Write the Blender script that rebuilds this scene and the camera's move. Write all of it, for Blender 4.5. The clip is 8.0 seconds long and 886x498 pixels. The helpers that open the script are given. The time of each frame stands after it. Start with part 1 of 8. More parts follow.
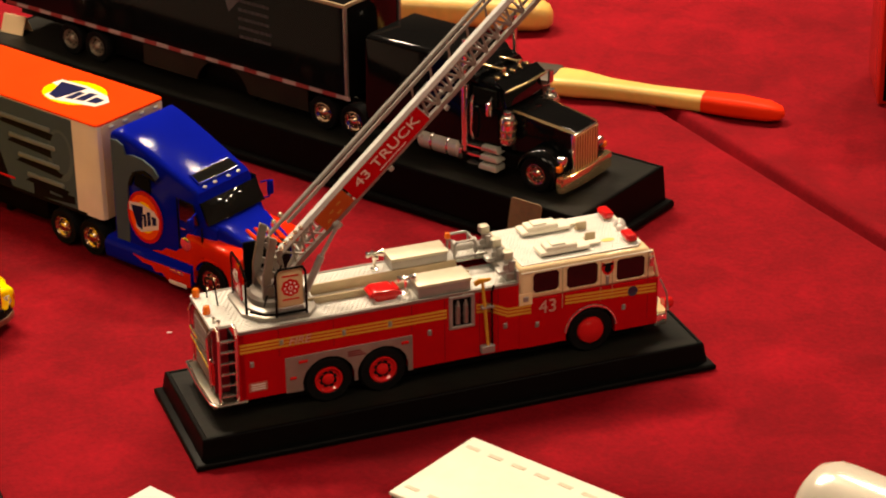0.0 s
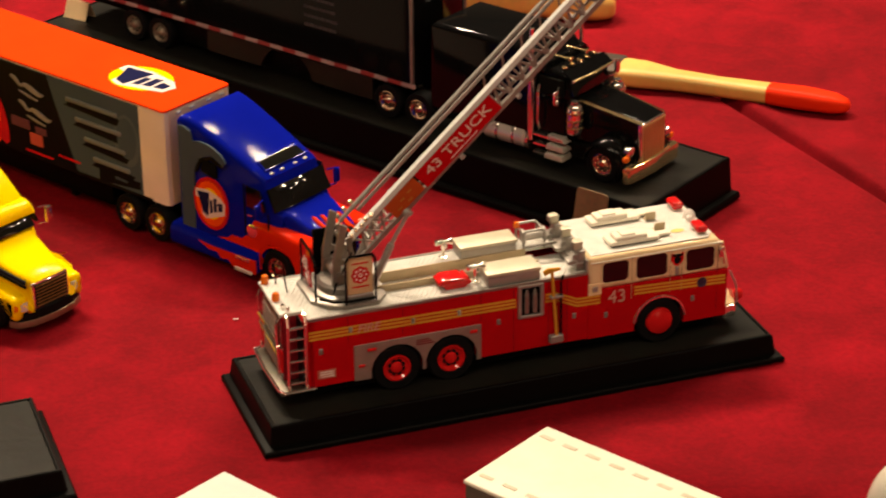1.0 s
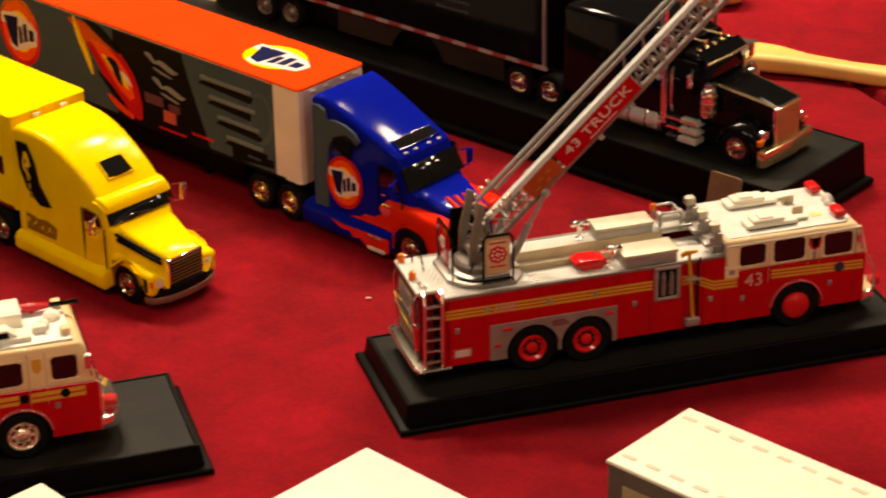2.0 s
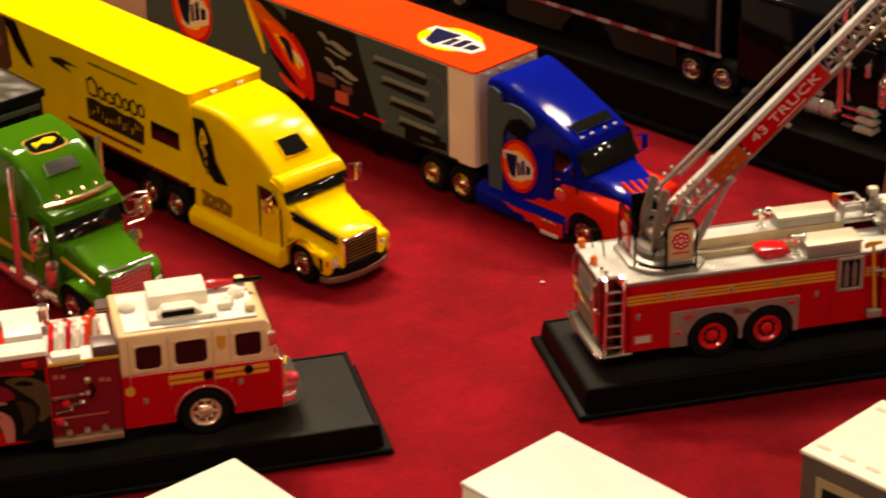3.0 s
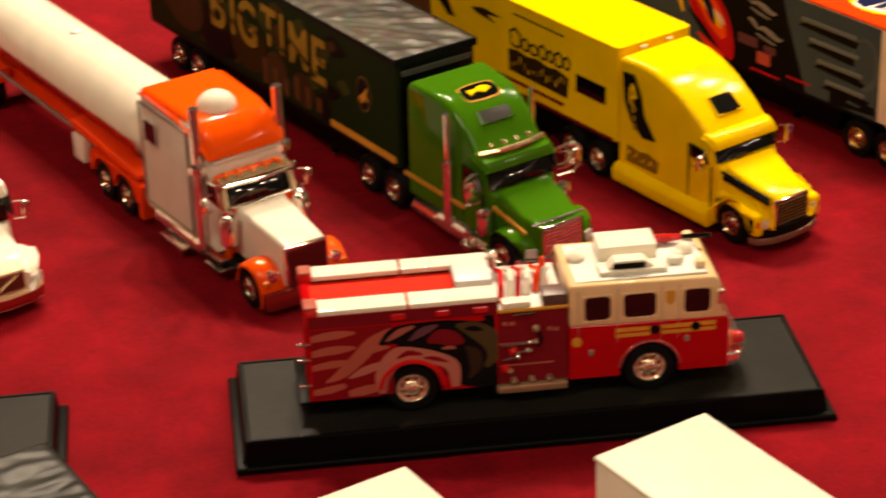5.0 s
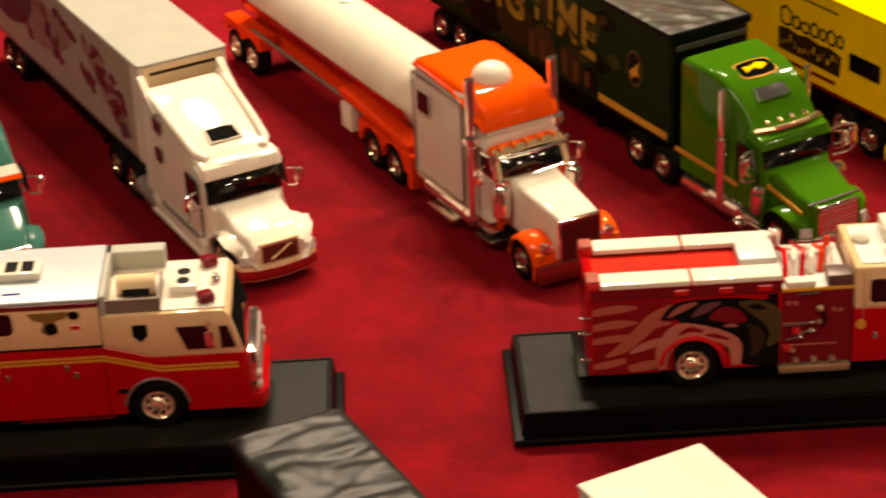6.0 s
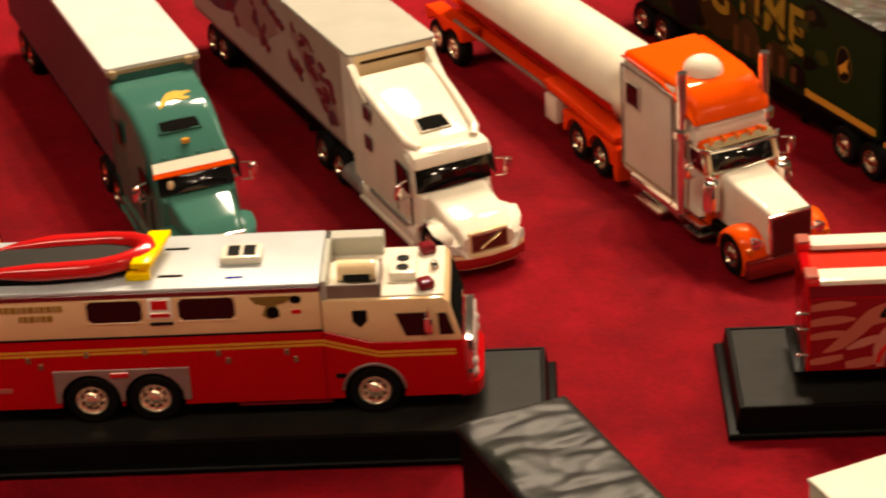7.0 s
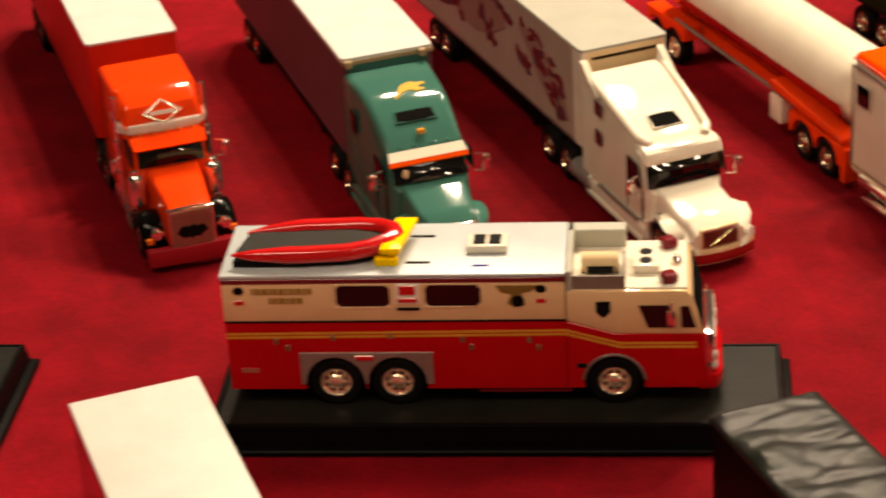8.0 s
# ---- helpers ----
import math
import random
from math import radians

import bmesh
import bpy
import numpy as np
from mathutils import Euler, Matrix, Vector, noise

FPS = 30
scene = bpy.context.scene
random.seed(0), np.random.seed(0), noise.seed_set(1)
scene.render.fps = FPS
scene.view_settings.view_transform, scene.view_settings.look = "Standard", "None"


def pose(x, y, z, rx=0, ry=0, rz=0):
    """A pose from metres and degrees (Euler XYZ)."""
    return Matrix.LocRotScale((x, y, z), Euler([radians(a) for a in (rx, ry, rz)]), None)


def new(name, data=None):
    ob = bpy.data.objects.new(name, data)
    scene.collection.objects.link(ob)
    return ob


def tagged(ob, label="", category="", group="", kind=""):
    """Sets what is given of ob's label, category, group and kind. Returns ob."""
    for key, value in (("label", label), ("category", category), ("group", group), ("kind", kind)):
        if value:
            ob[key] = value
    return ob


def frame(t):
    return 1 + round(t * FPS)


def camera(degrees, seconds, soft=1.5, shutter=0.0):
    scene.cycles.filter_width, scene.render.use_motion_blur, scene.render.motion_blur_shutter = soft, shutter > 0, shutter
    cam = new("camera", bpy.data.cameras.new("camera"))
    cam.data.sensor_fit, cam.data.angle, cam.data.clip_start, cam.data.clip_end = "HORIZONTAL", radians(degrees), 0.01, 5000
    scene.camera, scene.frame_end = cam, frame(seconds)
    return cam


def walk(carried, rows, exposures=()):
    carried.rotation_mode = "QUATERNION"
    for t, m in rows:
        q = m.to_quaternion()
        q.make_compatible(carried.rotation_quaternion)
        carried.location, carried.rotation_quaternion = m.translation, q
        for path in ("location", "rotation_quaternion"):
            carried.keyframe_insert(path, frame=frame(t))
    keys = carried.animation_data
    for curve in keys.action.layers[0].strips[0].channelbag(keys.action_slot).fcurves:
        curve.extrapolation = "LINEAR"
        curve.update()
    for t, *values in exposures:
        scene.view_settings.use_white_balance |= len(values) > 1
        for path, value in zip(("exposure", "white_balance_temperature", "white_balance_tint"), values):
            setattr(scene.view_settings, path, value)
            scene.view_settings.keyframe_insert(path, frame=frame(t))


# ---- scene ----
cam = camera(21.45, 8.0, soft=2.0, shutter=0.5)
# seconds, eye in metres, then yaw, pitch and roll in degrees
ROWS = [
    (0, 0.0000, 0.0000, 0.4438, 0.000, -26.113, -0.739),
    (0.5, -0.0054, 0.0022, 0.4435, 0.270, -26.145, -0.630),
    (1, -0.0122, 0.0019, 0.4417, 1.010, -26.305, -0.611),
    (2.3, -0.0353, 0.0003, 0.4378, 4.438, -26.574, -1.030),
    (2.5, -0.0422, 0.0001, 0.4375, 4.918, -26.608, -0.936),
    (3, -0.0529, 0.0001, 0.4363, 6.704, -26.780, -1.188),
    (3.5, -0.0661, 0.0011, 0.4342, 8.195, -26.942, -1.212),
    (4, -0.0805, -0.0022, 0.4343, 10.329, -27.088, -1.336),
    (4.2, -0.0876, -0.0013, 0.4298, 10.975, -27.003, -1.397),
    (5.3, -0.1243, -0.0088, 0.4283, 15.757, -27.422, -2.118),
    (5.5, -0.1309, -0.0101, 0.4276, 16.858, -27.463, -2.260),
    (6, -0.1458, -0.0133, 0.4271, 19.447, -27.626, -2.812),
    (6.5, -0.1566, -0.0178, 0.4292, 21.406, -27.627, -3.301),
    (7, -0.1696, -0.0260, 0.4281, 23.297, -27.541, -3.461),
    (7.5, -0.1837, -0.0374, 0.4293, 24.977, -27.437, -3.385),
    (8, -0.1975, -0.0521, 0.4331, 27.106, -27.324, -3.585),
]
walk(cam, [(t, pose(x, y, z, 0, 0, yaw) @ pose(0, 0, 0, 90 + pitch) @ pose(0, 0, 0, 0, 0, roll)) for t, x, y, z, yaw, pitch, roll in ROWS])

# ---- world and lamps ----
world = bpy.data.worlds.new("hall")
scene.world = world
world.use_nodes = True
world.node_tree.nodes["Background"].inputs["Color"].default_value = (1.0, 0.82, 0.62, 1)
world.node_tree.nodes["Background"].inputs["Strength"].default_value = 0.0003
WARM = (1.0, 0.77, 0.54)
LAMPS = []
for gx, gy, gw in ((-0.85, 2.05, 124), (0.60, 2.10, 66)):
    LAMPS += [(gx + 0.34 * k, gy, 1.9, gw / 3) for k in (-1, 0, 1)]
for lx, ly, lz, watts in LAMPS:
    bulb = bpy.data.lights.new("ceiling_bulb", "AREA")
    bulb.shape, bulb.size, bulb.energy, bulb.color = "DISK", 0.16, watts, WARM
    new("ceiling_bulb", bulb).matrix_world = pose(lx, ly, lz - 0.02)
# two unseen fill panels added over the near side: x, y, width, depth, watts
FILL_PANELS = [(0.85, -0.35, 1.2, 0.45, 9), (-0.85, -0.50, 1.2, 0.45, 25)]
for lx, ly, w, d, watts in FILL_PANELS:
    fill_area = bpy.data.lights.new("panel_light", "AREA")
    fill_area.shape, fill_area.size, fill_area.size_y, fill_area.energy, fill_area.color = "RECTANGLE", w, d, watts, WARM
    new("panel_light", fill_area).matrix_world = pose(lx, ly, 1.88)
scene.view_settings.exposure = -0.08

# ---- materials ----
MATS = {}


def mat(name, color, rough=0.5, metal=0.0, var=0.12, scale=120.0, bump=0.05, bscale=400.0, coat=0.0, sheen=0.0, rand=0.0, spec=0.5):
    """A procedural surface: base colour that varies at two scales, and fine relief."""
    if name in MATS:
        return MATS[name]
    m = bpy.data.materials.new(name)
    m.use_nodes = True
    nt = m.node_tree
    b = nt.nodes["Principled BSDF"]
    b.inputs["Roughness"].default_value = rough
    b.inputs["Metallic"].default_value = metal
    b.inputs["Coat Weight"].default_value = coat
    b.inputs["Coat Roughness"].default_value = 0.04
    b.inputs["Sheen Weight"].default_value = sheen
    b.inputs["Specular IOR Level"].default_value = spec
    co = nt.nodes.new("ShaderNodeTexCoord")
    n1 = nt.nodes.new("ShaderNodeTexNoise")
    n1.inputs["Scale"].default_value = scale
    n1.inputs["Detail"].default_value = 5
    n2 = nt.nodes.new("ShaderNodeTexNoise")
    n2.inputs["Scale"].default_value = bscale
    n2.inputs["Detail"].default_value = 3
    ramp = nt.nodes.new("ShaderNodeValToRGB")
    lo, hi = 1 - var, 1 + var
    ramp.color_ramp.elements[0].position, ramp.color_ramp.elements[1].position = 0.3, 0.7
    ramp.color_ramp.elements[0].color = (*[min(1, c * lo) for c in color], 1)
    ramp.color_ramp.elements[1].color = (*[min(1, c * hi) for c in color], 1)
    mix = nt.nodes.new("ShaderNodeMix")
    mix.data_type = "RGBA"
    mix.blend_type = "MULTIPLY"
    mix.inputs["Factor"].default_value = min(1.0, var * 1.5)
    bp = nt.nodes.new("ShaderNodeBump")
    bp.inputs["Strength"].default_value = bump
    bp.inputs["Distance"].default_value = 0.0004
    L = nt.links.new
    L(co.outputs["Object"], n1.inputs["Vector"])
    L(co.outputs["Object"], n2.inputs["Vector"])
    L(n1.outputs["Fac"], ramp.inputs["Fac"])
    L(ramp.outputs["Color"], mix.inputs[6])
    L(n2.outputs["Color"], mix.inputs[7])
    L(mix.outputs[2], b.inputs["Base Color"])
    L(n2.outputs["Fac"], bp.inputs["Height"])
    L(bp.outputs["Normal"], b.inputs["Normal"])
    MATS[name] = m
    return m


def paint(name, color, rough=0.08, coat=0.15, var=0.05):
    return mat(name, color, rough, 0.0, var, 60, 0.02, 900, coat if coat > 0.1 else 0.0, spec=0.15 if coat > 0.1 else 0.05)


RED = paint("fire_red_paint", (0.42, 0.003, 0.005))
MAROON = paint("maroon_paint", (0.16, 0.008, 0.012))
CREAM = paint("cream_white_paint", (0.76, 0.57, 0.33))
WHITE = paint("white_paint", (0.80, 0.74, 0.61))
IVORY = paint("ivory_paint", (0.74, 0.51, 0.27))
ORANGE = paint("orange_paint", (0.90, 0.088, 0.002))
BLAZE = paint("red_orange_paint", (0.82, 0.05, 0.004))
YELLOW = mat("yellow_paint", (0.95, 0.62, 0.0), 0.12, 0.0, 0.05, 60, 0.02, 900, spec=0.06)
BLUE = mat("blue_paint", (0.003, 0.008, 0.27), 0.07, 0, 0.05, 60, 0.02, 900, spec=0.04)
GREEN = paint("green_paint", (0.045, 0.150, 0.003))
DKGREEN = paint("dark_green_paint", (0.009, 0.019, 0.004), 0.5, 0.05)
TEAL = paint("teal_paint", (0.045, 0.140, 0.112))
BLACKP = mat("black_gloss_paint", (0.004, 0.004, 0.004), 0.08, 0, 0.05, 60, 0.02, 900, spec=0.14)
GREYBLUE = paint("grey_blue_print", (0.055, 0.082, 0.105), 0.45, 0.1)
CHARCOAL = paint("charcoal_print", (0.005, 0.005, 0.005), 0.45, 0.1)
PLUM = paint("plum_print", (0.13, 0.045, 0.06), 0.45, 0.1)
ROSE = paint("rose_print", (0.36, 0.10, 0.07), 0.45, 0.1)
GOLD = paint("gold_print", (0.58, 0.28, 0.03), 0.4, 0.1)
LETTER = paint("pale_lettering", (0.75, 0.66, 0.60), 0.5, 0.0)
PLASTIC = mat("black_plastic", (0.0026, 0.0025, 0.0022), 0.42, 0, 0.2, 80, 0.10, 700, spec=0.05)
DECK = mat("dark_grey_satin_top", (0.013, 0.0125, 0.010), 0.42, 0, 0.3, 60, 0.25, 260, spec=0.10)
RUBBER = mat("tyre_rubber", (0.004, 0.004, 0.004), 0.7, 0, 0.2, 200, 0.1, 900, spec=0.1)
CHROME = mat("chrome", (0.95, 0.90, 0.82), 0.07, 0.95, 0.05, 90, 0.03, 500)
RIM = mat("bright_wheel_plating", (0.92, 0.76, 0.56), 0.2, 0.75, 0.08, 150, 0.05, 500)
# lorry rims: the same plating with the shade below the bodies put into its colour
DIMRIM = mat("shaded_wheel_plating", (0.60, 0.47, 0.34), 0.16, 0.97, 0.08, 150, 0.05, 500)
SILVER = mat("silver_plastic", (0.36, 0.34, 0.31), 0.38, 0.5, 0.1, 150, 0.08, 900)
GREYP = mat("grey_tread_deck", (0.62, 0.61, 0.56), 0.45, 0.1, 0.08, 150, 0.05, 900)
STEEL = mat("dull_steel", (0.30, 0.27, 0.24), 0.4, 0.7, 0.12, 120, 0.1, 700)
GLASS = mat("tinted_glass", (0.004, 0.004, 0.004), 0.025, 0.0, 0.1, 80, 0.0, 500, 0.0, spec=0.6)
ROOFGLASS = mat("dull_dark_glass", (0.008, 0.008, 0.007), 0.5, 0, 0.1, 80, 0.02, 500, spec=0.0)
LAMPRED = paint("red_lens", (0.55, 0.01, 0.01), 0.15, 0.8)
LAMPORANGE = paint("amber_lens", (0.80, 0.16, 0.01), 0.15, 0.8)
LAMPCLEAR = mat("clear_lens", (0.75, 0.72, 0.66), 0.12, 0.3, 0.05, 80, 0.05, 300)
WOOD = mat("pale_varnished_wood", (0.76, 0.47, 0.11), 0.42, 0, 0.15, 40, 0.06, 300, 0.2)
CARD = mat("brown_card", (0.36, 0.26, 0.14), 0.8, 0, 0.15, 90, 0.1, 700)
ROOFW = mat("off_white_roof", (0.60, 0.61, 0.58), 0.42, 0, 0.06, 70, 0.04, 500)
ROOFGREY = mat("pale_grey_roof", (0.37, 0.37, 0.31), 0.45, 0, 0.06, 70, 0.04, 500)

# ---- mesh tools: lengths in millimetres, x ahead, y to the left, z up ----
MM = 0.001
ORG = Vector((0, 0, 0))  # where the thing being built has its origin


def joined(bm, tmp):
    me = bpy.data.meshes.new("tmp")
    tmp.to_mesh(me)
    tmp.free()
    bm.from_mesh(me)
    bpy.data.meshes.remove(me)
    return bm


def fresh():
    return bmesh.new()


def box(bm, x0, x1, y0, y1, z0, z1, r=0.0, seg=2):
    t = bmesh.new()
    bmesh.ops.create_cube(t, size=1)
    for v in t.verts:
        v.co = Vector(((x0 + x1) / 2 + v.co.x * (x1 - x0), (y0 + y1) / 2 + v.co.y * (y1 - y0), (z0 + z1) / 2 + v.co.z * (z1 - z0)))
    if r > 0:
        bmesh.ops.bevel(t, geom=t.edges[:], offset=r, segments=seg, profile=0.5, affect="EDGES")
    return joined(bm, t)


def prism(bm, pts, a, b, axis="y", r=0.0, seg=2):
    """A polygon of (x, z) pushed out along y from a to b; axis 'z': (x, y) along z; axis 'x': (y, z) along x."""
    t = bmesh.new()
    put = {"y": lambda p, s: (p[0], s, p[1]), "z": lambda p, s: (p[0], p[1], s), "x": lambda p, s: (s, p[0], p[1])}[axis]
    lo = [t.verts.new(put(p, a)) for p in pts]
    hi = [t.verts.new(put(p, b)) for p in pts]
    t.faces.new(lo)
    t.faces.new(hi[::-1])
    n = len(pts)
    for i in range(n):
        t.faces.new((lo[i], hi[i], hi[(i + 1) % n], lo[(i + 1) % n]))
    bmesh.ops.recalc_face_normals(t, faces=t.faces[:])
    if r > 0:
        bmesh.ops.bevel(t, geom=t.edges[:], offset=r, segments=seg, profile=0.5, affect="EDGES")
    return joined(bm, t)


def tube(bm, p, q, r, r2=None, seg=10):
    t = bmesh.new()
    p, q = Vector(p), Vector(q)
    bmesh.ops.create_cone(t, cap_ends=True, segments=seg, radius1=r, radius2=r if r2 is None else r2, depth=(q - p).length)
    m = Matrix.Translation((p + q) / 2) @ (q - p).to_track_quat("Z", "Y").to_matrix().to_4x4()
    bmesh.ops.transform(t, matrix=m, verts=t.verts[:])
    return joined(bm, t)


def bent(bm, pts, r, seg=8):
    for p, q in zip(pts, pts[1:]):
        tube(bm, p, q, r, seg=seg)
    for p in pts[1:-1]:
        ball(bm, p, r, r, r, 8)
    return bm


def ball(bm, c, rx, ry, rz, seg=12):
    t = bmesh.new()
    bmesh.ops.create_uvsphere(t, u_segments=seg, v_segments=max(6, seg // 2 + 2), radius=1)
    for v in t.verts:
        v.co = Vector((c[0] + v.co.x * rx, c[1] + v.co.y * ry, c[2] + v.co.z * rz))
    return joined(bm, t)


def lathe(bm, prof, c, axis="y", seg=28):
    """Rings of (radius, offset along the axis) turned about an axis through c."""
    t = bmesh.new()
    rings = []
    for r, o in prof:
        ring = []
        for i in range(seg):
            a = 2 * math.pi * i / seg
            u, w = r * math.cos(a), r * math.sin(a)
            p = {"y": (u, o, w), "z": (u, w, o), "x": (o, u, w)}[axis]
            ring.append(t.verts.new((c[0] + p[0], c[1] + p[1], c[2] + p[2])))
        rings.append(ring)
    for a, b in zip(rings, rings[1:]):
        for i in range(seg):
            t.faces.new((a[i], a[(i + 1) % seg], b[(i + 1) % seg], b[i]))
    for ring in (rings[0], rings[-1]):
        t.faces.new(ring)
    bmesh.ops.recalc_face_normals(t, faces=t.faces[:])
    return joined(bm, t)


def loft(bm, secs, seg=4):
    """Skin over sections (x, half width below, half width above, z below, z above, corner radius)."""
    t = bmesh.new()
    rings = []
    for x, wb, wt, z0, z1, r in secs:
        ring = []
        corners = [(-wb, z0, 180), (wb, z0, 270), (wt, z1, 0), (-wt, z1, 90)]
        for i, (y, z, a0) in enumerate(corners):
            sy, sz = (1 if y > 0 else -1), (1 if i > 1 else -1)
            cy, cz = y - sy * r, z - sz * r
            for k in range(seg + 1):
                a = radians(a0 + 90 * k / seg)
                ring.append(t.verts.new((x, cy + r * math.cos(a), cz + r * math.sin(a))))
        rings.append(ring)
    n = len(rings[0])
    for a, b in zip(rings, rings[1:]):
        for i in range(n):
            t.faces.new((a[i], a[(i + 1) % n], b[(i + 1) % n], b[i]))
    t.faces.new(rings[0])
    t.faces.new(rings[-1])
    bmesh.ops.recalc_face_normals(t, faces=t.faces[:])
    return joined(bm, t)


def turned(bm, m):
    bmesh.ops.transform(bm, matrix=m, verts=bm.verts[:])
    return bm


def part(name, bm, material, parent=None, label="", sharp=35):
    """Links a bmesh in millimetres as one mesh object under a thing or a part."""
    bmesh.ops.translate(bm, vec=-ORG, verts=bm.verts[:])
    bmesh.ops.scale(bm, vec=(MM, MM, MM), verts=bm.verts[:])
    me = bpy.data.meshes.new(name)
    bm.to_mesh(me)
    bm.free()
    for p in me.polygons:
        p.use_smooth = True
    me.set_sharp_from_angle(angle=radians(sharp))
    me.materials.append(material)
    ob = new(name, me)
    if parent is not None:
        ob.parent = parent
    if label:
        tagged(ob, label)
    return ob


def thing(name, label, category, group="", at=None):
    e = new(name)
    e.empty_display_size = 0.01
    tagged(e, label, category, group)
    if at is not None:
        e.matrix_world = at
    return e


def words(name, text, size, material, parent, m, depth=0.15, stretch=1.0, heavy=0.0):
    """Letters of the built-in font as a mesh; m places them, in millimetres."""
    cu = bpy.data.curves.new(name, "FONT")
    cu.body, cu.size, cu.extrude, cu.offset = text, size, depth, heavy
    cu.align_x, cu.align_y = "CENTER", "CENTER"
    tmp = bpy.data.objects.new(name, cu)
    me = bpy.data.meshes.new_from_object(tmp)
    bpy.data.objects.remove(tmp)
    bm = bmesh.new()
    bm.from_mesh(me)
    bpy.data.meshes.remove(me)
    for v in bm.verts:
        v.co.x *= stretch
    turned(bm, m)
    return part(name, bm, material, parent)


# text or a flat print on the right-hand flank (facing -y), on the roof, on the nose
def flank(x, y, z, roll=0.0):
    return pose(x, y, z, 90, 0, 0) @ pose(0, 0, 0, 0, 0, roll)


def print_flank(parent, name, material, pts, y, t=0.25, label=""):
    """A flat print of outline (x, z) on the right-hand flank at y."""
    return part(name, prism(fresh(), pts, y - t, y + 0.4), material, parent, label)


def oval(cx, cz, rx, rz, n=28):
    return [(cx + rx * math.cos(2 * math.pi * i / n), cz + rz * math.sin(2 * math.pi * i / n)) for i in range(n)]


def rect(x0, x1, z0, z1):
    return [(x0, z0), (x1, z0), (x1, z1), (x0, z1)]


def slab(bm, a, b, c, d, t=0.4):
    """A thin plate over four corners, t thick on both sides."""
    a, b, c, d = Vector(a), Vector(b), Vector(c), Vector(d)
    n = (b - a).cross(d - a).normalized() * t
    t2 = bmesh.new()
    lo = [t2.verts.new(p - n) for p in (a, b, c, d)]
    hi = [t2.verts.new(p + n) for p in (a, b, c, d)]
    t2.faces.new(lo[::-1])
    t2.faces.new(hi)
    for i in range(4):
        t2.faces.new((lo[i], lo[(i + 1) % 4], hi[(i + 1) % 4], hi[i]))
    bmesh.ops.recalc_face_normals(t2, faces=t2.faces[:])
    return joined(bm, t2)


def bowed(bm, a, b, c, d, bulge, thick=0.5, n=12, m=6):
    """A glass pane over four corners that swells by bulge in its middle."""
    a, b, c, d = Vector(a), Vector(b), Vector(c), Vector(d)
    nn = (b - a).cross(d - a).normalized()
    t2 = bmesh.new()
    g = []
    for j in range(m + 1):
        v = j / m
        row = []
        for i in range(n + 1):
            u = i / n
            p = (a * (1 - u) + b * u) * (1 - v) + (d * (1 - u) + c * u) * v
            w = bulge * (1 - (2 * u - 1) ** 2) * (0.55 + 0.45 * (1 - (2 * v - 1) ** 2))
            row.append(t2.verts.new(p + nn * (w + thick)))
        g.append(row)
    for j in range(m):
        for i in range(n):
            t2.faces.new((g[j][i], g[j][i + 1], g[j + 1][i + 1], g[j + 1][i]))
    ring = g[0] + [r[-1] for r in g[1:]] + g[-1][-2::-1] + [r[0] for r in g[-2:0:-1]]
    low = [t2.verts.new(v.co - nn * 2 * thick) for v in ring]
    for k in range(len(ring)):
        k2 = (k + 1) % len(ring)
        t2.faces.new((ring[k], low[k], low[k2], ring[k2]))
    bmesh.ops.recalc_face_normals(t2, faces=t2.faces[:])
    return joined(bm, t2)


def arched(x0, x1, z0, z1, arcs, r, n=10, slope=0.0):
    """Outline (x, z) of a flank with round wheel openings in its lower edge."""
    pts = [(x0, z1), (x0, z0)]
    for cx, cz in sorted(arcs):
        h = math.sqrt(max(r * r - (cz - z0) ** 2, 0.01))
        a0, a1 = math.atan2(z0 - cz, -h), math.atan2(z0 - cz, h)
        if a0 < 0:
            a0 += 2 * math.pi
        for k in range(n + 1):
            a = a0 + (a1 - a0) * k / n
            pts.append((cx + r * math.cos(a), cz + r * math.sin(a)))
    return pts + [(x1, z0), (x1, z1 + slope)]


WHEELS = {}


def mesh_of(key, bm, material):
    if key not in WHEELS:
        bmesh.ops.scale(bm, vec=(MM, MM, MM), verts=bm.verts[:])
        me = bpy.data.meshes.new(key)
        bm.to_mesh(me)
        for p in me.polygons:
            p.use_smooth = True
        me.set_sharp_from_angle(angle=radians(35))
        me.materials.append(material)
        WHEELS[key] = me
    bm.free()
    return WHEELS[key]


def tyre_mesh(r, w):
    h = w / 2
    return lathe(fresh(), [(r * 0.60, -h * 0.7), (r * 0.66, -h), (r * 0.93, -h), (r, -h * 0.7), (r, h * 0.7), (r * 0.93, h), (r * 0.66, h), (r * 0.60, h * 0.7)], (0, 0, 0))


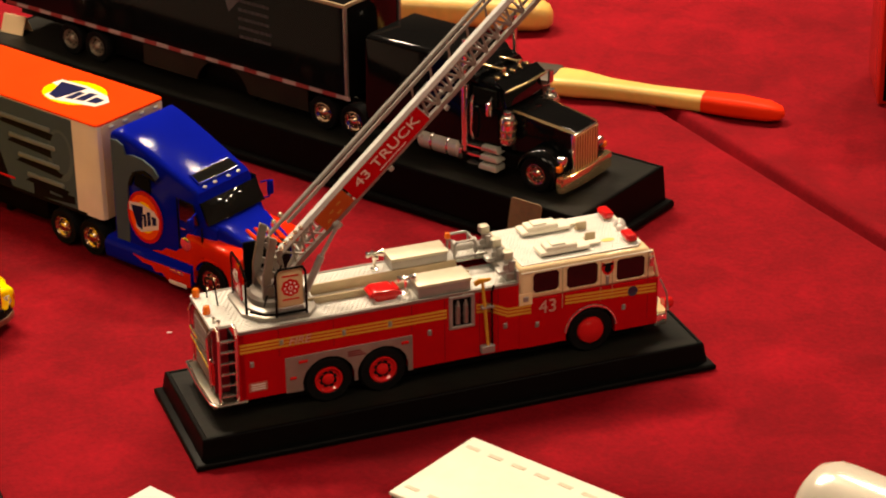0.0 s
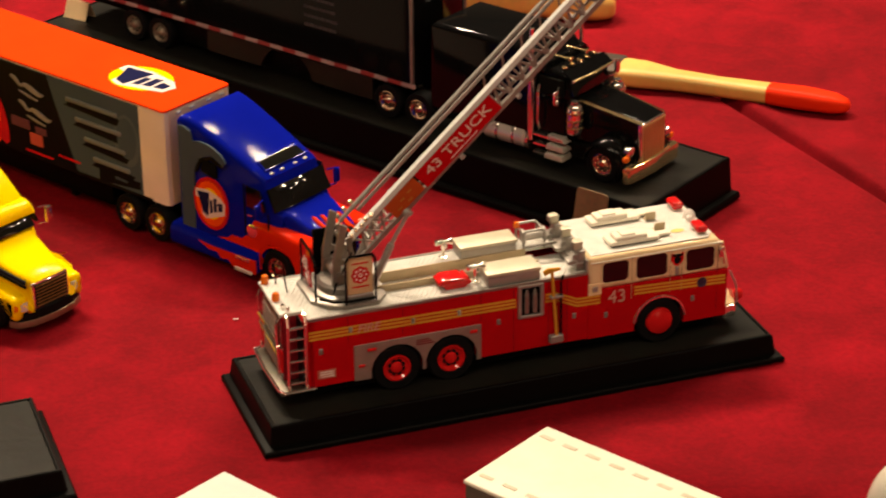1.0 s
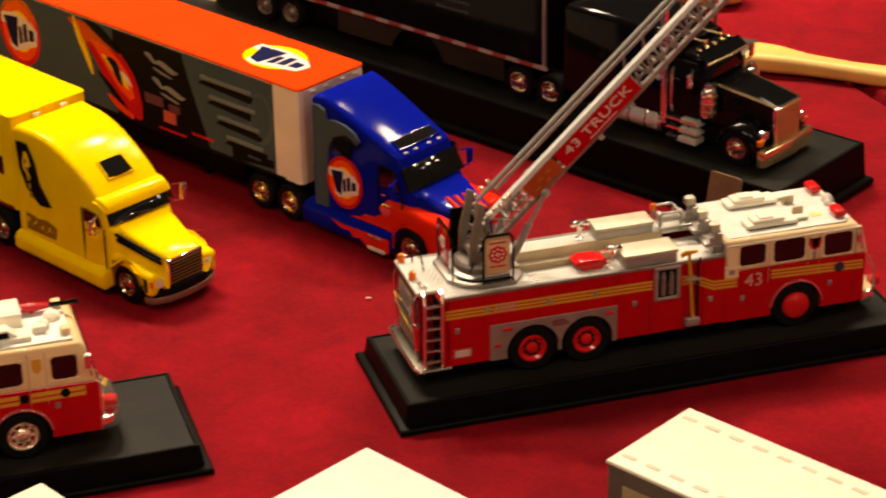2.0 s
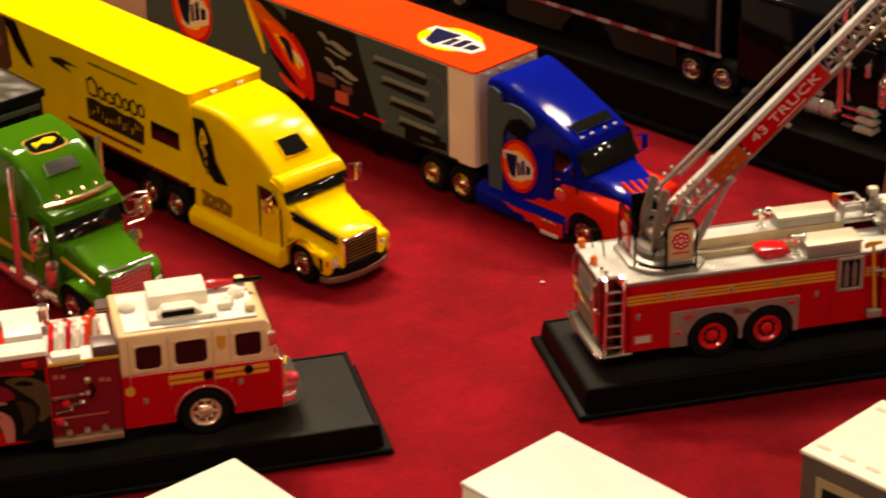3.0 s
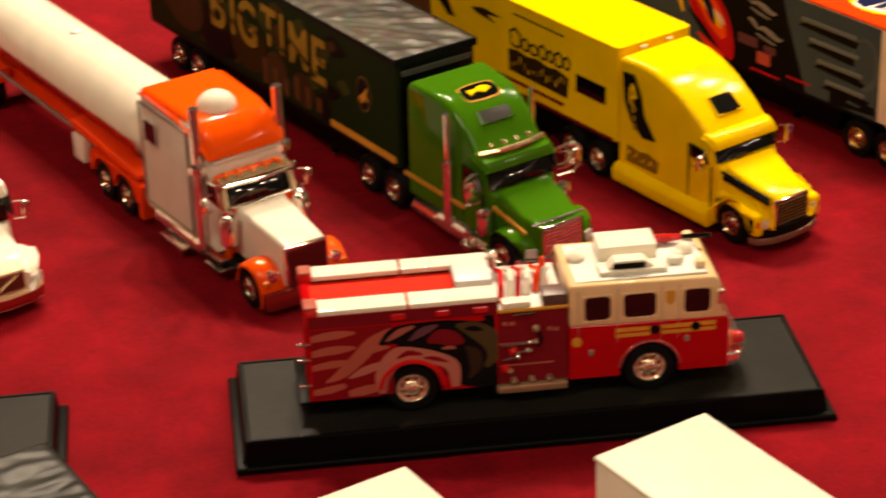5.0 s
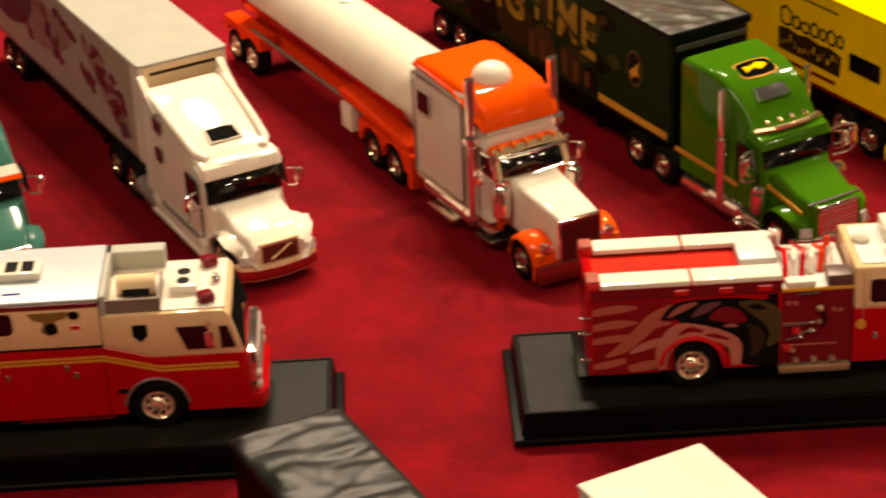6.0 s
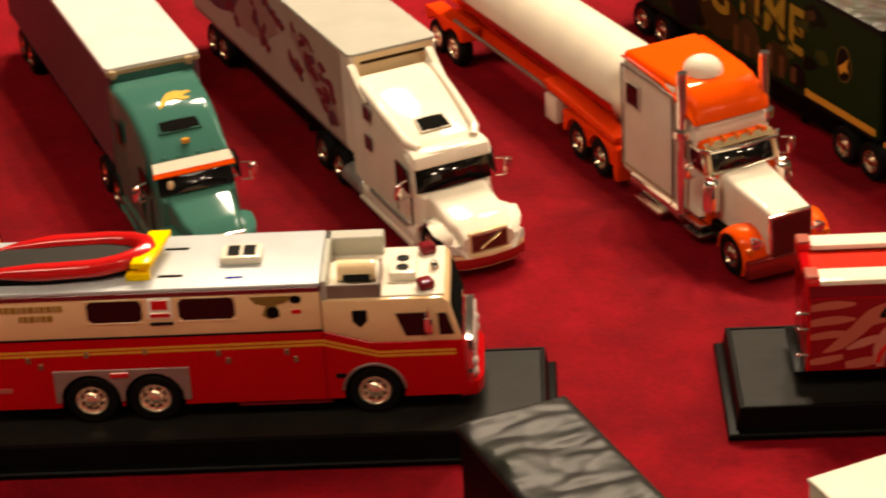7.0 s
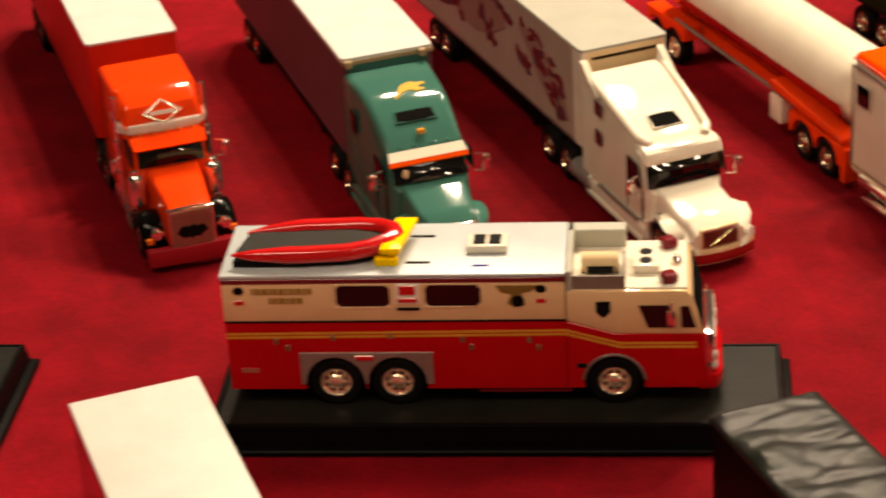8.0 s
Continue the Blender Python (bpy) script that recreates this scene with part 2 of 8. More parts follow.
def rim_mesh(r, w, style):
    h, bm = w / 2, fresh()
    if style == "dome":
        lathe(bm, [(r * 0.58, -h * 0.6), (r * 0.58, -h * 1.02), (r * 0.52, -h * 1.05), (r * 0.44, -h * 0.72), (r * 0.26, -h * 0.66), (r * 0.22, -h * 1.0), (r * 0.14, -h * 1.12), (r * 0.04, -h * 1.14)], (0, 0, 0))
        for i in range(8):
            a = 2 * math.pi * i / 8
            ball(bm, (r * 0.35 * math.cos(a), -h * 0.7, r * 0.35 * math.sin(a)), r * 0.045, r * 0.05, r * 0.045, 6)
    elif style == "ball":
        lathe(bm, [(r * 0.60, -h * 0.6), (r * 0.60, -h * 1.0), (r * 0.54, -h * 1.35), (r * 0.36, -h * 1.6), (r * 0.12, -h * 1.7)], (0, 0, 0))
    else:
        lathe(bm, [(r * 0.60, -h * 0.6), (r * 0.60, -h * 1.0), (r * 0.575, -h * 1.02), (r * 0.53, -h * 0.80), (r * 0.40, -h * 0.66), (r * 0.30, -h * 0.74), (r * 0.24, -h * 1.02), (r * 0.15, -h * 1.14), (r * 0.04, -h * 1.16)], (0, 0, 0))
        for i in range(8):
            a = 2 * math.pi * i / 8
            ball(bm, (r * 0.39 * math.cos(a), -h * 0.72, r * 0.39 * math.sin(a)), r * 0.055, r * 0.10, r * 0.055, 6)
    return bm


def wheel(parent, x, y, z, r, w, rim, style, side=-1):
    """A wheel with its rim; side -1: the hub looks to the right-hand flank."""
    tyre = new("wheel", mesh_of("tyre_%g_%g" % (r, w), tyre_mesh(r, w), RUBBER))
    hub = new("rim", mesh_of("rim_%g_%g_%s_%s" % (r, w, style, rim.name), rim_mesh(r, w, style), rim))
    tyre.parent, hub.parent = parent, tyre
    tyre.matrix_basis = Matrix.Translation(((x - ORG.x) * MM, (y - ORG.y) * MM, (z - ORG.z) * MM)) @ pose(0, 0, 0, 0, 0, 0 if side < 0 else 180)
    return tyre


def starts(name, label, category, group, frame_pose, ox, oy, oz):
    """A thing whose parts are written in the millimetres of frame_pose; its own origin lies at (ox, oy, oz) there."""
    global ORG
    ORG = Vector((ox, oy, oz))
    return thing(name, label, category, group, frame_pose @ Matrix.Translation((ox * MM, oy * MM, oz * MM)))


# ---- plinths ----
PL_A = pose(-0.0900, 0.7245, 0, 0, 0, 20.2)
PL_B = pose(-0.3490, 0.6247, 0, 0, 0, 20.6)
PL_C = pose(-0.5543, 0.5574, 0, 0, 0, 20.6) @ Matrix.Translation((-0.0472, -0.0180, 0))


def plinth(m, length, width, height, label, group="display plinths", foot=2.0, inset=4.0):
    """A display base: a flared foot, raked sides, a raised rim and a sunk top."""
    e = starts("display_plinth", label, "plinth", group, m, length / 2, width / 2, 0)
    bm = fresh()
    t = bmesh.new()
    rings = []
    for d, z in ((0, 0), (0, foot * 0.7), (0.6, foot), (inset - 1.2, foot + 0.4), (inset - 0.2, height - 0.6), (inset + 0.2, height), (inset + 1.2, height), (inset + 1.5, height - 0.7)):
        rings.append([t.verts.new(p) for p in ((d, d, z), (length - d, d, z), (length - d, width - d, z), (d, width - d, z))])
    for a, b in zip(rings, rings[1:]):
        for i in range(4):
            t.faces.new((a[i], a[(i + 1) % 4], b[(i + 1) % 4], b[i]))
    t.faces.new(rings[0][::-1])
    t.faces.new(rings[-1])
    bmesh.ops.recalc_face_normals(t, faces=t.faces[:])
    part("base", joined(bm, t), PLASTIC, e, sharp=20)
    d = inset + 1.6
    part("top_plate", box(fresh(), d, length - d, d, width - d, height - 1.2, height - 0.3, 0.1, 1), DECK, e, "dark grey satin top plate")
    return e


for m in (PL_A, PL_B):
    plinth(m, 208.5, 63, 10.3, "low black plastic display plinth under a fire truck model")
plinth(PL_C, 206, 63, 10.3, "low black plastic display plinth under a rescue truck model")
plinth(pose(-0.6835, 0.5600, 0, 0, 0, 20.6) @ Matrix.Translation((-0.2085, -0.063, 0)), 208.5, 63, 10.3, "empty low black plastic display plinth on the red cloth")


LAYERS = []


def smooth(keys):
    """Points along a soft curve through keys (x, z, half width)."""
    n, path = len(keys), []
    for k in range(n - 1):
        p0, p1, p2, p3 = (Vector(keys[min(max(k + d, 0), n - 1)]) for d in (-1, 0, 1, 2))
        for u in (0, 0.25, 0.5, 0.75):
            path.append(0.5 * (2 * p1 + (p2 - p0) * u + (2 * p0 - 5 * p1 + 4 * p2 - p3) * u * u + (3 * p1 - p0 - 3 * p2 + p3) * u ** 3))
    return path + [Vector(keys[-1])]


def streak(e, name, mt, keys, y, limits, label=""):
    """A printed stripe of keys (x, z, half width) on the right-hand flank at y, kept within limits x0, x1, z0, z1."""
    LAYERS.append(name)
    x0, x1, z0, z1 = limits
    path, up, dn = smooth(keys), [], []
    for k, p in enumerate(path):
        d = (path[min(k + 1, len(path) - 1)] - path[max(k - 1, 0)]).to_2d().normalized()
        w = max(p.z, 0.05)
        up.append((max(x0, min(x1, p.x - d.y * w)), max(z0, min(z1, p.y + d.x * w))))
        dn.append((max(x0, min(x1, p.x + d.y * w)), max(z0, min(z1, p.y - d.x * w))))
    return print_flank(e, name, mt, up + dn[::-1], y - 0.012 * (len(LAYERS) % 40), 0.1, label)


# ---- ladder fire truck ----
def stripes(e, name, pts, y, width, n=3, material=None):
    """n thin gold lines along a polyline (x, z) on the right-hand flank."""
    step = width / n
    for k in range(n):
        off = -width / 2 + step * (k + 0.5)
        bm = fresh()
        for (xa, za), (xb, zb) in zip(pts, pts[1:]):
            h = step * 0.31
            prism(bm, [(xa, za + off - h), (xb, zb + off - h), (xb, zb + off + h), (xa, za + off + h)], y - 0.12, y + 0.3)
        part(name, bm, material or GOLD, e)


def window(e, x0, x1, z0, z1, y, r=1.2, fr=None):
    w = part("window", prism(fresh(), [(x0 + r, z0), (x1 - r, z0), (x1, z0 + r), (x1, z1 - r), (x1 - r, z1), (x0 + r, z1), (x0, z1 - r), (x0, z0 + r)], y - 0.15, y + 0.5), GLASS, e, "dark tinted side window")
    bm = fresh()
    t = 0.5
    for a, b, c, d in ((x0 - t, x1 + t, z1, z1 + t), (x0 - t, x1 + t, z0 - t, z0), (x0 - t, x0, z0, z1), (x1, x1 + t, z0, z1)):
        box(bm, a, b, y - 0.3, y + 0.3, c, d, 0.1, 1)
    part("window_frame", bm, fr or CREAM, w)
    return w


def arch_trim(e, x, z, r, y, material, a0=5, a1=175, n=14, t=0.55):
    bm = fresh()
    p = [(x + r * math.cos(radians(a0 + (a1 - a0) * k / n)), y, z + r * math.sin(radians(a0 + (a1 - a0) * k / n))) for k in range(n + 1)]
    bent(bm, p, t, 6)
    return part("arch_trim", bm, material, e, "bright wheel arch trim")


def latch(e, x, z, y, mt=None):
    bm = box(fresh(), x - 0.8, x + 0.8, y - 0.2, y + 0.2, z - 1.2, z + 1.2, 0.15, 1)
    ball(bm, (x, y - 0.3, z + 0.55), 0.55, 0.35, 0.4, 8)
    ball(bm, (x, y - 0.3, z - 0.6), 0.55, 0.35, 0.4, 8)
    return part("door_latch", bm, mt or STEEL, e)


def maltese(e, x, z, r, m):
    """A plain round emblem: scalloped rim, pale ring and a small centre."""
    bm = fresh()
    rim = [(r * (1 + 0.06 * math.cos(8 * a)) * math.cos(a), r * (1 + 0.06 * math.cos(8 * a)) * math.sin(a)) for a in (2 * math.pi * k / 40 for k in range(40))]
    prism(bm, rim, -0.1, 0.12, axis="z")
    turned(bm, m)
    em = part("emblem", bm, LAMPRED, e, "round red emblem")
    bm = fresh()
    for k in range(8):
        t = prism(fresh(), [(-r * 0.10, r * 0.52), (r * 0.10, r * 0.52), (r * 0.13, r * 0.74), (-r * 0.13, r * 0.74)], 0.0, 0.2, axis="z")
        turned(t, pose(0, 0, 0, 0, 0, 45 * k))
        joined(bm, t)
    lathe(bm, [(r * 0.24, 0), (r * 0.24, 0.22), (r * 0.14, 0.22), (r * 0.14, 0)], (0, 0, 0), "z", 16)
    turned(bm, m)
    part("emblem_ring", bm, LETTER, em)
    return em


NEAR, FAR, MID = 14.5, 50.5, 33.5
FT_W = [(55.5, 19.2), (76.8, 19.2)]
ft = starts("ladder_fire_truck", "red and cream model ladder fire truck on a black plinth", "fire truck", "fire trucks", PL_A, 105, MID, 10)
part("chassis", box(fresh(), 24, 186, NEAR + 3.5, FAR - 3.5, 12.5, 36, 0.5, 1), PLASTIC, ft)
bm = prism(fresh(), arched(22, 131.5, 17.2, 44.6, FT_W, 10.6), NEAR, NEAR + 4, r=0.12, seg=1)
prism(bm, arched(22, 131.5, 17.2, 44.6, FT_W, 10.6), FAR - 4, FAR, r=0.12, seg=1)
box(bm, 22, 131.5, NEAR + 4, FAR - 4, 36, 41)
box(bm, 20.5, 24, NEAR, FAR, 17.2, 44.6, 0.3, 1)
part("body", bm, RED, ft)
for x in (37, 58, 88.5, 101.5, 115.5, 123):
    part("panel_joint", box(fresh(), x - 0.14, x + 0.14, NEAR - 0.06, NEAR + 0.3, 33 if x < 89 else 18, 44.4), MAROON, ft)
TAN = mat("tan_metal", (0.46, 0.36, 0.22), 0.4, 0.35, 0.1, 120, 0.05, 600)
# deck: two tread strips, a trough between them, steel edges
for y0, y1 in ((NEAR, 26.4), (40.0, FAR)):
    part("deck_strip", box(fresh(), 22, 131, y0 + 0.7, y1, 44.4, 45.2, 0.1, 1), GREYP, ft, "pale grey tread plate deck")
    bm = fresh()
    for k in range(int((131 - 23) / 1.9)):
        for j in range(int((y1 - y0 - 2) / 1.6)):
            x, y = 23.5 + 1.9 * k + (0.9 if j % 2 else 0), y0 + 1.8 + 1.6 * j
            box(bm, x - 0.55, x + 0.55, y - 0.16, y + 0.16, 45.15, 45.42)
    tagged(part("tread_ribs", bm, GREYP, ft), kind="stuff")
part("edge_rail", box(fresh(), 22, 131, NEAR - 0.2, NEAR + 0.9, 44.3, 45.6, 0.15, 1), STEEL, ft)
part("edge_rail", box(fresh(), 22, 131, FAR - 0.9, FAR + 0.2, 44.3, 45.6, 0.15, 1), STEEL, ft)
part("trough_side", box(fresh(), 52, 116, 26.4, 27.2, 41, 47.8, 0.1, 1), TAN, ft)
part("trough_side", box(fresh(), 52, 116, 39.6, 40.4, 41, 46.2, 0.1, 1), TAN, ft)
part("trough_floor", box(fresh(), 24, 131, 27.2, 39.8, 41.2, 42), GREYP, ft)
part("rear_deck", box(fresh(), 22, 56, NEAR + 1, FAR - 1, 44.3, 45.35, 0.1, 1), GREYP, ft)
bm = fresh()
for k in range(16):
    for j in range(20):
        x, y = 15 + 1.9 * k + (0.9 if j % 2 else 0), NEAR + 2 + 1.7 * j
        if x > 22 or y > NEAR + 8.5:
            box(bm, x - 0.5, x + 0.5, y - 0.15, y + 0.15, 45.3, 45.62)
tagged(part("tread_ribs", bm, GREYP, ft), kind="stuff")
# gold bands, lettering, latches and panels on the flank
stripes(ft, "gold_stripe", [(22.2, 38.4), (102.5, 37.6)], NEAR, 4.2)
stripes(ft, "gold_stripe", [(114.2, 37.5), (119, 37.3), (127, 33.4), (136.5, 33.2)], NEAR, 4.2)
stripes(ft, "gold_stripe", [(150.5, 34.2), (188.5, 32.6)], NEAR, 4.2)
PINKPRINT = paint("faded_pink_print", (0.58, 0.26, 0.20), 0.5, 0.0)
SLANT = Matrix(((1, 0.25, 0, 0), (0, 1, 0, 0), (0, 0, 1, 0), (0, 0, 0, 1)))
words("lettering", "FIRE", 4.6, PINKPRINT, ft, flank(45.0, NEAR - 0.25, 38.2) @ SLANT, 0.15)
words("lettering", "43", 7.6, PINKPRINT, ft, flank(143.3, NEAR - 0.35, 33.0), 0.15)
for x, z in ((38, 38.6), (62, 37.8), (80, 37.8), (26.5, 31.5), (95.5, 31), (126, 28), (139, 26), (175, 26.5)):
    latch(ft, x, z, NEAR)
bm = prism(fresh(), arched(39, 88.5, 17.0, 31.6, FT_W, 10.2), NEAR - 0.5, NEAR + 0.6, r=0.1, seg=1)
part("wheel_panel", bm, mat("dull_silver_plate", (0.30, 0.23, 0.20), 0.42, 0.4), ft, "dull silver panel round the rear wheels")
part("marker_lamp", box(fresh(), 44, 47.5, NEAR - 1, NEAR, 28.6, 29.8, 0.2, 1), LAMPRED, ft)
part("marker_lamp", box(fresh(), 84, 87, NEAR - 1, NEAR, 28.6, 29.8, 0.2, 1), LAMPRED, ft)
part("marker_lamp", box(fresh(), 40.5, 43, NEAR - 1, NEAR, 22.5, 23.6, 0.2, 1), LAMPRED, ft)
part("label_plate", box(fresh(), 25, 32, NEAR - 0.2, NEAR + 0.2, 20.2, 23.8, 0.05, 1), ROSE, ft)
for k in range(3):
    part("label_bar", box(fresh(), 25.8, 31.2, NEAR - 0.3, NEAR, 20.9 + k * 0.95, 21.3 + k * 0.95), LETTER, ft)
bars = fresh()
for k in range(3):
    box(bars, 63, 70 - k, NEAR - 0.65, NEAR - 0.4, 27.6 + k * 0.9, 28.0 + k * 0.9)
part("panel_print", bars, MAROON, ft)
wf = part("equipment_window", prism(fresh(), rect(104, 112.6, 31.5, 44.0), NEAR - 0.1, NEAR + 0.3), CHARCOAL, ft)
bm = fresh()
for a, b, c, d in ((103.2, 113.4, 43.4, 44.6), (103.2, 113.4, 30.8, 32), (103.2, 104.6, 31, 44), (112, 113.4, 31, 44)):
    box(bm, a, b, NEAR - 0.8, NEAR + 0.3, c, d, 0.2, 1)
part("window_frame", bm, SILVER, wf)
for x in (106.6, 109.8):
    bm = tube(fresh(), (x, NEAR - 0.5, 33), (x, NEAR - 0.5, 40.5), 0.95, seg=12)
    tube(bm, (x, NEAR - 0.5, 40.5), (x, NEAR - 0.5, 42.6), 0.9, 0.35, 10)
    box(bm, x - 1.1, x + 1.1, NEAR - 0.9, NEAR, 36.4, 37.2, 0.1, 1)
    part("air_cylinder", bm, STEEL, wf)
# axe and bar in a bracket
bm = tube(fresh(), (118.6, NEAR - 1.4, 20), (116.2, NEAR - 1.4, 49.5), 0.62)
prism(bm, [(112.6, 49.6), (114.6, 50.6), (119.6, 50.2), (119.4, 49.2), (115.4, 48.6), (113.2, 47.8)], NEAR - 1.9, NEAR - 0.9, r=0.2, seg=1)
part("long_axe", bm, GOLD, ft, "gold long-handled axe")
bm = bent(fresh(), [(120.2, NEAR - 1.2, 21), (120.0, NEAR - 1.2, 44), (120.8, NEAR - 1.2, 46.6)], 0.45)
part("pry_bar", bm, BLACKP, ft)
part("tool_bracket", box(fresh(), 115.6, 121, NEAR - 2.2, NEAR, 18.8, 22, 0.3, 1), SILVER, ft)
part("tool_bracket", box(fresh(), 115.8, 120.8, NEAR - 2.0, NEAR, 37.6, 38.6, 0.2, 1), SILVER, ft)
# wheels
for x, z in FT_W:
    wheel(ft, x, NEAR + 2.6, 19.2, 9.2, 5.4, LAMPRED, "dome")
    wheel(ft, x, FAR - 2.6, 19.2, 9.2, 5.4, LAMPRED, "dome", 1)
wheel(ft, 161.3, NEAR + 2.4, 19.2, 9.2, 5.0, LAMPRED, "ball")
wheel(ft, 161.3, FAR - 2.4, 19.2, 9.2, 5.0, LAMPRED, "ball", 1)
arch_trim(ft, 161.3, 19.2, 10.6, NEAR - 0.1, CHROME)
# rear: step, corner ladder, recessed shutter, rails, lamps
bm = prism(fresh(), [(11, NEAR - 0.6), (10.4, MID), (11, FAR + 0.6), (24, FAR + 0.4), (24, NEAR - 0.4)], 16.0, 17.4, axis="z", r=0.35)
part("rear_step", bm, mat("worn_steel_tread", (0.14, 0.12, 0.09), 0.35, 0.6, 0.3, 90, 0.3, 300), ft, "worn steel rear step plate")
part("step_edge", bent(fresh(), [(24, NEAR - 0.6, 17.2), (12.4, NEAR - 0.8, 17.2), (10.8, NEAR + 2, 17.2), (10.2, MID, 17.2), (10.8, FAR, 17.2), (13, FAR + 0.6, 17.2)], 0.7, 8), CHROME, ft)
part("rear_body", box(fresh(), 14.2, 22.4, NEAR + 7.5, FAR - 0.2, 17.6, 44.2, 0.4, 1), MAROON, ft, "dark red rear end of the body")
part("rear_recess", box(fresh(), 19.8, 22.2, NEAR + 1.2, NEAR + 7.5, 17.6, 44.2), PLASTIC, ft)
bm = fresh()
for x in (14.6, 21.2):
    bent(bm, [(x - 0.4, NEAR + 0.4, 17.5), (x, NEAR + 0.4, 43.5), (x, NEAR + 1.2, 46.8), (x, NEAR + 3.6, 47.2), (x, NEAR + 5.4, 45.3)], 0.62)
for k in range(6):
    z = 20 + 4.5 * k
    tube(bm, (14.4, NEAR + 0.4, z), (21.2, NEAR + 0.4, z), 0.5)
    box(bm, 14.6, 21.0, NEAR + 0.4, NEAR + 1.5, z - 0.15, z + 0.25)
part("rear_ladder", bm, CHROME, ft, "chrome corner ladder")
part("rear_shutter", box(fresh(), 13.6, 14.6, 27, FAR - 5, 20, 42, 0.2, 1), mat("bronze_shutter", (0.16, 0.09, 0.05), 0.35, 0.5), ft)
bm = fresh()
for k in range(10):
    box(bm, 13.2, 13.8, 27.6, FAR - 5.6, 21 + 2 * k, 22.3 + 2 * k, 0.15, 1)
part("shutter_slats", bm, STEEL, ft)
bm = bent(fresh(), [(13.2, FAR - 3, 34), (12.2, FAR - 4, 34.6), (12.2, 26, 34.6), (13.2, 25, 34)], 0.55)
bent(bm, [(13.4, 24.4, 19), (12.6, 24.4, 40), (14, 24.4, 43)], 0.5)
bent(bm, [(13.4, FAR - 1.2, 19), (12.6, FAR - 1.2, 40), (14, FAR - 1.2, 43)], 0.5)
tube(bm, (12.8, 24.6, 28), (12.8, FAR - 2, 30), 0.45)
part("grab_rail", bm, CHROME, ft)
for y0, y1 in ((FAR - 4.6, FAR - 1.4), (NEAR + 7.8, NEAR + 10.4)):
    tl = part("tail_lamp", box(fresh(), 13.3, 14.6, y0, y1, 21, 30, 0.3, 1), LAMPRED, ft)
    part("lamp_bezel", box(fresh(), 13.6, 14.5, y0 - 0.5, y1 + 0.5, 30.4, 31.4, 0.2, 1), CHROME, tl)
part("rear_coaming", box(fresh(), 13.4, 22.4, NEAR + 7.4, FAR, 44.2, 45.5, 0.25, 1), GREYP, ft)
for y in (NEAR + 19, FAR - 2.2):
    part("amber_beacon", lathe(fresh(), [(1.5, 45.2), (1.5, 47.6), (1.1, 48.6), (0.3, 49)], (15.4, y, 0), "z", 14), LAMPORANGE, ft, "amber beacon")
bm = fresh()
for x, y in ((16.0, NEAR + 11.5), (17, NEAR + 8.6)):
    ball(bm, (x, y, 46.8), 0.9, 0.9, 0.9, 10)
    tube(bm, (x, y, 45), (x, y, 46.5), 0.5)
part("deck_knob", bm, CHROME, ft)
bm = bent(fresh(), [(19, 46, 45.2), (18.6, 46, 53.5), (20.4, 41, 55), (21, 38, 45.4)], 0.35)
part("black_hoop", bm, BLACKP, ft)
# turntable, pedestals, signs
bm = prism(fresh(), [(26, 43), (26.6, 26), (31, 19.6), (37, 17.2), (50, 17.2), (54.5, 23), (54.5, 43), (50, 47), (33, 47.5)], 45.2, 47.0, axis="z", r=0.3)
part("turntable", bm, STEEL, ft)
part("turntable_rim", prism(fresh(), [(29, 41), (29.6, 28), (34, 22), (47, 22), (50, 26), (50, 41), (46, 44), (33, 44)], 47.0, 47.8, axis="z", r=0.2), SILVER, ft)
part("turntable_drum", lathe(fresh(), [(9.6, 47.6), (9.6, 50), (8.4, 51), (3, 51)], (41, 33.5, 0), "z", 28), STEEL, ft)
bm = fresh()
for y in (27.0, 40.0):
    # two raked arms, a foot and a knee plate leave the side open
    prism(bm, [(35, 47.6), (39, 47.6), (38.6, 58), (41.6, 74), (39.0, 75.5), (35.6, 60)], y - 0.7, y + 0.7, r=0.2, seg=1)
    prism(bm, [(45, 47.6), (48.6, 47.6), (44.2, 60), (42.6, 70), (40.8, 69)], y - 0.6, y + 0.6, r=0.2, seg=1)
    prism(bm, [(36.4, 60), (43.8, 57), (43.4, 59.4), (36.8, 62.6)], y - 0.6, y + 0.6, r=0.15, seg=1)
    lathe(bm, [(2.6, y - 1.2), (2.6, y + 1.2), (1.2, y + 1.5), (0.3, y + 1.5)], (38, 0, 54), "y", 16)
tube(bm, (38, 25, 54), (38, 42, 54), 1.8, seg=16)
tube(bm, (41, 27, 66), (41, 40, 66), 0.9, seg=10)
part("ladder_pedestal", bm, STEEL, ft, "open grey pedestal arms of the ladder")
bm = box(fresh(), 33.6, 43.6, 45.4, 46.4, 49, 65.6, 0.3, 1)
box(bm, 34, 43, 43.6, 45.6, 47.4, 50, 0.3, 1)
part("black_console", bm, PLASTIC, ft, "black console panel")
bm = fresh()
for k in range(4):
    bent(bm, [(35.4 + 1.1 * k, 26 + k, 48), (36.2 + 1.4 * k, 25.4 + k, 52 + k), (39 + 1.2 * k, 26, 56 + 2.6 * k)], 0.35, 6)
part("hydraulic_hose", bm, PLASTIC, ft)
SIGNFACE = paint("pale_sign_face", (0.62, 0.44, 0.24), 0.5, 0.05)
sg = part("console_sign", box(fresh(), 38.6, 48.4, 18.6, 19.6, 50.2, 65.2, 0.5), SIGNFACE, ft, "cream console panel with a red emblem")
part("console_foot", box(fresh(), 38.6, 48.6, 18.8, 21, 47, 50.0, 0.3, 1), SILVER, sg)
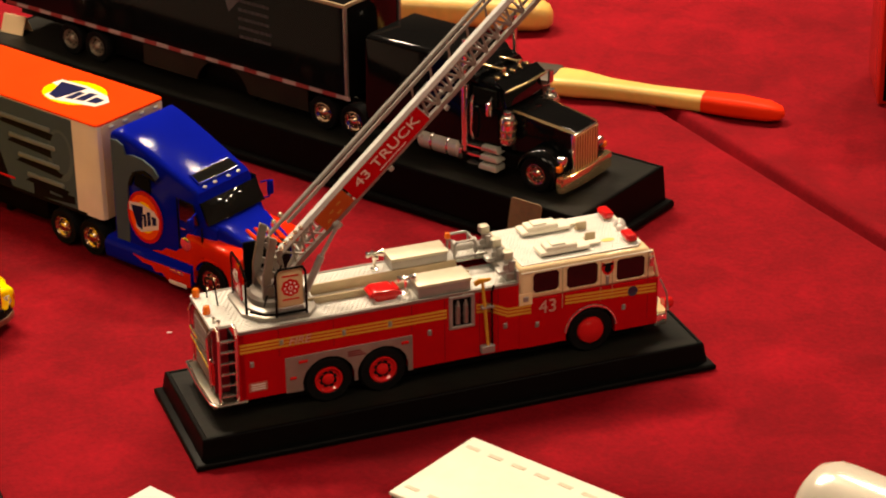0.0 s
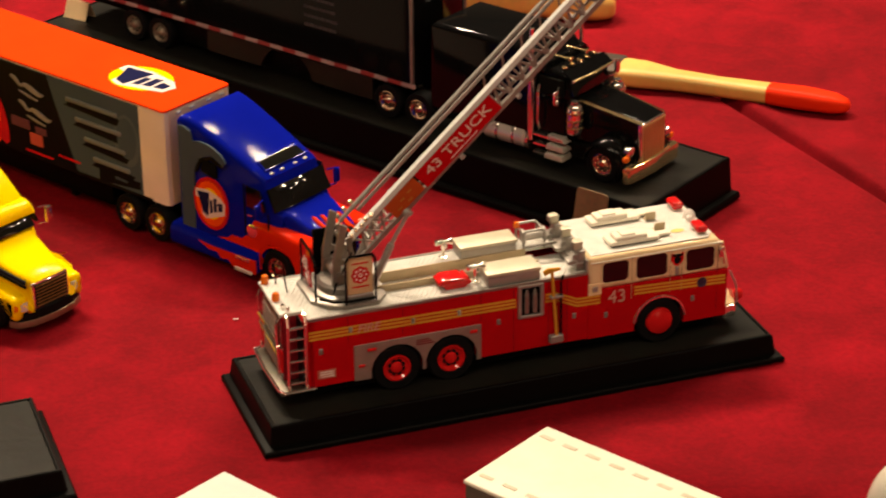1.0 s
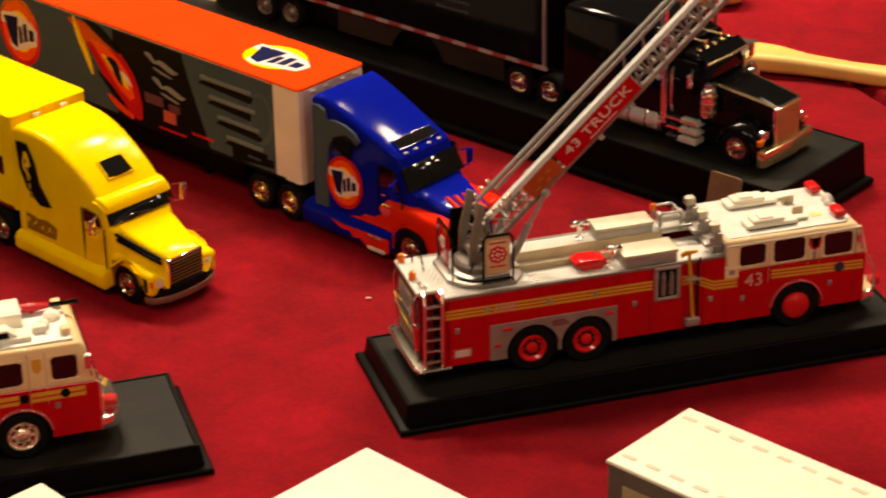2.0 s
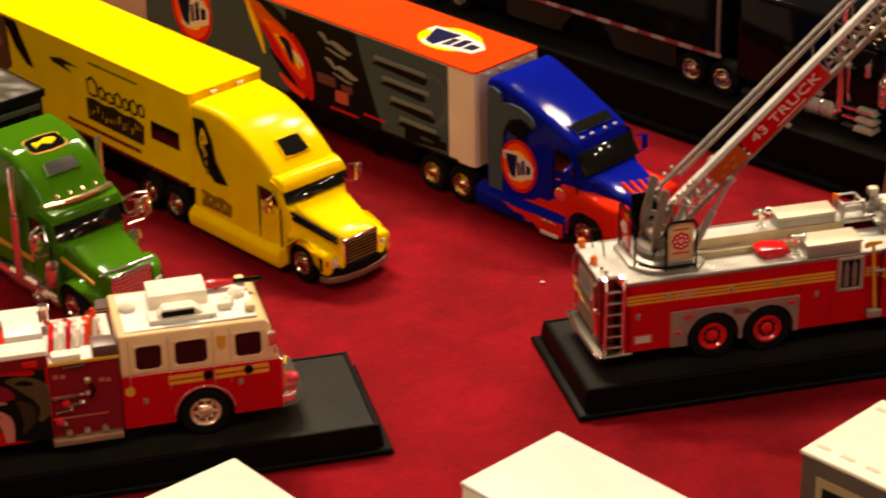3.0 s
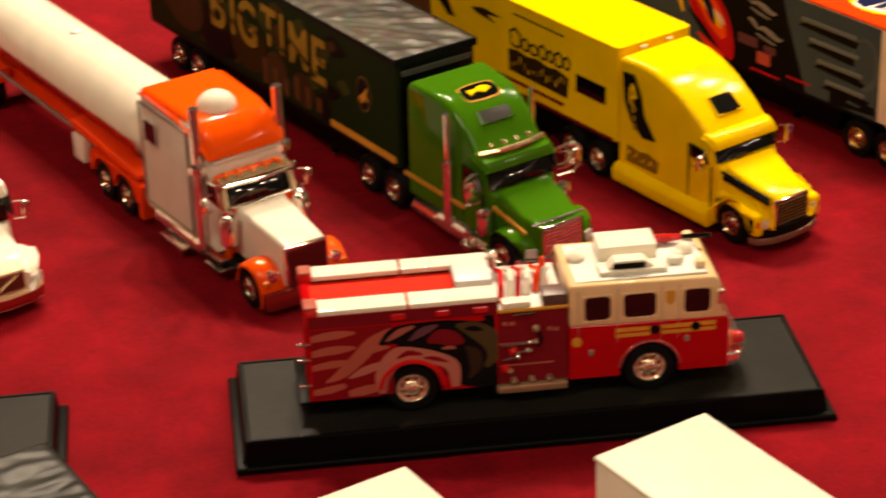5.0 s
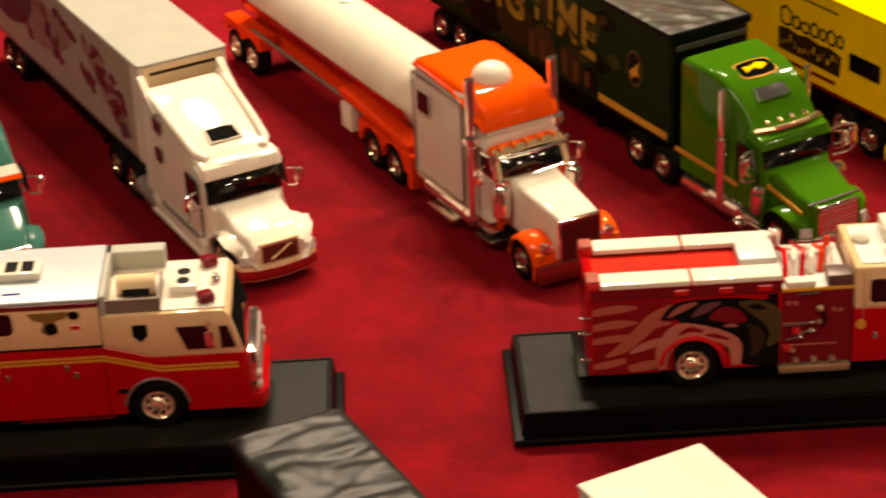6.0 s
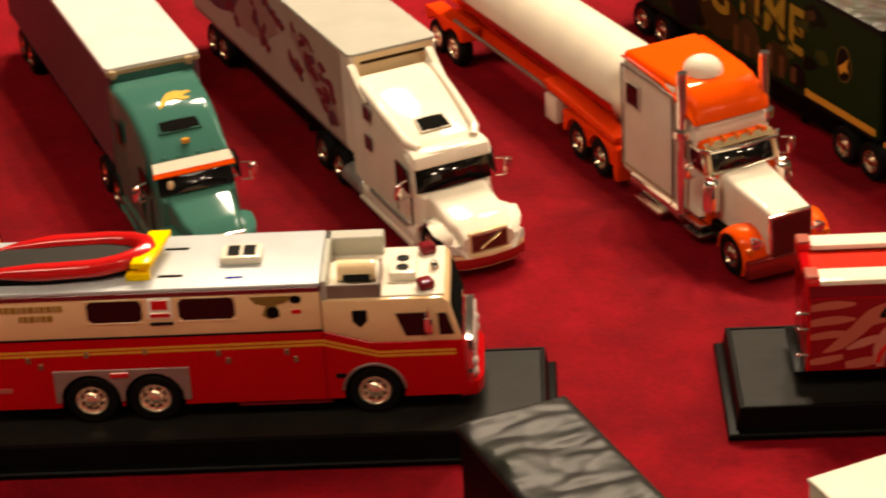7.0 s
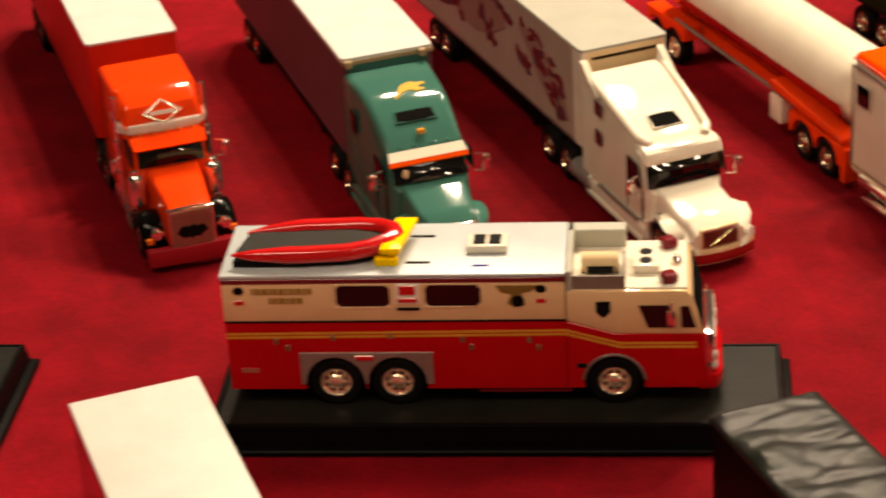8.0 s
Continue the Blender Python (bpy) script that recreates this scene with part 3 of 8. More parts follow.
maltese(sg, 0, 0, 3.4, flank(43.5, 18.5, 58))
for k in range(2):
    part("sign_bar", box(fresh(), 40.3, 46.7, 18.45, 18.7, 53.0 + k * 9.4, 53.6 + k * 9.4), LAMPRED, sg)
sg = part("rear_sign", box(fresh(), 28.2, 29.0, 31.5, 43, 49, 63.5, 0.3), RED, ft, "red panel with pale numerals")
words("numerals", "43", 6.4, LETTER, sg, pose(28.0, 37.0, 57.0, 90, 0, 270), 0.15)
bm = fresh()
bent(bm, [(28.2, 24.5, 47), (28.2, 24.5, 61.5), (28.4, 30.5, 64.4), (28.4, 42, 64.4), (28.4, 43.6, 63), (28.4, 43.6, 47)], 0.5)
bent(bm, [(37.8, 18, 47), (37.8, 18, 64), (39.0, 18, 66), (48.0, 18, 66), (49.2, 18, 64), (49.2, 18, 47)], 0.5)
bent(bm, [(29.4, 23.5, 48.2), (33.5, 19.2, 48.2), (37.8, 18, 48.2), (49.2, 18, 48.2)], 0.5)
part("black_rail", bm, BLACKP, ft)

# ---- the raised ladder: s along it, n across, turned up about the pivot ----
LADDER = pose(38, 0, 54) @ pose(0, 0, 0, 0, -43.3, 0)
LEN = 205


def rail(bm, s0, s1, n0, n1, y0, y1, r=0.2):
    t = box(fresh(), s0, s1, y0, y1, n0, n1, r, 1)
    turned(t, LADDER)
    return joined(bm, t)


def rod(bm, a, b, r):
    t = tube(fresh(), (a[0], a[2], a[1]), (b[0], b[2], b[1]), r, seg=6)
    turned(t, LADDER)
    return joined(bm, t)


lad = part("ladder", rail(fresh(), -2, LEN, -1.6, 0.4, 25.2, 27.0), STEEL, ft, "silver aerial ladder of trussed sections")
for y0, y1 in ((40, 41.8),):
    part("bottom_rail", rail(fresh(), -2, LEN, -1.6, 0.4, y0, y1), STEEL, lad)
part("top_rail", rail(fresh(), 14, LEN, 7.4, 9.4, 24.8, 27.6), ROOFW, lad, "broad pale top rail")
part("top_rail", rail(fresh(), 14, LEN, 7.4, 8.8, 40.2, 41.8), SILVER, lad)
for y0, y1 in ((28.4, 29.4), (37.8, 38.6)):
    part("inner_rail", rail(fresh(), 22, LEN, 6.6, 8.0, y0, y1), SILVER, lad)
    part("inner_rail", rail(fresh(), 22, LEN, 0.6, 1.8, y0, y1), STEEL, lad)
for k in range(19):
    s = 86 + k * 6.4
    for a, b in (((s, -0.4), (s + 3.2, 7.6)), ((s + 3.2, 7.6), (s + 6.4, -0.4)), ((s, -0.4), (s, 7.6))):
        part("truss_bar", rod(fresh(), (*a, 26.1), (*b, 26.1), 0.5), STEEL, lad)
for k in range(12):
    s = 86 + k * 10
    part("truss_bar", rod(fresh(), (s, 0.4, 40.9), (s + 5, 7.6, 40.9), 0.45), STEEL, lad)
for k in range(36):
    part("rung", rod(fresh(), (18 + 5.2 * k, 1.2, 28), (18 + 5.2 * k, 1.2, 39), 0.5), SILVER, lad)
for k in range(3):
    part("truss_bar", rod(fresh(), (14 + 5 * k, -0.4, 26.1), (19 + 5 * k, 7.4, 26.1), 0.45), STEEL, lad)
    part("truss_bar", rod(fresh(), (14 + 5 * k, 7.4, 26.1), (19 + 5 * k, -0.4, 26.1), 0.45), STEEL, lad)
part("brown_plate", rail(fresh(), 30.5, 45.5, 0.4, 7.2, 24.4, 25.2, 0.1), paint("rust_print", (0.40, 0.06, 0.012), 0.45, 0.1), lad, "rust red plate with gold marks")
for s, n in ((33, 2), (36, 4), (38, 1.6), (40, 4.4)):
    part("plate_mark", rail(fresh(), s, s + 2.0, n, n + 0.7, 24.25, 24.5, 0.0), paint("tarnished_gold", (0.42, 0.16, 0.03), 0.5, 0.05), lad)
sp = part("name_plate", rail(fresh(), 46.4, 86, 0.0, 7.3, 24.2, 25.1, 0.1), RED, lad, "red plate with pale lettering")
words("lettering", "43 TRUCK", 5.1, paint("worn_pale_print", (0.66, 0.44, 0.36), 0.5, 0.0), sp, LADDER @ flank(66.6, 24.0, 4.4), 0.12, 1.42)
part("plate_line", rail(fresh(), 60, 74, 1.1, 1.3, 24.0, 24.3, 0.0), LETTER, sp)
for k in range(5):
    part("roller", turned(ball(fresh(), (15 + 2.6 * k, 24.8, 9.2 + 0.5 * (k % 2)), 1.0, 0.9, 1.0, 10), LADDER), RIM, lad)
for k in range(3):
    part("roller", turned(ball(fresh(), (15 + 3.6 * k, 42.6, 9.4), 1.0, 0.9, 1.0, 10), LADDER), RIM, lad)
for s in (34, 62, 78, 92):
    part("clamp", rail(fresh(), s, s + 2, -3.2, -1.4, 24.6, 26.4, 0.3), SILVER, lad)
for y in (23.6, 43.4):
    bm = tube(fresh(), (49.0, y, 49), (57.2, y, 66.0), 1.35, seg=12)
    tube(bm, (56.8, y, 65.2), (63.4, y, 76.6), 0.75, seg=10)
    ball(bm, (63.6, y + (1 if y < 30 else -1), 77), 1.8, 1.6, 1.8, 12)
    part("lift_ram", bm, SILVER, ft)

# ---- boxes and fittings on the deck ----
LID = mat("pale_tan_lid", (0.56, 0.51, 0.38), 0.4, 0.2, 0.1, 100, 0.05, 600)
for y0, y1, xa in ((15.6, 25.6, 91.8), (40.2, FAR - 1.2, 90.0)):
    bx = part("deck_box", box(fresh(), xa, 112.5, y0, y1, 45.2, 49.4, 0.3), SILVER, ft, "pale steel equipment box")
    part("box_lid", box(fresh(), xa - 0.4, 112.9, y0 - 0.4, y1 + 0.4, 49.4, 50.8, 0.35), LID, bx)
    part("lid_hinge", box(fresh(), 94, 109, y1 + 0.2, y1 + 0.8, 49.0, 50.0, 0.2, 1), STEEL, bx)
bm = prism(fresh(), [(75.2, 48.9), (76.4, 49.5), (83.4, 49.3), (86.6, 47.8), (86.6, 46.6), (84.6, 46.2), (84.6, 45.3), (76.2, 45.3), (76.2, 46.6), (74.6, 47)], 19, 27.2, r=0.5)
tube(bm, (74.8, 20, 47.8), (74.8, 26.4, 47.8), 0.9)
tube(bm, (85.4, 20, 48.0), (85.4, 26.4, 48.0), 0.9)
part("red_cover", bm, LAMPRED, ft, "glossy red hose cover")
for x, y in ((89.0, 21.4), (84.6, 45.0)):
    bm = lathe(fresh(), [(1.6, 45.2), (1.6, 45.9), (0.8, 46.2), (0.7, 50)], (x, y, 0), "z", 12)
    bent(bm, [(x, y, 49.6), (x, y, 51), (x + 1.4, y, 51.8)], 0.75)
    lathe(bm, [(0.8, -3.4), (1.3, -3.0), (0.8, -1.2), (0.8, 1.4), (1.5, 3.4), (1.2, 3.5)], (x, y, 52), "x", 12)
    tube(bm, (x, y - 2.2, 51.4), (x, y + 2.2, 51.4), 0.45)
    for s in (-2.4, 2.4):
        ball(bm, (x, y + s, 51.4), 0.9, 0.9, 0.9, 8)
    part("water_nozzle", bm, CHROME, ft, "chrome water nozzle")
# tank frame and hose reel behind the cab
bm = fresh()
for y in (40.5, FAR - 2):
    bent(bm, [(115.5, y, 45.2), (115.5, y, 52), (116.4, y, 53), (123, y, 53), (124, y, 52), (124, y, 45.2)], 0.5)
for x in (115.5, 124):
    tube(bm, (x, 40.5, 52.2), (x, FAR - 2, 52.2), 0.5)
tube(bm, (114.5, 38, 47.6), (127, 38, 48), 0.6)
part("reel_frame", bm, SILVER, ft)
bm = lathe(fresh(), [(3.0, 116.4), (3.0, 117), (1.7, 117.1), (1.7, 124.9), (3.0, 125), (3.0, 125.6), (0.4, 125.7)], (0, 44.5, 49), "x", 20)
part("hose_reel", bm, LAMPCLEAR, ft, "pale hose reel")
part("amber_beacon", lathe(fresh(), [(1.2, 53), (1.2, 54.4), (0.8, 55.2), (0.2, 55.4)], (114.5, 45.5, 0), "z", 12), LAMPORANGE, ft, "amber beacon")
part("seat_base", box(fresh(), 127.5, 131, 17, FAR - 2, 45, 48.4, 0.3, 1), STEEL, ft)
for y in (17.6, 29.5, 41.5):
    bm = box(fresh(), 128.6, 131.6, y, y + 5, 47.8, 53.0, 0.5, 2)
    box(bm, 124.6, 129.4, y + 0.2, y + 4.8, 47.6, 49.4, 0.5, 2)
    part("rear_seat", box(bm, 126.6, 129.2, y + 0.6, y + 1.4, 49, 51.6, 0.2, 1), SILVER, ft, "grey jump seat")
for y in (19.2, 31, 43.5):
    fx_ = part("fixture_lamp", box(fresh(), 127.6, 131.2, y, y + 3.4, 52.8, 56.2, 0.5), LID, ft, "tan floodlight behind the cab")
    part("lamp_face", box(fresh(), 127.2, 127.8, y + 0.5, y + 2.9, 53.3, 55.7, 0.2, 1), STEEL, fx_)
part("cab_back", box(fresh(), 131.0, 132.0, NEAR + 1, FAR - 1, 38, 49.6, 0.2, 1), SILVER, ft)

# ---- cab ----
RT = 50.6
part("cab_lower", prism(fresh(), arched(131.5, 189.5, 16.6, 37.2, [(161.3, 18.7)], 10.4, slope=-0.4), NEAR, FAR, r=0.3, seg=1), RED, ft)
part("cab_upper", prism(fresh(), [(131.8, 37.0), (189.2, 36.6), (187.2, 47.0), (185.2, RT - 0.4), (131.8, RT)], NEAR + 0.05, FAR - 0.05, r=1.7, seg=4), CREAM, ft, "cream upper cab")
part("cab_skirt", box(fresh(), 131.6, 137, NEAR - 0.12, NEAR + 1, 35.2, 40, 0.1, 1), CREAM, ft)
part("drip_rail", box(fresh(), 132.4, 186.4, NEAR - 0.35, NEAR + 0.6, RT - 2.2, RT - 1.7, 0.15, 1), WHITE, ft)
roof = part("roof_deck", prism(fresh(), [(133.4, NEAR + 2.0), (181.5, NEAR + 2.0), (184, NEAR + 5), (184, FAR - 5), (181.5, FAR - 2.0), (133.4, FAR - 2.0)], RT - 0.6, RT + 0.3, axis="z"), GREYP, ft, "grey tread plate cab roof")
bm = fresh()
for k in range(32):
    for j in range(23):
        x, y = 135 + 1.5 * k + (0.7 if j % 2 else 0), NEAR + 3.4 + 1.3 * j
        box(bm, x - 0.4, x + 0.4, y - 0.13, y + 0.13, RT + 0.2, RT + 0.42)
tagged(part("tread_ribs", bm, GREYP, roof), kind="stuff")
window(ft, 137.2, 147.8, 39.6, 48.0, NEAR)
window(ft, 151.0, 163.8, 39.0, 48.2, NEAR)
window(ft, 171.6, 183.4, 38.6, 47.6, NEAR)
part("windscreen", slab(fresh(), (189.0, NEAR + 2, 37.6), (189.0, FAR - 2, 37.6), (187.0, FAR - 3, 47.2), (187.0, NEAR + 3, 47.2), 0.3), GLASS, ft)
part("screen_post", bent(fresh(), [(189.2, NEAR + 0.6, 37.2), (188.4, NEAR + 0.6, 41), (186.6, NEAR + 0.9, 48.4)], 0.7, 8), CREAM, ft)
for x in (149.3, 165.2, 170, 185):
    part("door_joint", box(fresh(), x - 0.12, x + 0.12, NEAR - 0.06, NEAR + 0.2, 20 if x > 172 else 31, 48.6), MAROON if x == 185 else CARD, ft)
part("door_handle", box(fresh(), 133.2, 135.4, NEAR - 0.4, NEAR, 36.6, 38.8, 0.2, 1), SILVER, ft)
bm = box(fresh(), 167.2, 168.6, NEAR - 0.5, NEAR, 37.8, 41.6, 0.2, 1)
part("door_handle", tube(bm, (167.9, NEAR - 0.7, 38), (167.9, NEAR - 0.7, 41.4), 0.3, seg=6), SILVER, ft)
em = part("emblem", prism(fresh(), [(165.6, 47.4), (167, 46.6), (168.9, 46.6), (170.3, 47.4), (170.6, 44.4), (169.6, 42.6), (168, 41.6), (166.3, 42.6), (165.3, 44.4)], NEAR - 0.25, NEAR + 0.2), LAMPRED, ft, "small red and black crest")
part("emblem_core", prism(fresh(), oval(168, 44.4, 1.5, 1.7, 14), NEAR - 0.35, NEAR), CHARCOAL, em)
part("emblem_core", prism(fresh(), rect(165.7, 170.2, 45.7, 46.7), NEAR - 0.33, NEAR), CHARCOAL, em)
part("round_badge", lathe(fresh(), [(2.1, 0.1), (2.1, -0.3), (1.5, -0.35), (1.4, -0.2), (0.2, -0.2)], (178.6, NEAR, 32.8), "y", 18), mat("navy_badge", (0.02, 0.02, 0.05), 0.35), ft)
bm = tube(fresh(), (187.2, NEAR - 1.2, 40), (186.0, NEAR - 1.2, 48), 0.35)
box(bm, 184.6, 186.6, NEAR - 2.2, NEAR - 1.0, 43.0, 47.2, 0.4)
tube(bm, (185.8, NEAR, 48.2), (185.8, NEAR - 1.6, 48.2), 0.5)
part("cab_mirror", bm, CHROME, ft)
for y0 in (19.5, 38.2):
    bm = box(fresh(), 142.5, 163, y0, y0 + 8.0, RT + 0.7, RT + 2.4, 0.7, 3)
    box(bm, 145, 158, y0 + 0.8, y0 + 7.0, RT + 2.0, RT + 3.9, 0.7, 3)
    box(bm, 147.5, 153.5, y0 + 1.6, y0 + 6.2, RT + 3.4, RT + 4.6, 0.5, 2)
    box(bm, 160, 168.4, y0 + 2.4, y0 + 5.6, RT + 0.7, RT + 1.9, 0.4)
    ru = part("roof_unit", bm, WHITE, ft, "white roof vent unit")
    # charcoal slab that paints the shade below the vent unit
    part("unit_shadow_gap", box(fresh(), 143.6, 162, y0 + 0.6, y0 + 7.4, RT + 0.1, RT + 0.9), CHARCOAL, ru)
for x, y in ((164, 27.2), (164.5, 37.0)):
    bm = box(fresh(), x, x + 4.4, y, y + 0.8, RT + 0.2, RT + 3.6, 0.2, 1)
    part("roof_block", box(bm, x, x + 4.4, y, y + 2.6, RT + 0.2, RT + 0.9, 0.2, 1), TAN, ft)
part("yellow_patch", prism(fresh(), oval(172.5, 25, 2.8, 1.4, 16), RT + 0.3, RT + 0.5, axis="z"), paint("faded_yellow_print", (0.62, 0.52, 0.16), 0.5, 0.05), ft)
for y in (18.8, 41.0):
    wl = part("warning_light", box(fresh(), 178.0, 182.6, y, y + 7.6, RT + 0.5, RT + 3.5, 1.2, 3), LAMPRED, ft, "red warning light")
    part("light_base", box(fresh(), 178.6, 182.0, y + 0.8, y + 6.8, RT + 0.1, RT + 1.0, 0.2, 1), CREAM, wl)
bm = lathe(fresh(), [(2.6, RT), (2.4, RT + 1.2), (1.8, RT + 2.4), (0.9, RT + 3.2), (0.2, RT + 3.5)], (182, 35, 0), "z", 16)
part("bell", ball(bm, (180.6, 31.6, RT + 1), 1.6, 1.6, 1.6, 12), LAMPCLEAR, ft, "pale bell and siren dome")
part("bumper", prism(fresh(), [(188.5, NEAR), (194, NEAR + 1), (196.8, NEAR + 7), (196.8, FAR - 7), (194, FAR - 1), (188.5, FAR)], 15, 20, axis="z", r=0.5), CHROME, ft)
part("bumper_deck", prism(fresh(), [(188.5, NEAR + 0.6), (193.6, NEAR + 1.6), (196, NEAR + 7.5), (196, FAR - 7.5), (193.6, FAR - 1.6), (188.5, FAR - 0.6)], 20, 20.6, axis="z"), CREAM, ft)
part("siren", lathe(fresh(), [(2.2, 0), (2.4, 3), (1.8, 4), (0.4, 4.6)], (194.5, NEAR + 6, 21.6), "x", 16), LAMPRED, ft, "red siren on the bumper")
for y in (NEAR + 4.4, FAR - 4.4):
    part("head_lamp", lathe(fresh(), [(2.4, 188.8), (2.4, 190.4), (1.8, 191), (0.3, 191.2)], (0, y, 25), "x", 16), LAMPCLEAR, ft)
part("grille", box(fresh(), 188.9, 190, NEAR + 10, FAR - 10, 21, 33, 0.3, 1), CHROME, ft)
part("bumper_stay", bent(fresh(), [(190, NEAR - 0.6, 36), (192.6, NEAR - 1.2, 30), (194.5, NEAR + 1, 21)], 0.35), SILVER, ft)


# ---- pumper fire truck, a little narrower than the others ----
FAR = 47.5
pu = starts("pumper_fire_truck", "red model pumper fire truck with printed flank on black plinth", "fire truck", "fire trucks", PL_B, 100, MID, 10)
PU_W = [(62.3, 19.2)]
part("chassis", box(fresh(), 30, 168, NEAR + 4, FAR - 4, 13, 36, 0.5, 1), PLASTIC, pu)
bm = prism(fresh(), arched(28, 92.5, 17.4, 50.4, PU_W, 10.6), NEAR, NEAR + 5, r=0.15, seg=1)
prism(bm, arched(28, 92.5, 17.4, 50.4, PU_W, 10.6), FAR - 5, FAR, r=0.15, seg=1)
box(bm, 28, 92.5, NEAR + 5, FAR - 5, 36, 46)
box(bm, 27.2, 30, NEAR, FAR, 17.4, 50.4, 0.2, 1)
part("body", bm, RED, pu)
part("maroon_band", box(fresh(), 28, 92.5, NEAR - 0.15, NEAR + 0.5, 45.6, 50.0), MAROON, pu)
# printed flank: waving rose stripes behind a dark bird's head
OLIVE = paint("olive_print", (0.070, 0.046, 0.018), 0.5, 0.05)
BROWN_P = paint("bark_print", (0.035, 0.018, 0.010), 0.5, 0.05)
SALMON = paint("salmon_print", (0.42, 0.10, 0.065), 0.45, 0.1)
PALEROSE = paint("pale_rose_print", (0.46, 0.15, 0.11), 0.45, 0.1)
DEEPRED = paint("deep_red_print", (0.22, 0.006, 0.010), 0.45, 0.1)
def ribbon(mt, keys, label=""):
    return streak(pu, "flank_print", mt, keys, NEAR, (28.2, 92.2, 17.6, 45.4), label)


ribbon(DEEPRED, [(28.4, 31.5, 13.6), (40, 31.5, 13.6), (56, 31.5, 13.6)], "printed flank with waving pale stripes and a dark bird")
for z, w in ((42.4, 1.5), (36.6, 1.5), (31.2, 1.3)):
    ribbon(SALMON, [(28.4, z - 0.8, w * 0.8), (33, z, w), (38, z + 0.4, w), (43.5, z + 0.6, w * 0.3)])
ribbon(SALMON, [(33, 24.6, 0.3), (38.5, 27.6, 1.9), (44, 32.6, 2.4), (49.5, 38.4, 2.5), (55.8, 42.8, 1.0)])
ribbon(PALEROSE, [(41, 25.6, 0.4), (46, 27.8, 1.5), (51.6, 29.6, 1.2), (54.4, 29.0, 0.4)])
ribbon(SALMON, [(45.6, 34.0, 0.3), (50.4, 36.0, 1.1), (55, 36.4, 0.4)])
ribbon(SALMON, [(28.6, 20.8, 1.0), (34, 21.6, 1.4), (39.6, 22.8, 0.9)])
ribbon(SALMON, [(40.6, 19.4, 1.2), (46, 20.2, 1.8), (52.6, 21.4, 1.2)])
ribbon(CHARCOAL, [(51.6, 37.6, 0.4), (57, 40.4, 3.4), (66, 38.6, 6.4), (76, 36.0, 9.0), (84, 31.6, 13.6), (92.2, 31.6, 13.8)], "dark bird's head")
ribbon(PALEROSE, [(52.2, 18.4, 1.2), (52.4, 25.4, 2.6), (57.4, 32.0, 3.6), (64.6, 32.0, 3.0), (72, 30.0, 2.4), (76.6, 26.4, 2.4), (77.4, 18.6, 1.4)], "pale arch over the wheel")
ribbon(DEEPRED, [(57.6, 31.6, 0.4), (61.4, 33.4, 1.1), (66, 32.4, 0.5)])
ribbon(DEEPRED, [(66.6, 31.0, 0.3), (70.4, 30.4, 0.9), (75, 28.6, 0.3)])
ribbon(ROSE, [(54, 38.6, 0.3), (58.4, 41.6, 1.3), (63.6, 43.6, 0.5)])
ribbon(PLUM, [(62, 38.2, 0.4), (66.4, 41.2, 1.6), (71.6, 43.2, 0.5)])
ribbon(MAROON, [(68.2, 37.2, 0.8), (72.6, 38.6, 2.9), (77.4, 37.2, 2.6), (80.4, 35.6, 0.6)])
ribbon(ROSE, [(73, 34.0, 0.3), (75.4, 34.2, 0.7), (77.6, 33.8, 0.3)])
ribbon(OLIVE, [(78, 42.6, 0.6), (84, 40.4, 3.0), (89.6, 36.0, 3.6), (90.8, 30.0, 2.4), (88, 25.4, 0.8)])
ribbon(CHARCOAL, [(81, 41.0, 0.4), (84, 40.8, 1.1), (87, 40.0, 0.4)])
ribbon(BROWN_P, [(81, 34.2, 0.4), (84, 30.6, 2.4), (84.4, 25.6, 2.0), (82, 21.4, 0.4)])
for x in (56, 71, 84):
    part("marker_lamp", box(fresh(), x, x + 5, NEAR - 0.8, NEAR, 46.6, 49, 0.3, 1), LAMPRED, pu)
arch_trim(pu, 62.3, 19.2, 10.8, NEAR - 0.2, LAMPRED, t=0.9)
# hose bed with pale covers
for y0, y1 in ((NEAR - 0.3, 23.2), (39.8, FAR + 0.3)):
    for x0, x1 in ((31.5, 61.6), (62.4, 92.5)):
        part("bed_cover", box(fresh(), x0, x1, y0, y1, 50.2, 52.2, 0.4), WHITE, pu, "white side cover of the hose bed")
part("hose_bed", box(fresh(), 30, 92, 23, 40, 45, 49.6), mat("red_hose_weave", (0.62, 0.022, 0.008), 0.7, 0, 0.12, 200, 0.3, 500, spec=0.05), pu, "bright red hose bed")
part("bed_box", box(fresh(), 79.5, 92.4, 25.5, 39.8, 49.4, 53.2, 0.5), ROOFW, pu)
for y0, y1 in ((NEAR, 23), (40, FAR)):
    part("rear_post", box(fresh(), 26.6, 31.4, y0, y1, 46, 52.6, 0.5), LAMPRED, pu)
    part("post_cap", box(fresh(), 26.8, 31.2, y0 + 0.6, y1 - 0.6, 52.4, 53.4, 0.4), ROSE, pu)
part("rear_gate", box(fresh(), 26.8, 28.2, 23, 40, 20, 50, 0.3, 1), RED, pu)
for z in (24, 34, 40):
    bm = fresh()
    bent(bm, [(28, NEAR - 0.3, z), (24.8, NEAR - 0.6, z + 0.3)], 0.5)
    ball(bm, (24.6, NEAR - 0.6, z + 0.3), 1.0, 0.9, 0.8, 8)
    part("rear_handle", bm, CHROME, pu)
part("rear_step", box(fresh(), 23.6, 28, NEAR + 1, FAR - 1, 15.4, 16.8, 0.3), PLASTIC, pu)
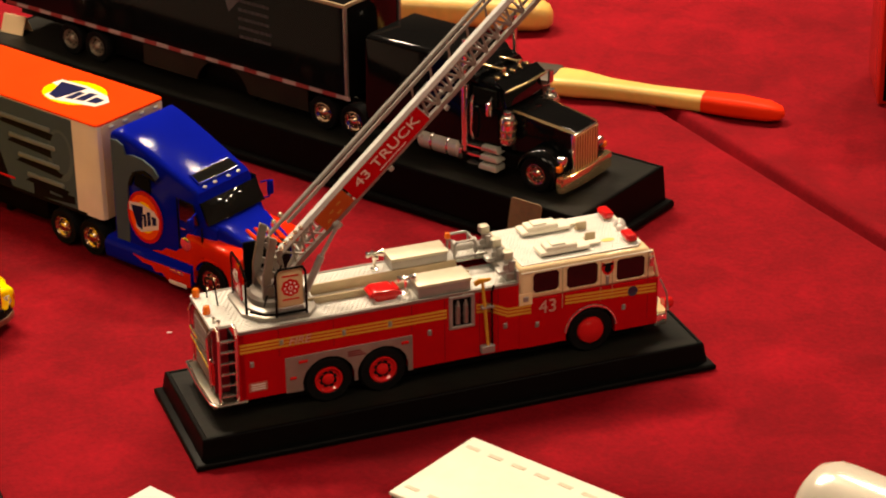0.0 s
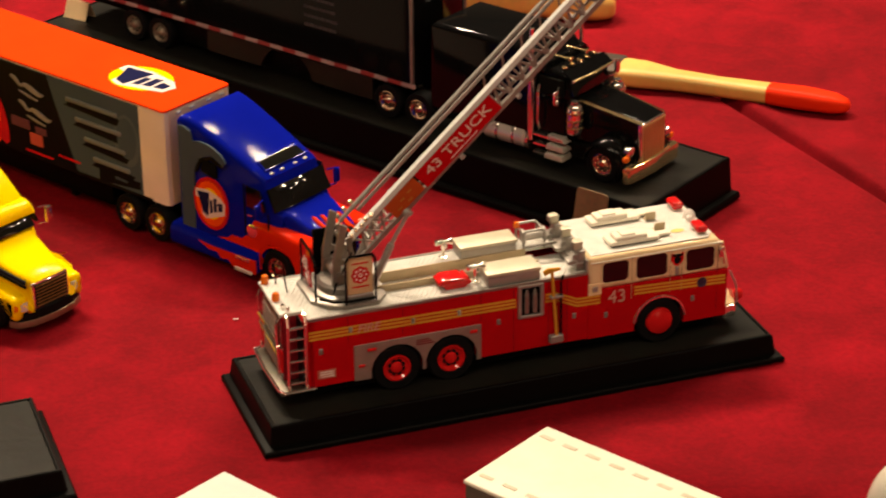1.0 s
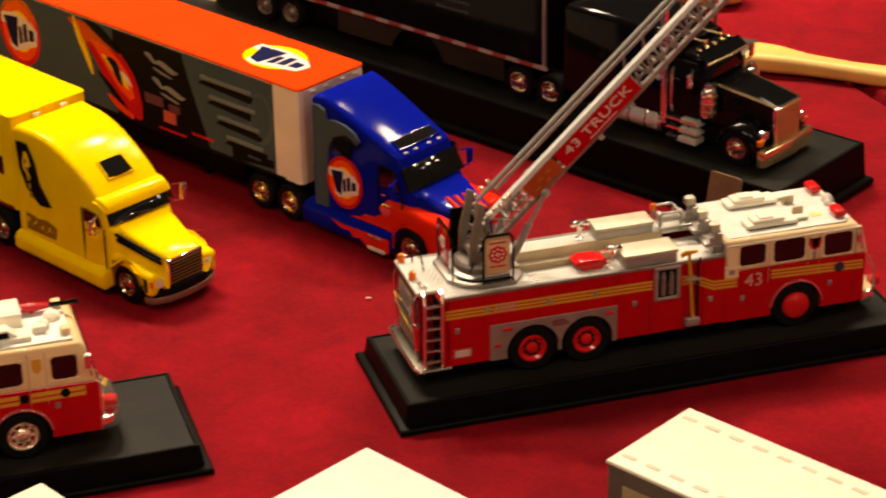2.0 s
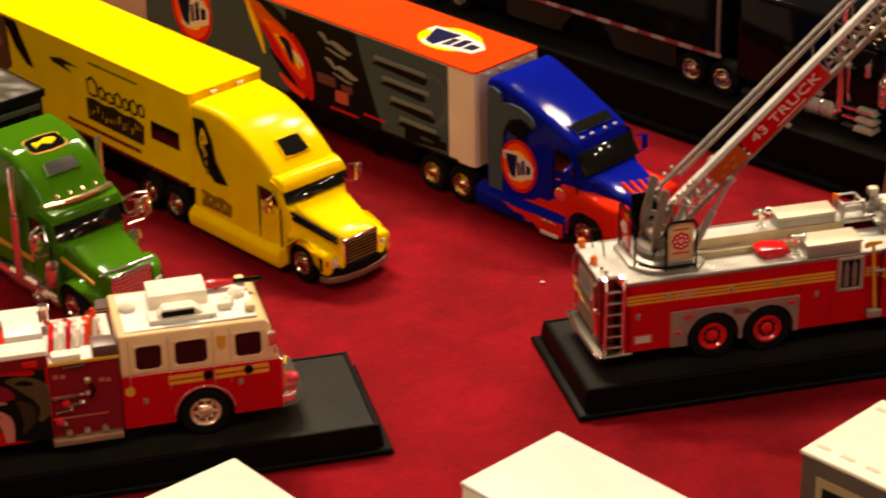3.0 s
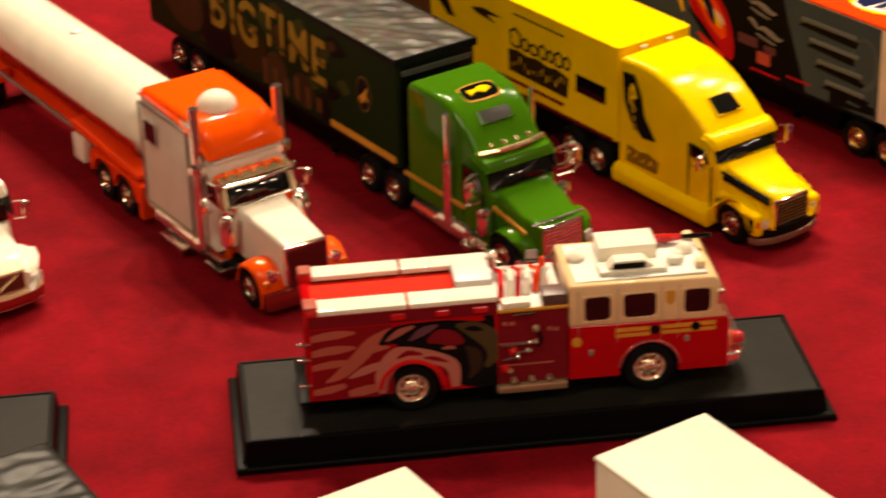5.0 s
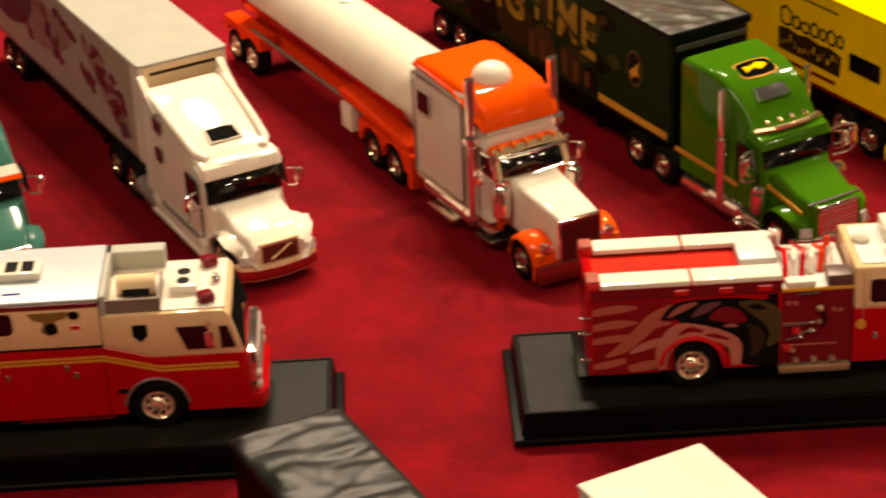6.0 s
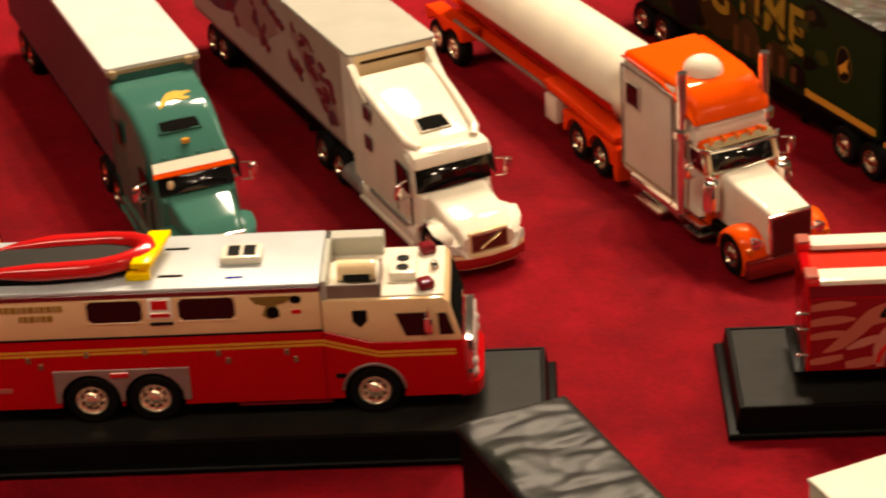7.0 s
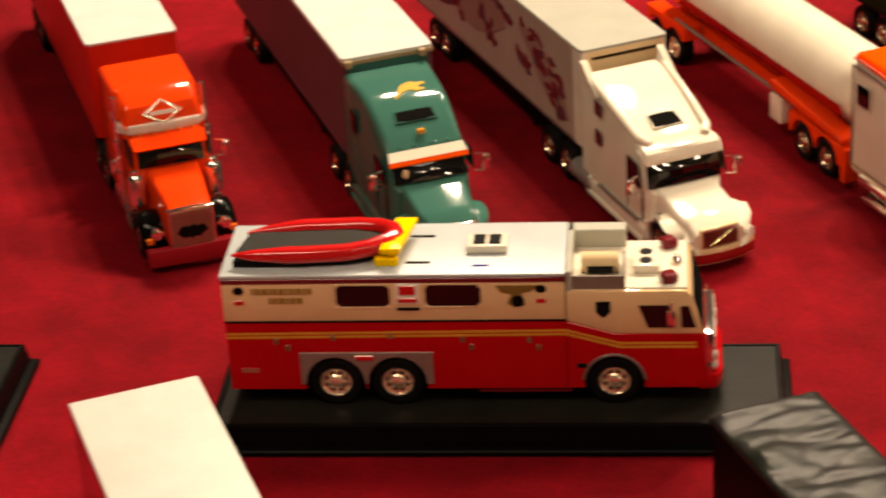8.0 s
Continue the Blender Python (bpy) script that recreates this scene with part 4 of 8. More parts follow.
part("side_strip", box(fresh(), 27.6, 28.6, NEAR - 0.4, NEAR + 0.6, 18, 44, 0.2, 1), RED, pu)
# pump panel
part("pump_panel", box(fresh(), 92.5, 116.5, NEAR + 0.4, FAR - 0.4, 17.5, 45.8, 0.3, 1), MAROON, pu)
part("panel_trim", box(fresh(), 92.2, 116.8, NEAR - 0.1, NEAR + 0.8, 45.4, 46.6, 0.2, 1), GOLD, pu)
for z in (24.5, 33):
    part("panel_trim", box(fresh(), 92.8, 112 - (z - 24), NEAR + 0.1, NEAR + 0.8, z, z + 0.5), ROSE, pu)
for x, z, r in ((105.4, 38.6, 1.5), (105.2, 33.6, 0.9), (99, 28.6, 0.8), (102.5, 30.4, 0.8), (96.4, 22.8, 1.0)):
    part("pump_valve", lathe(fresh(), [(r * 0.8, 0.6), (r * 0.8, -0.8), (r * 0.5, -1.4), (r * 0.15, -1.6)], (x, NEAR + 0.3, z), "y", 12), mat("brass_tread", (0.52, 0.40, 0.24), 0.35, 0.7), pu, "brass valve")
for x0, x1, z in ((93.4, 103, 32.8), (93.8, 99, 27.4), (97, 103.4, 29.6)):
    part("pump_pipe", tube(ball(fresh(), (x1, NEAR - 0.7, z + 0.9), 0.8, 0.8, 0.8, 8), (x0, NEAR - 0.4, z), (x1, NEAR - 0.7, z + 0.9), 0.4, seg=8), CHROME, pu)
part("pump_pipe", bent(fresh(), [(106.2, NEAR - 0.4, 37.6), (107.4, NEAR - 1.2, 35), (106, NEAR - 1.0, 32)], 0.5, 8), PLASTIC, pu)
part("panel_top_rail", tube(fresh(), (97.6, NEAR - 0.5, 44.6), (105, NEAR - 0.5, 45.0), 0.4, seg=8), CHROME, pu)
for k in range(3):
    part("foot_valve", lathe(fresh(), [(0.9, 1), (1.1, -1.2), (0.8, -1.8), (0.3, -2.0)], (97.5 + 6.2 * k, NEAR - 0.2, 19.2), "y", 14), mat("brass_tread", (0.52, 0.40, 0.24), 0.35, 0.7), pu)
for x, z in ((94.6, 24), (97.4, 30.6)):
    part("red_valve", lathe(fresh(), [(1.5, 0.6), (1.5, -0.8), (0.8, -1.4), (0.2, -1.5)], (x, NEAR, z), "y", 12), LAMPRED, pu)
for x, z in ((94, 40.4), (96.4, 40.2), (109.4, 37.2), (111.6, 36.8)):
    part("panel_label", box(fresh(), x, x + 1.6, NEAR + 0.2, NEAR + 0.6, z, z + 1.4), ROSE, pu)
part("running_board", box(fresh(), 91.8, 116, NEAR - 1.6, NEAR + 5, 14.6, 17.4, 0.4), mat("brass_tread", (0.52, 0.40, 0.24), 0.35, 0.7), pu, "brass-coloured running board")
# hose well between bed and cab
part("well_floor", box(fresh(), 93, 116, NEAR + 1, FAR - 1, 45.6, 46.4), GREYP, pu)
for k, (x, mt) in enumerate(((95, LAMPRED), (98.4, WHITE), (101.4, LAMPRED), (104.6, WHITE), (108, BLAZE), (111, WHITE))):
    bm = bent(fresh(), [(x - 1, 20 + 1.4 * k, 46.6), (x, 24 + 1.4 * k, 50.5 + (k % 3)), (x + 1.2, 34, 51.0), (x, 42, 48)], 1.0)
    part("folded_hose", bm, mt, pu)
part("well_box", box(fresh(), 108, 116.4, NEAR + 0.6, 23, 46.4, 50.6, 0.4), mat("brown_locker", (0.10, 0.05, 0.04), 0.4), pu, "brown locker")
part("well_box", box(fresh(), 94, 104, NEAR + 1, 20, 46.4, 48.6, 0.4), WHITE, pu)
part("hose_cone", lathe(fresh(), [(2.2, 47), (1.6, 51), (0.8, 56), (0.3, 56.4)], (110.5, 33, 0), "z", 14), BLAZE, pu, "orange-red cone")
for x in (93.5, 95.2):
    part("rail_knob", lathe(fresh(), [(0.9, 48), (0.9, 52), (1.5, 53), (1.3, 54.4), (0.3, 55)], (x, 43.5, 0), "z", 12), CHROME, pu)
# cab
part("cab_lower", prism(fresh(), arched(116.8, 172.6, 16.8, 37.6, [(145, 19.2)], 10.6, slope=-1.0), NEAR, FAR, r=0.3, seg=1), RED, pu)
part("cab_upper", prism(fresh(), [(117, 37.4), (172.4, 36.4), (169.4, 50.6), (167.5, 52.6), (117, 53.2)], NEAR + 0.05, FAR - 0.05, r=0.9, seg=3), IVORY, pu, "cream upper cab")
rf = part("roof_deck", box(fresh(), 119.5, 165.5, NEAR + 2.4, FAR - 2.4, 52.4, 53.5, 0.2, 1), GREYP, pu)
for x0, x1 in ((122.2, 131.2), (135.8, 147), (156.8, 166)):
    window(pu, x0, x1, 39.6, 48.6, NEAR, fr=IVORY)
part("windscreen", slab(fresh(), (172.3, NEAR + 2, 37.6), (172.3, FAR - 2, 37.6), (169.8, FAR - 3, 49.6), (169.8, NEAR + 3, 49.6), 0.3), GLASS, pu)
part("door_badge", prism(fresh(), [(150.4, 44.6), (152, 43), (153.6, 44.6), (153.6, 48.6), (150.4, 48.6)], NEAR - 0.2, NEAR + 0.3), GOLD, pu)
for a, b in ((133, 145), (149, 168)):
    part("gold_band", prism(fresh(), rect(a, b, 32.0, 35.6), NEAR - 0.12, NEAR + 0.2), GOLD, pu)
    part("band_line", box(fresh(), a + 0.3, b - 0.3, NEAR - 0.2, NEAR, 33.5, 34.1), RED, pu)
part("gold_mark", prism(fresh(), oval(119.5, 31.6, 1.7, 1.9, 16), NEAR - 0.15, NEAR + 0.2), GOLD, pu)
for x, z in ((146.8, 34), (161, 34)):
    part("round_badge", prism(fresh(), oval(x, z, 1.7, 1.7, 16), NEAR - 0.3, NEAR + 0.2), CHARCOAL, pu)
for x, z in ((124.5, 27), (158, 29.5)):
    latch(pu, x, z, NEAR)
for x in (120, 133.6, 149, 155):
    part("door_joint", box(fresh(), x - 0.12, x + 0.12, NEAR - 0.05, NEAR + 0.2, 30, 51), STEEL, pu)
arch_trim(pu, 145, 19.2, 10.6, NEAR - 0.1, CHROME)
for x in (62.3, 145):
    wheel(pu, x, NEAR + 2.6, 19.2, 9.1, 5.2, RIM, "disc")
    wheel(pu, x, FAR - 2.6, 19.2, 9.1, 5.2, RIM, "disc", 1)
part("roof_box", box(fresh(), 130, 150.5, 30.5, 43.0, 53.2, 58.8, 0.5), WHITE, pu, "large white roof box")
bm = box(fresh(), 128.5, 152, 19.5, 27, 53.2, 55.2, 0.5)
prism(bm, [(131, 55), (134, 58.2), (144, 58.2), (148, 55)], 20.6, 26, r=0.4)
part("roof_unit", bm, WHITE, pu, "white wedge-shaped roof vent")
part("vent_slot", box(fresh(), 133.2, 144.4, 20.2, 20.8, 55.4, 57.4, 0.1, 1), CHARCOAL, pu)
for x, y, r in ((122.5, 34, 3.2), (157, 28, 2.4), (161, 34, 3.0)):
    part("roof_dome", lathe(fresh(), [(r, 53.2), (r, 54.8), (r * 0.7, 56), (r * 0.15, 56.6)], (x, y, 0), "z", 18), WHITE, pu)
part("roof_block", box(fresh(), 153, 158, 24, 28, 53.2, 56, 0.5), WHITE, pu)
bm = lathe(fresh(), [(1.5, -4), (1.7, 0), (1.1, 6)], (155, 40, 55.6), "x", 12)
tube(bm, (155, 40, 53.4), (155, 40, 55.4), 0.9)
part("water_gun", bm, LAMPRED, pu, "red water gun with a black barrel")
part("gun_barrel", tube(fresh(), (160.5, 40, 55.6), (171, 37, 57), 0.9), BLACKP, pu)
for y in (20, 40.5):
    part("warning_light", box(fresh(), 162, 165.5, y, y + 4, 53.2, 56, 0.8, 2), CREAM, pu)
part("bumper", prism(fresh(), [(171.5, NEAR), (177, NEAR + 1), (180.4, NEAR + 7), (180.4, FAR - 7), (177, FAR - 1), (171.5, FAR)], 16.4, 21.4, axis="z", r=0.5), CHROME, pu)
part("front_lamp_panel", box(fresh(), 172, 173.6, NEAR + 0.4, NEAR + 9, 22, 36, 0.4), CHROME, pu)
part("amber_lamp", box(fresh(), 173.4, 174.4, NEAR + 1.5, NEAR + 5, 24, 30, 0.4), LAMPORANGE, pu)
part("siren", lathe(fresh(), [(2.2, 0), (2.6, 3), (1.8, 4.6), (0.4, 5)], (174.6, NEAR + 6.5, 24.4), "x", 16), LAMPRED, pu, "red siren on the bumper")
bm = tube(fresh(), (170.5, NEAR - 1.6, 40), (169.5, NEAR - 1.6, 50), 0.35)
box(bm, 168, 170.6, NEAR - 2.4, NEAR - 1.2, 43, 49, 0.4)
part("cab_mirror", bm, CHROME, pu)

# ---- rescue fire truck ----
RS = pose(-0.5543, 0.5574, 0, 0, 0, 20.6)
N, F = 0.0, 38.0
rs = starts("rescue_fire_truck", "red and cream model rescue truck carrying a red raft", "fire truck", "fire trucks", RS, 45, 19, 10)
TARNISH = mat("tarnished_stud", (0.20, 0.10, 0.05), 0.4, 0.4)
RS_W = [(-0.2, 19.0), (21.5, 19.0)]
part("chassis", box(fresh(), -34, 124, N + 4, F - 4, 12.5, 36, 0.5, 1), PLASTIC, rs)
bm = prism(fresh(), arched(-37.2, 80.6, 16.4, 43.4, RS_W, 10.8), N, N + 5, r=0.2, seg=1)
prism(bm, arched(-37.2, 80.6, 16.4, 43.4, RS_W, 10.8), F - 5, F, r=0.2, seg=1)
box(bm, -37.2, 80.6, N + 5, F - 5, 36, 43.4)
box(bm, -37.2, -34, N + 0.1, F - 0.1, 16.4, 43.4, 0.2, 1)
part("body", bm, RED, rs)
part("upper_body", box(fresh(), -37.4, 80.6, N + 0.05, F - 0.05, 43.4, 58.4, 0.5), IVORY, rs, "cream upper body")
part("belt_line", box(fresh(), -37.5, 80.7, N - 0.15, F + 0.15, 43.0, 43.7), CHARCOAL, rs)
part("roof_band", box(fresh(), -37.6, 80.7, N - 0.25, F + 0.25, 58.2, 60.2, 0.3, 1), MAROON, rs)
part("roof", box(fresh(), -37.8, 80.8, N - 0.4, F + 0.4, 60.2, 61.6, 0.5), mat("cool_grey_roof", (0.46, 0.50, 0.52), 0.4, 0, 0.06, 70, 0.04, 500), rs, "pale grey flat roof")
for x0, x1 in ((2.2, 20.8), (33, 52)):
    window(rs, x0, x1, 49.2, 57.4, N, 1.5, IVORY)
part("red_sign", box(fresh(), 24, 29.6, N - 0.4, N + 0.2, 53.6, 57.2, 0.2, 1), LAMPRED, rs)
part("red_sign", box(fresh(), 23.4, 30.2, N - 0.4, N + 0.2, 50.6, 52.4, 0.2, 1), LAMPRED, rs)
part("sign_frame", box(fresh(), 22.6, 31, N - 0.2, N + 0.2, 50, 58, 0.2, 1), WHITE, rs)
part("vent_slot", box(fresh(), 23, 31, N - 0.4, N + 0.2, 47.6, 48.8, 0.2, 1), CHARCOAL, rs)
bm = fresh()
for a, b, z in ((-27, -6.4, 54.2), (-21, -9, 50.6)):
    x = a
    k = 0
    while x < b:
        w = 1.0 + 0.5 * ((k * 7) % 3)
        box(bm, x, x + w, N - 0.2, N + 0.2, z, z + 2.2)
        x += w + 0.5
        k += 1
tagged(part("word_bar", bm, paint("olive_gold_print", (0.30, 0.17, 0.03), 0.5, 0.05), rs, "gold bars of small writing"), kind="stuff")
for x, mt in ((-33.5, CHARCOAL), (70.5, CHARCOAL)):
    part("badge", prism(fresh(), oval(x + 2, 55.6, 1.9, 1.5, 16), N - 0.25, N + 0.2), mt, rs)
    part("badge", box(fresh(), x + 0.4, x + 3.6, N - 0.3, N + 0.2, 50.2, 51.8, 0.1, 1), LAMPRED, rs)
bm = prism(fresh(), [(57, 57), (72, 57), (69, 54.6), (66, 54), (67, 49.4), (63.6, 48.4), (61, 50), (62.4, 53.6), (59, 54.4)], N - 0.2, N + 0.2)
part("eagle_badge", bm, paint("bronze_print", (0.22, 0.13, 0.03), 0.45, 0.05), rs, "bronze winged badge")
part("badge_core", prism(fresh(), oval(64.6, 51, 2.2, 2.2, 16), N - 0.35, N + 0.2), CHARCOAL, rs)
stripes(rs, "gold_stripe", [(-37.2, 37.9), (80.6, 38.6), (99, 33.4), (125, 33.4)], N, 2.8, 2)
for x, z in ((-20, 35.6), (0, 37), (20, 37.6), (45, 36), (68, 35.6), (-16, 33), (48, 33), (71, 32.6)):
    latch(rs, x, z, N, TARNISH)
part("small_plate", box(fresh(), -33, -27, N - 0.2, N + 0.2, 23.2, 25, 0.1, 1), ROSE, rs)
part("hatch", box(fresh(), 84, 87.5, N - 0.3, N + 0.2, 24.6, 26.4, 0.2, 1), CHARCOAL, rs)
bm = prism(fresh(), arched(-12.2, 34.2, 18.6, 31.2, RS_W, 10.4), N - 0.5, N + 0.6, r=0.1, seg=1)
part("wheel_panel", bm, mat("dull_silver_plate", (0.30, 0.23, 0.20), 0.42, 0.4), rs, "dull silver panel round the rear wheels")
part("marker_lamp", box(fresh(), 7.2, 13.6, N - 1, N, 28.2, 30.2, 0.3, 1), LAMPRED, rs)
part("step_plate", box(fresh(), 50, 82, N + 0.6, N + 5, 14.4, 16.2, 0.3, 1), MAROON, rs)
for x in (-0.2, 21.5):
    wheel(rs, x, N + 2.7, 19.0, 9.0, 5.2, RIM, "disc")
    wheel(rs, x, F - 2.7, 19.0, 9.0, 5.2, RIM, "disc", 1)
wheel(rs, 96.8, N + 2.6, 19.0, 9.0, 5.0, RIM, "disc")
wheel(rs, 96.8, F - 2.6, 19.0, 9.0, 5.0, RIM, "disc", 1)
arch_trim(rs, 96.8, 19.0, 10.6, N - 0.1, STEEL)
# cab
low = arched(80.8, 128.6, 16.4, 37.4, [(96.8, 19.0)], 10.6)
low = low[1:-1] + [(127.4, 37.6), (97, 37.8), (80.8, 42.8)]
part("cab_lower", prism(fresh(), low, N, F, r=0.25, seg=1), RED, rs)
part("cab_upper", prism(fresh(), [(80.9, 42.8), (97, 37.7), (127.4, 37.5), (123.4, 52.4), (121.5, 54.2), (80.9, 54.2)], N + 0.1, F - 0.1, r=0.6, seg=2), IVORY, rs, "cream upper cab")
part("side_window", prism(fresh(), [(105.4, 48.8), (116.5, 48.8), (117.8, 40.2), (108.6, 40.2)], N - 0.2, N + 0.4), GLASS, rs, "dark cab side window")
part("quarter_window", prism(fresh(), [(119.6, 48.4), (122.6, 48.4), (125, 40.2), (120, 40.2)], N - 0.2, N + 0.4), GLASS, rs)
part("windscreen", slab(fresh(), (127.2, N + 1.6, 38.6), (127.2, F - 1.6, 38.6), (123.8, F - 2, 50.8), (123.8, N + 2, 50.8), 0.3), ROOFGLASS, rs)
part("shield_badge", prism(fresh(), [(91, 50.4), (96, 50.4), (96, 46.4), (93.5, 44), (91, 46.4)], N - 0.2, N + 0.3), CHARCOAL, rs)
bm = box(fresh(), 115, 118, N - 2.6, N - 1.2, 42, 47.6, 0.4)
bent(bm, [(116.5, N, 51), (116.5, N - 2, 51), (116.5, N - 2, 41)], 0.4)
part("cab_mirror", bm, CHROME, rs)
part("grille", box(fresh(), 127.4, 131.0, N + 3, F - 3, 20, 36.0, 0.5), CHROME, rs, "tall chrome grille")
for k in range(7):
    part("grille_bar", box(fresh(), 130.8, 131.5, N + 3.6, F - 3.6, 21.0 + 2.1 * k, 21.9 + 2.1 * k, 0.1, 1), STEEL, rs)
for y in (N + 2.4, F - 5.6):
    for z in (23.4, 27.2):
        part("head_lamp", lathe(fresh(), [(1.7, 130.6), (1.7, 131.8), (1.2, 132.2), (0.2, 132.3)], (0, y + 1.6, z), "x", 14), LAMPCLEAR, rs)
part("bumper", prism(fresh(), [(126, N), (132, N + 1), (134, N + 6), (134, F - 6), (132, F - 1), (126, F)], 15.6, 21, axis="z", r=0.5), RED, rs)
part("aerial_rod", tube(fresh(), (128, N + 1.5, 39), (128.6, N + 1.5, 56), 0.3, seg=6), CHROME, rs)
part("cab_roof", box(fresh(), 81.2, 122, N + 1.6, F - 1.6, 53.8, 54.9, 0.3, 1), WHITE, rs)
bm = box(fresh(), 81, 83, N + 0.6, F - 0.2, 54, 61.6, 0.3, 1)
box(bm, 81, 101, F - 6.5, F - 0.2, 54, 61.6, 0.4, 1)
part("roof_locker", bm, ROOFGREY, rs, "pale grey roof locker")
bm = box(fresh(), 81.5, 101, N + 1.4, N + 2.4, 54.4, 59.4, 0.2, 1)
box(bm, 100, 101, N + 1.4, 20, 54.4, 59.4, 0.2, 1)
part("well_side", bm, mat("brown_grey_panel", (0.20, 0.15, 0.12), 0.5), rs)
bm = tube(fresh(), (86, 14, 58.4), (99, 14, 58.4), 3.6, seg=18)
part("rolled_tarp", bm, CREAM, rs, "cream rolled tarpaulin")
part("roll_core", tube(fresh(), (88, 10.4, 57.2), (97, 10.4, 57.2), 1.3), CHARCOAL, rs)
bm = box(fresh(), 103.4, 112.6, 11, 25, 54.8, 58.2, 0.6)
part("roof_unit", bm, WHITE, rs, "white roof unit with two dark fans")
for y in (15, 21.4):
    part("fan", lathe(fresh(), [(2.2, 58.0), (2.2, 58.5), (1.6, 58.6)], (108, y, 0), "z", 18), CHARCOAL, rs)
for y in (3.4, 29):
    bm = box(fresh(), 113, 118.6, y, y + 5.4, 54.8, 58.4, 1.2, 3)
    turned(bm, Matrix.Translation((116, y + 2.7, 0)) @ pose(0, 0, 0, 0, 0, 24) @ Matrix.Translation((-116, -y - 2.7, 0)))
    part("warning_light", bm, MAROON, rs, "dark red warning light")
part("bell", lathe(fresh(), [(2.0, 55), (1.8, 56.4), (1.0, 58), (0.2, 58.6)], (118.4, 19, 0), "z", 14), CHROME, rs)
# roof things: raft, yellow stand, vent
fr = part("roof_vent", box(fresh(), 46.6, 60.6, 14.4, 24.6, 61.6, 64.6, 0.7), WHITE, rs, "white roof vent with dark louvres")
for a, b in ((48.8, 53), (54.2, 58.4)):
    part("louvre", box(fresh(), a, b, 16, 23, 64.3, 64.9, 0.1, 1), CHARCOAL, fr)
for y in (7.6, 27.2):
    part("roof_slot", box(fresh(), 26, 34.5, y, y + 1.3, 61.5, 62.0, 0.2, 1), CHARCOAL, rs)
part("blue_mark", box(fresh(), 49, 55, 5.2, 6.2, 61.5, 61.8), BLUE, rs)
bm = box(fresh(), 19.8, 22.6, 7, 31, 61.6, 66.6, 0.5)
box(bm, 15.6, 23.8, 5.6, 9, 61.6, 64.4, 0.5)
box(bm, 20.5, 25.6, 27, 31.6, 61.6, 67, 0.5)
prism(bm, [(17.6, 5.6), (21.0, 30), (28.6, 30), (24.4, 5.6)], 66.0, 68.4, axis="z", r=0.5)
part("raft_stand", bm, YELLOW, rs, "bright yellow stand")


def raft():
    """An inflatable boat: one tube bent round bow and sides, and a dark floor."""
    bm = fresh()
    path = [(-34, 6.8), (-27, 6.4), (-10, 6.6), (6, 8.0), (14, 10.4), (19.4, 13.8), (22.0, 18.2), (20.6, 22.8), (15.6, 26.2), (7, 28.2), (-10, 27.6), (-23, 25.4), (-31, 23.4)]
    pts = []
    for (xa, ya), (xb, yb) in zip(path, path[1:]):
        for k in range(4):
            u = k / 4
            pts.append((xa + (xb - xa) * u, ya + (yb - ya) * u))
    pts.append(path[-1])
    t = bmesh.new()
    rings = []
    n = len(pts)
    for i, (x, y) in enumerate(pts):
        a, b = pts[max(0, i - 1)], pts[min(n - 1, i + 1)]
        d = Vector((b[0] - a[0], b[1] - a[1], 0)).normalized()
        side = Vector((-d.y, d.x, 0))
        r = 3.3 * (0.16 + 0.84 * min(1.0, i / 7, (n - 1 - i) / 7))
        z = 66.0 + 0.0026 * max(0, x) ** 2
        rings.append([t.verts.new(Vector((x, y, z)) + side * r * math.cos(2 * math.pi * k / 12) + Vector((0, 0, r * 0.92 * math.sin(2 * math.pi * k / 12)))) for k in range(12)])
    for a, b in zip(rings, rings[1:]):
        for k in range(12):
            t.faces.new((a[k], a[(k + 1) % 12], b[(k + 1) % 12], b[k]))
    t.faces.new(rings[0])
    t.faces.new(rings[-1])
    bmesh.ops.recalc_face_normals(t, faces=t.faces[:])
    return joined(bm, t), path


bm, path = raft()
rf = part("raft", bm, LAMPRED, rs, "glossy red inflatable raft")
part("raft_floor", prism(fresh(), [(x * 0.93 - 1, 18 + (y - 18) * 0.82) for x, y in path], 64.4, 66.4, axis="z"), mat("dark_grey_rubber", (0.014, 0.014, 0.011), 0.6, spec=0.15), rf, "dark grey raft floor")
# charcoal sheet under the raft that paints its shadow on the roof
part("raft_keel", prism(fresh(), [(x * 0.96 - 1, 18 + (y - 18) * 1.06) for x, y in path], 61.6, 64.0, axis="z"), CHARCOAL, rf)

NAVY = paint("navy_print", (0.006, 0.008, 0.05), 0.4, 0.1)
FLAME = paint("flame_red_paint", (0.66, 0.020, 0.003))
PINKW = paint("warm_white_paint", (0.74, 0.64, 0.54))
GILT = mat("gilded_chrome", (0.90, 0.68, 0.36), 0.14, 0.88, 0.05, 90, 0.03, 500)
# ---- lorries: x ahead from the trailer's front, y from the middle, near flank at -20 ----
def lorry_pose(x, y, a):
    return pose(x, y, 0, 0, 0, a) @ Matrix.Translation((0, 0.020, 0))


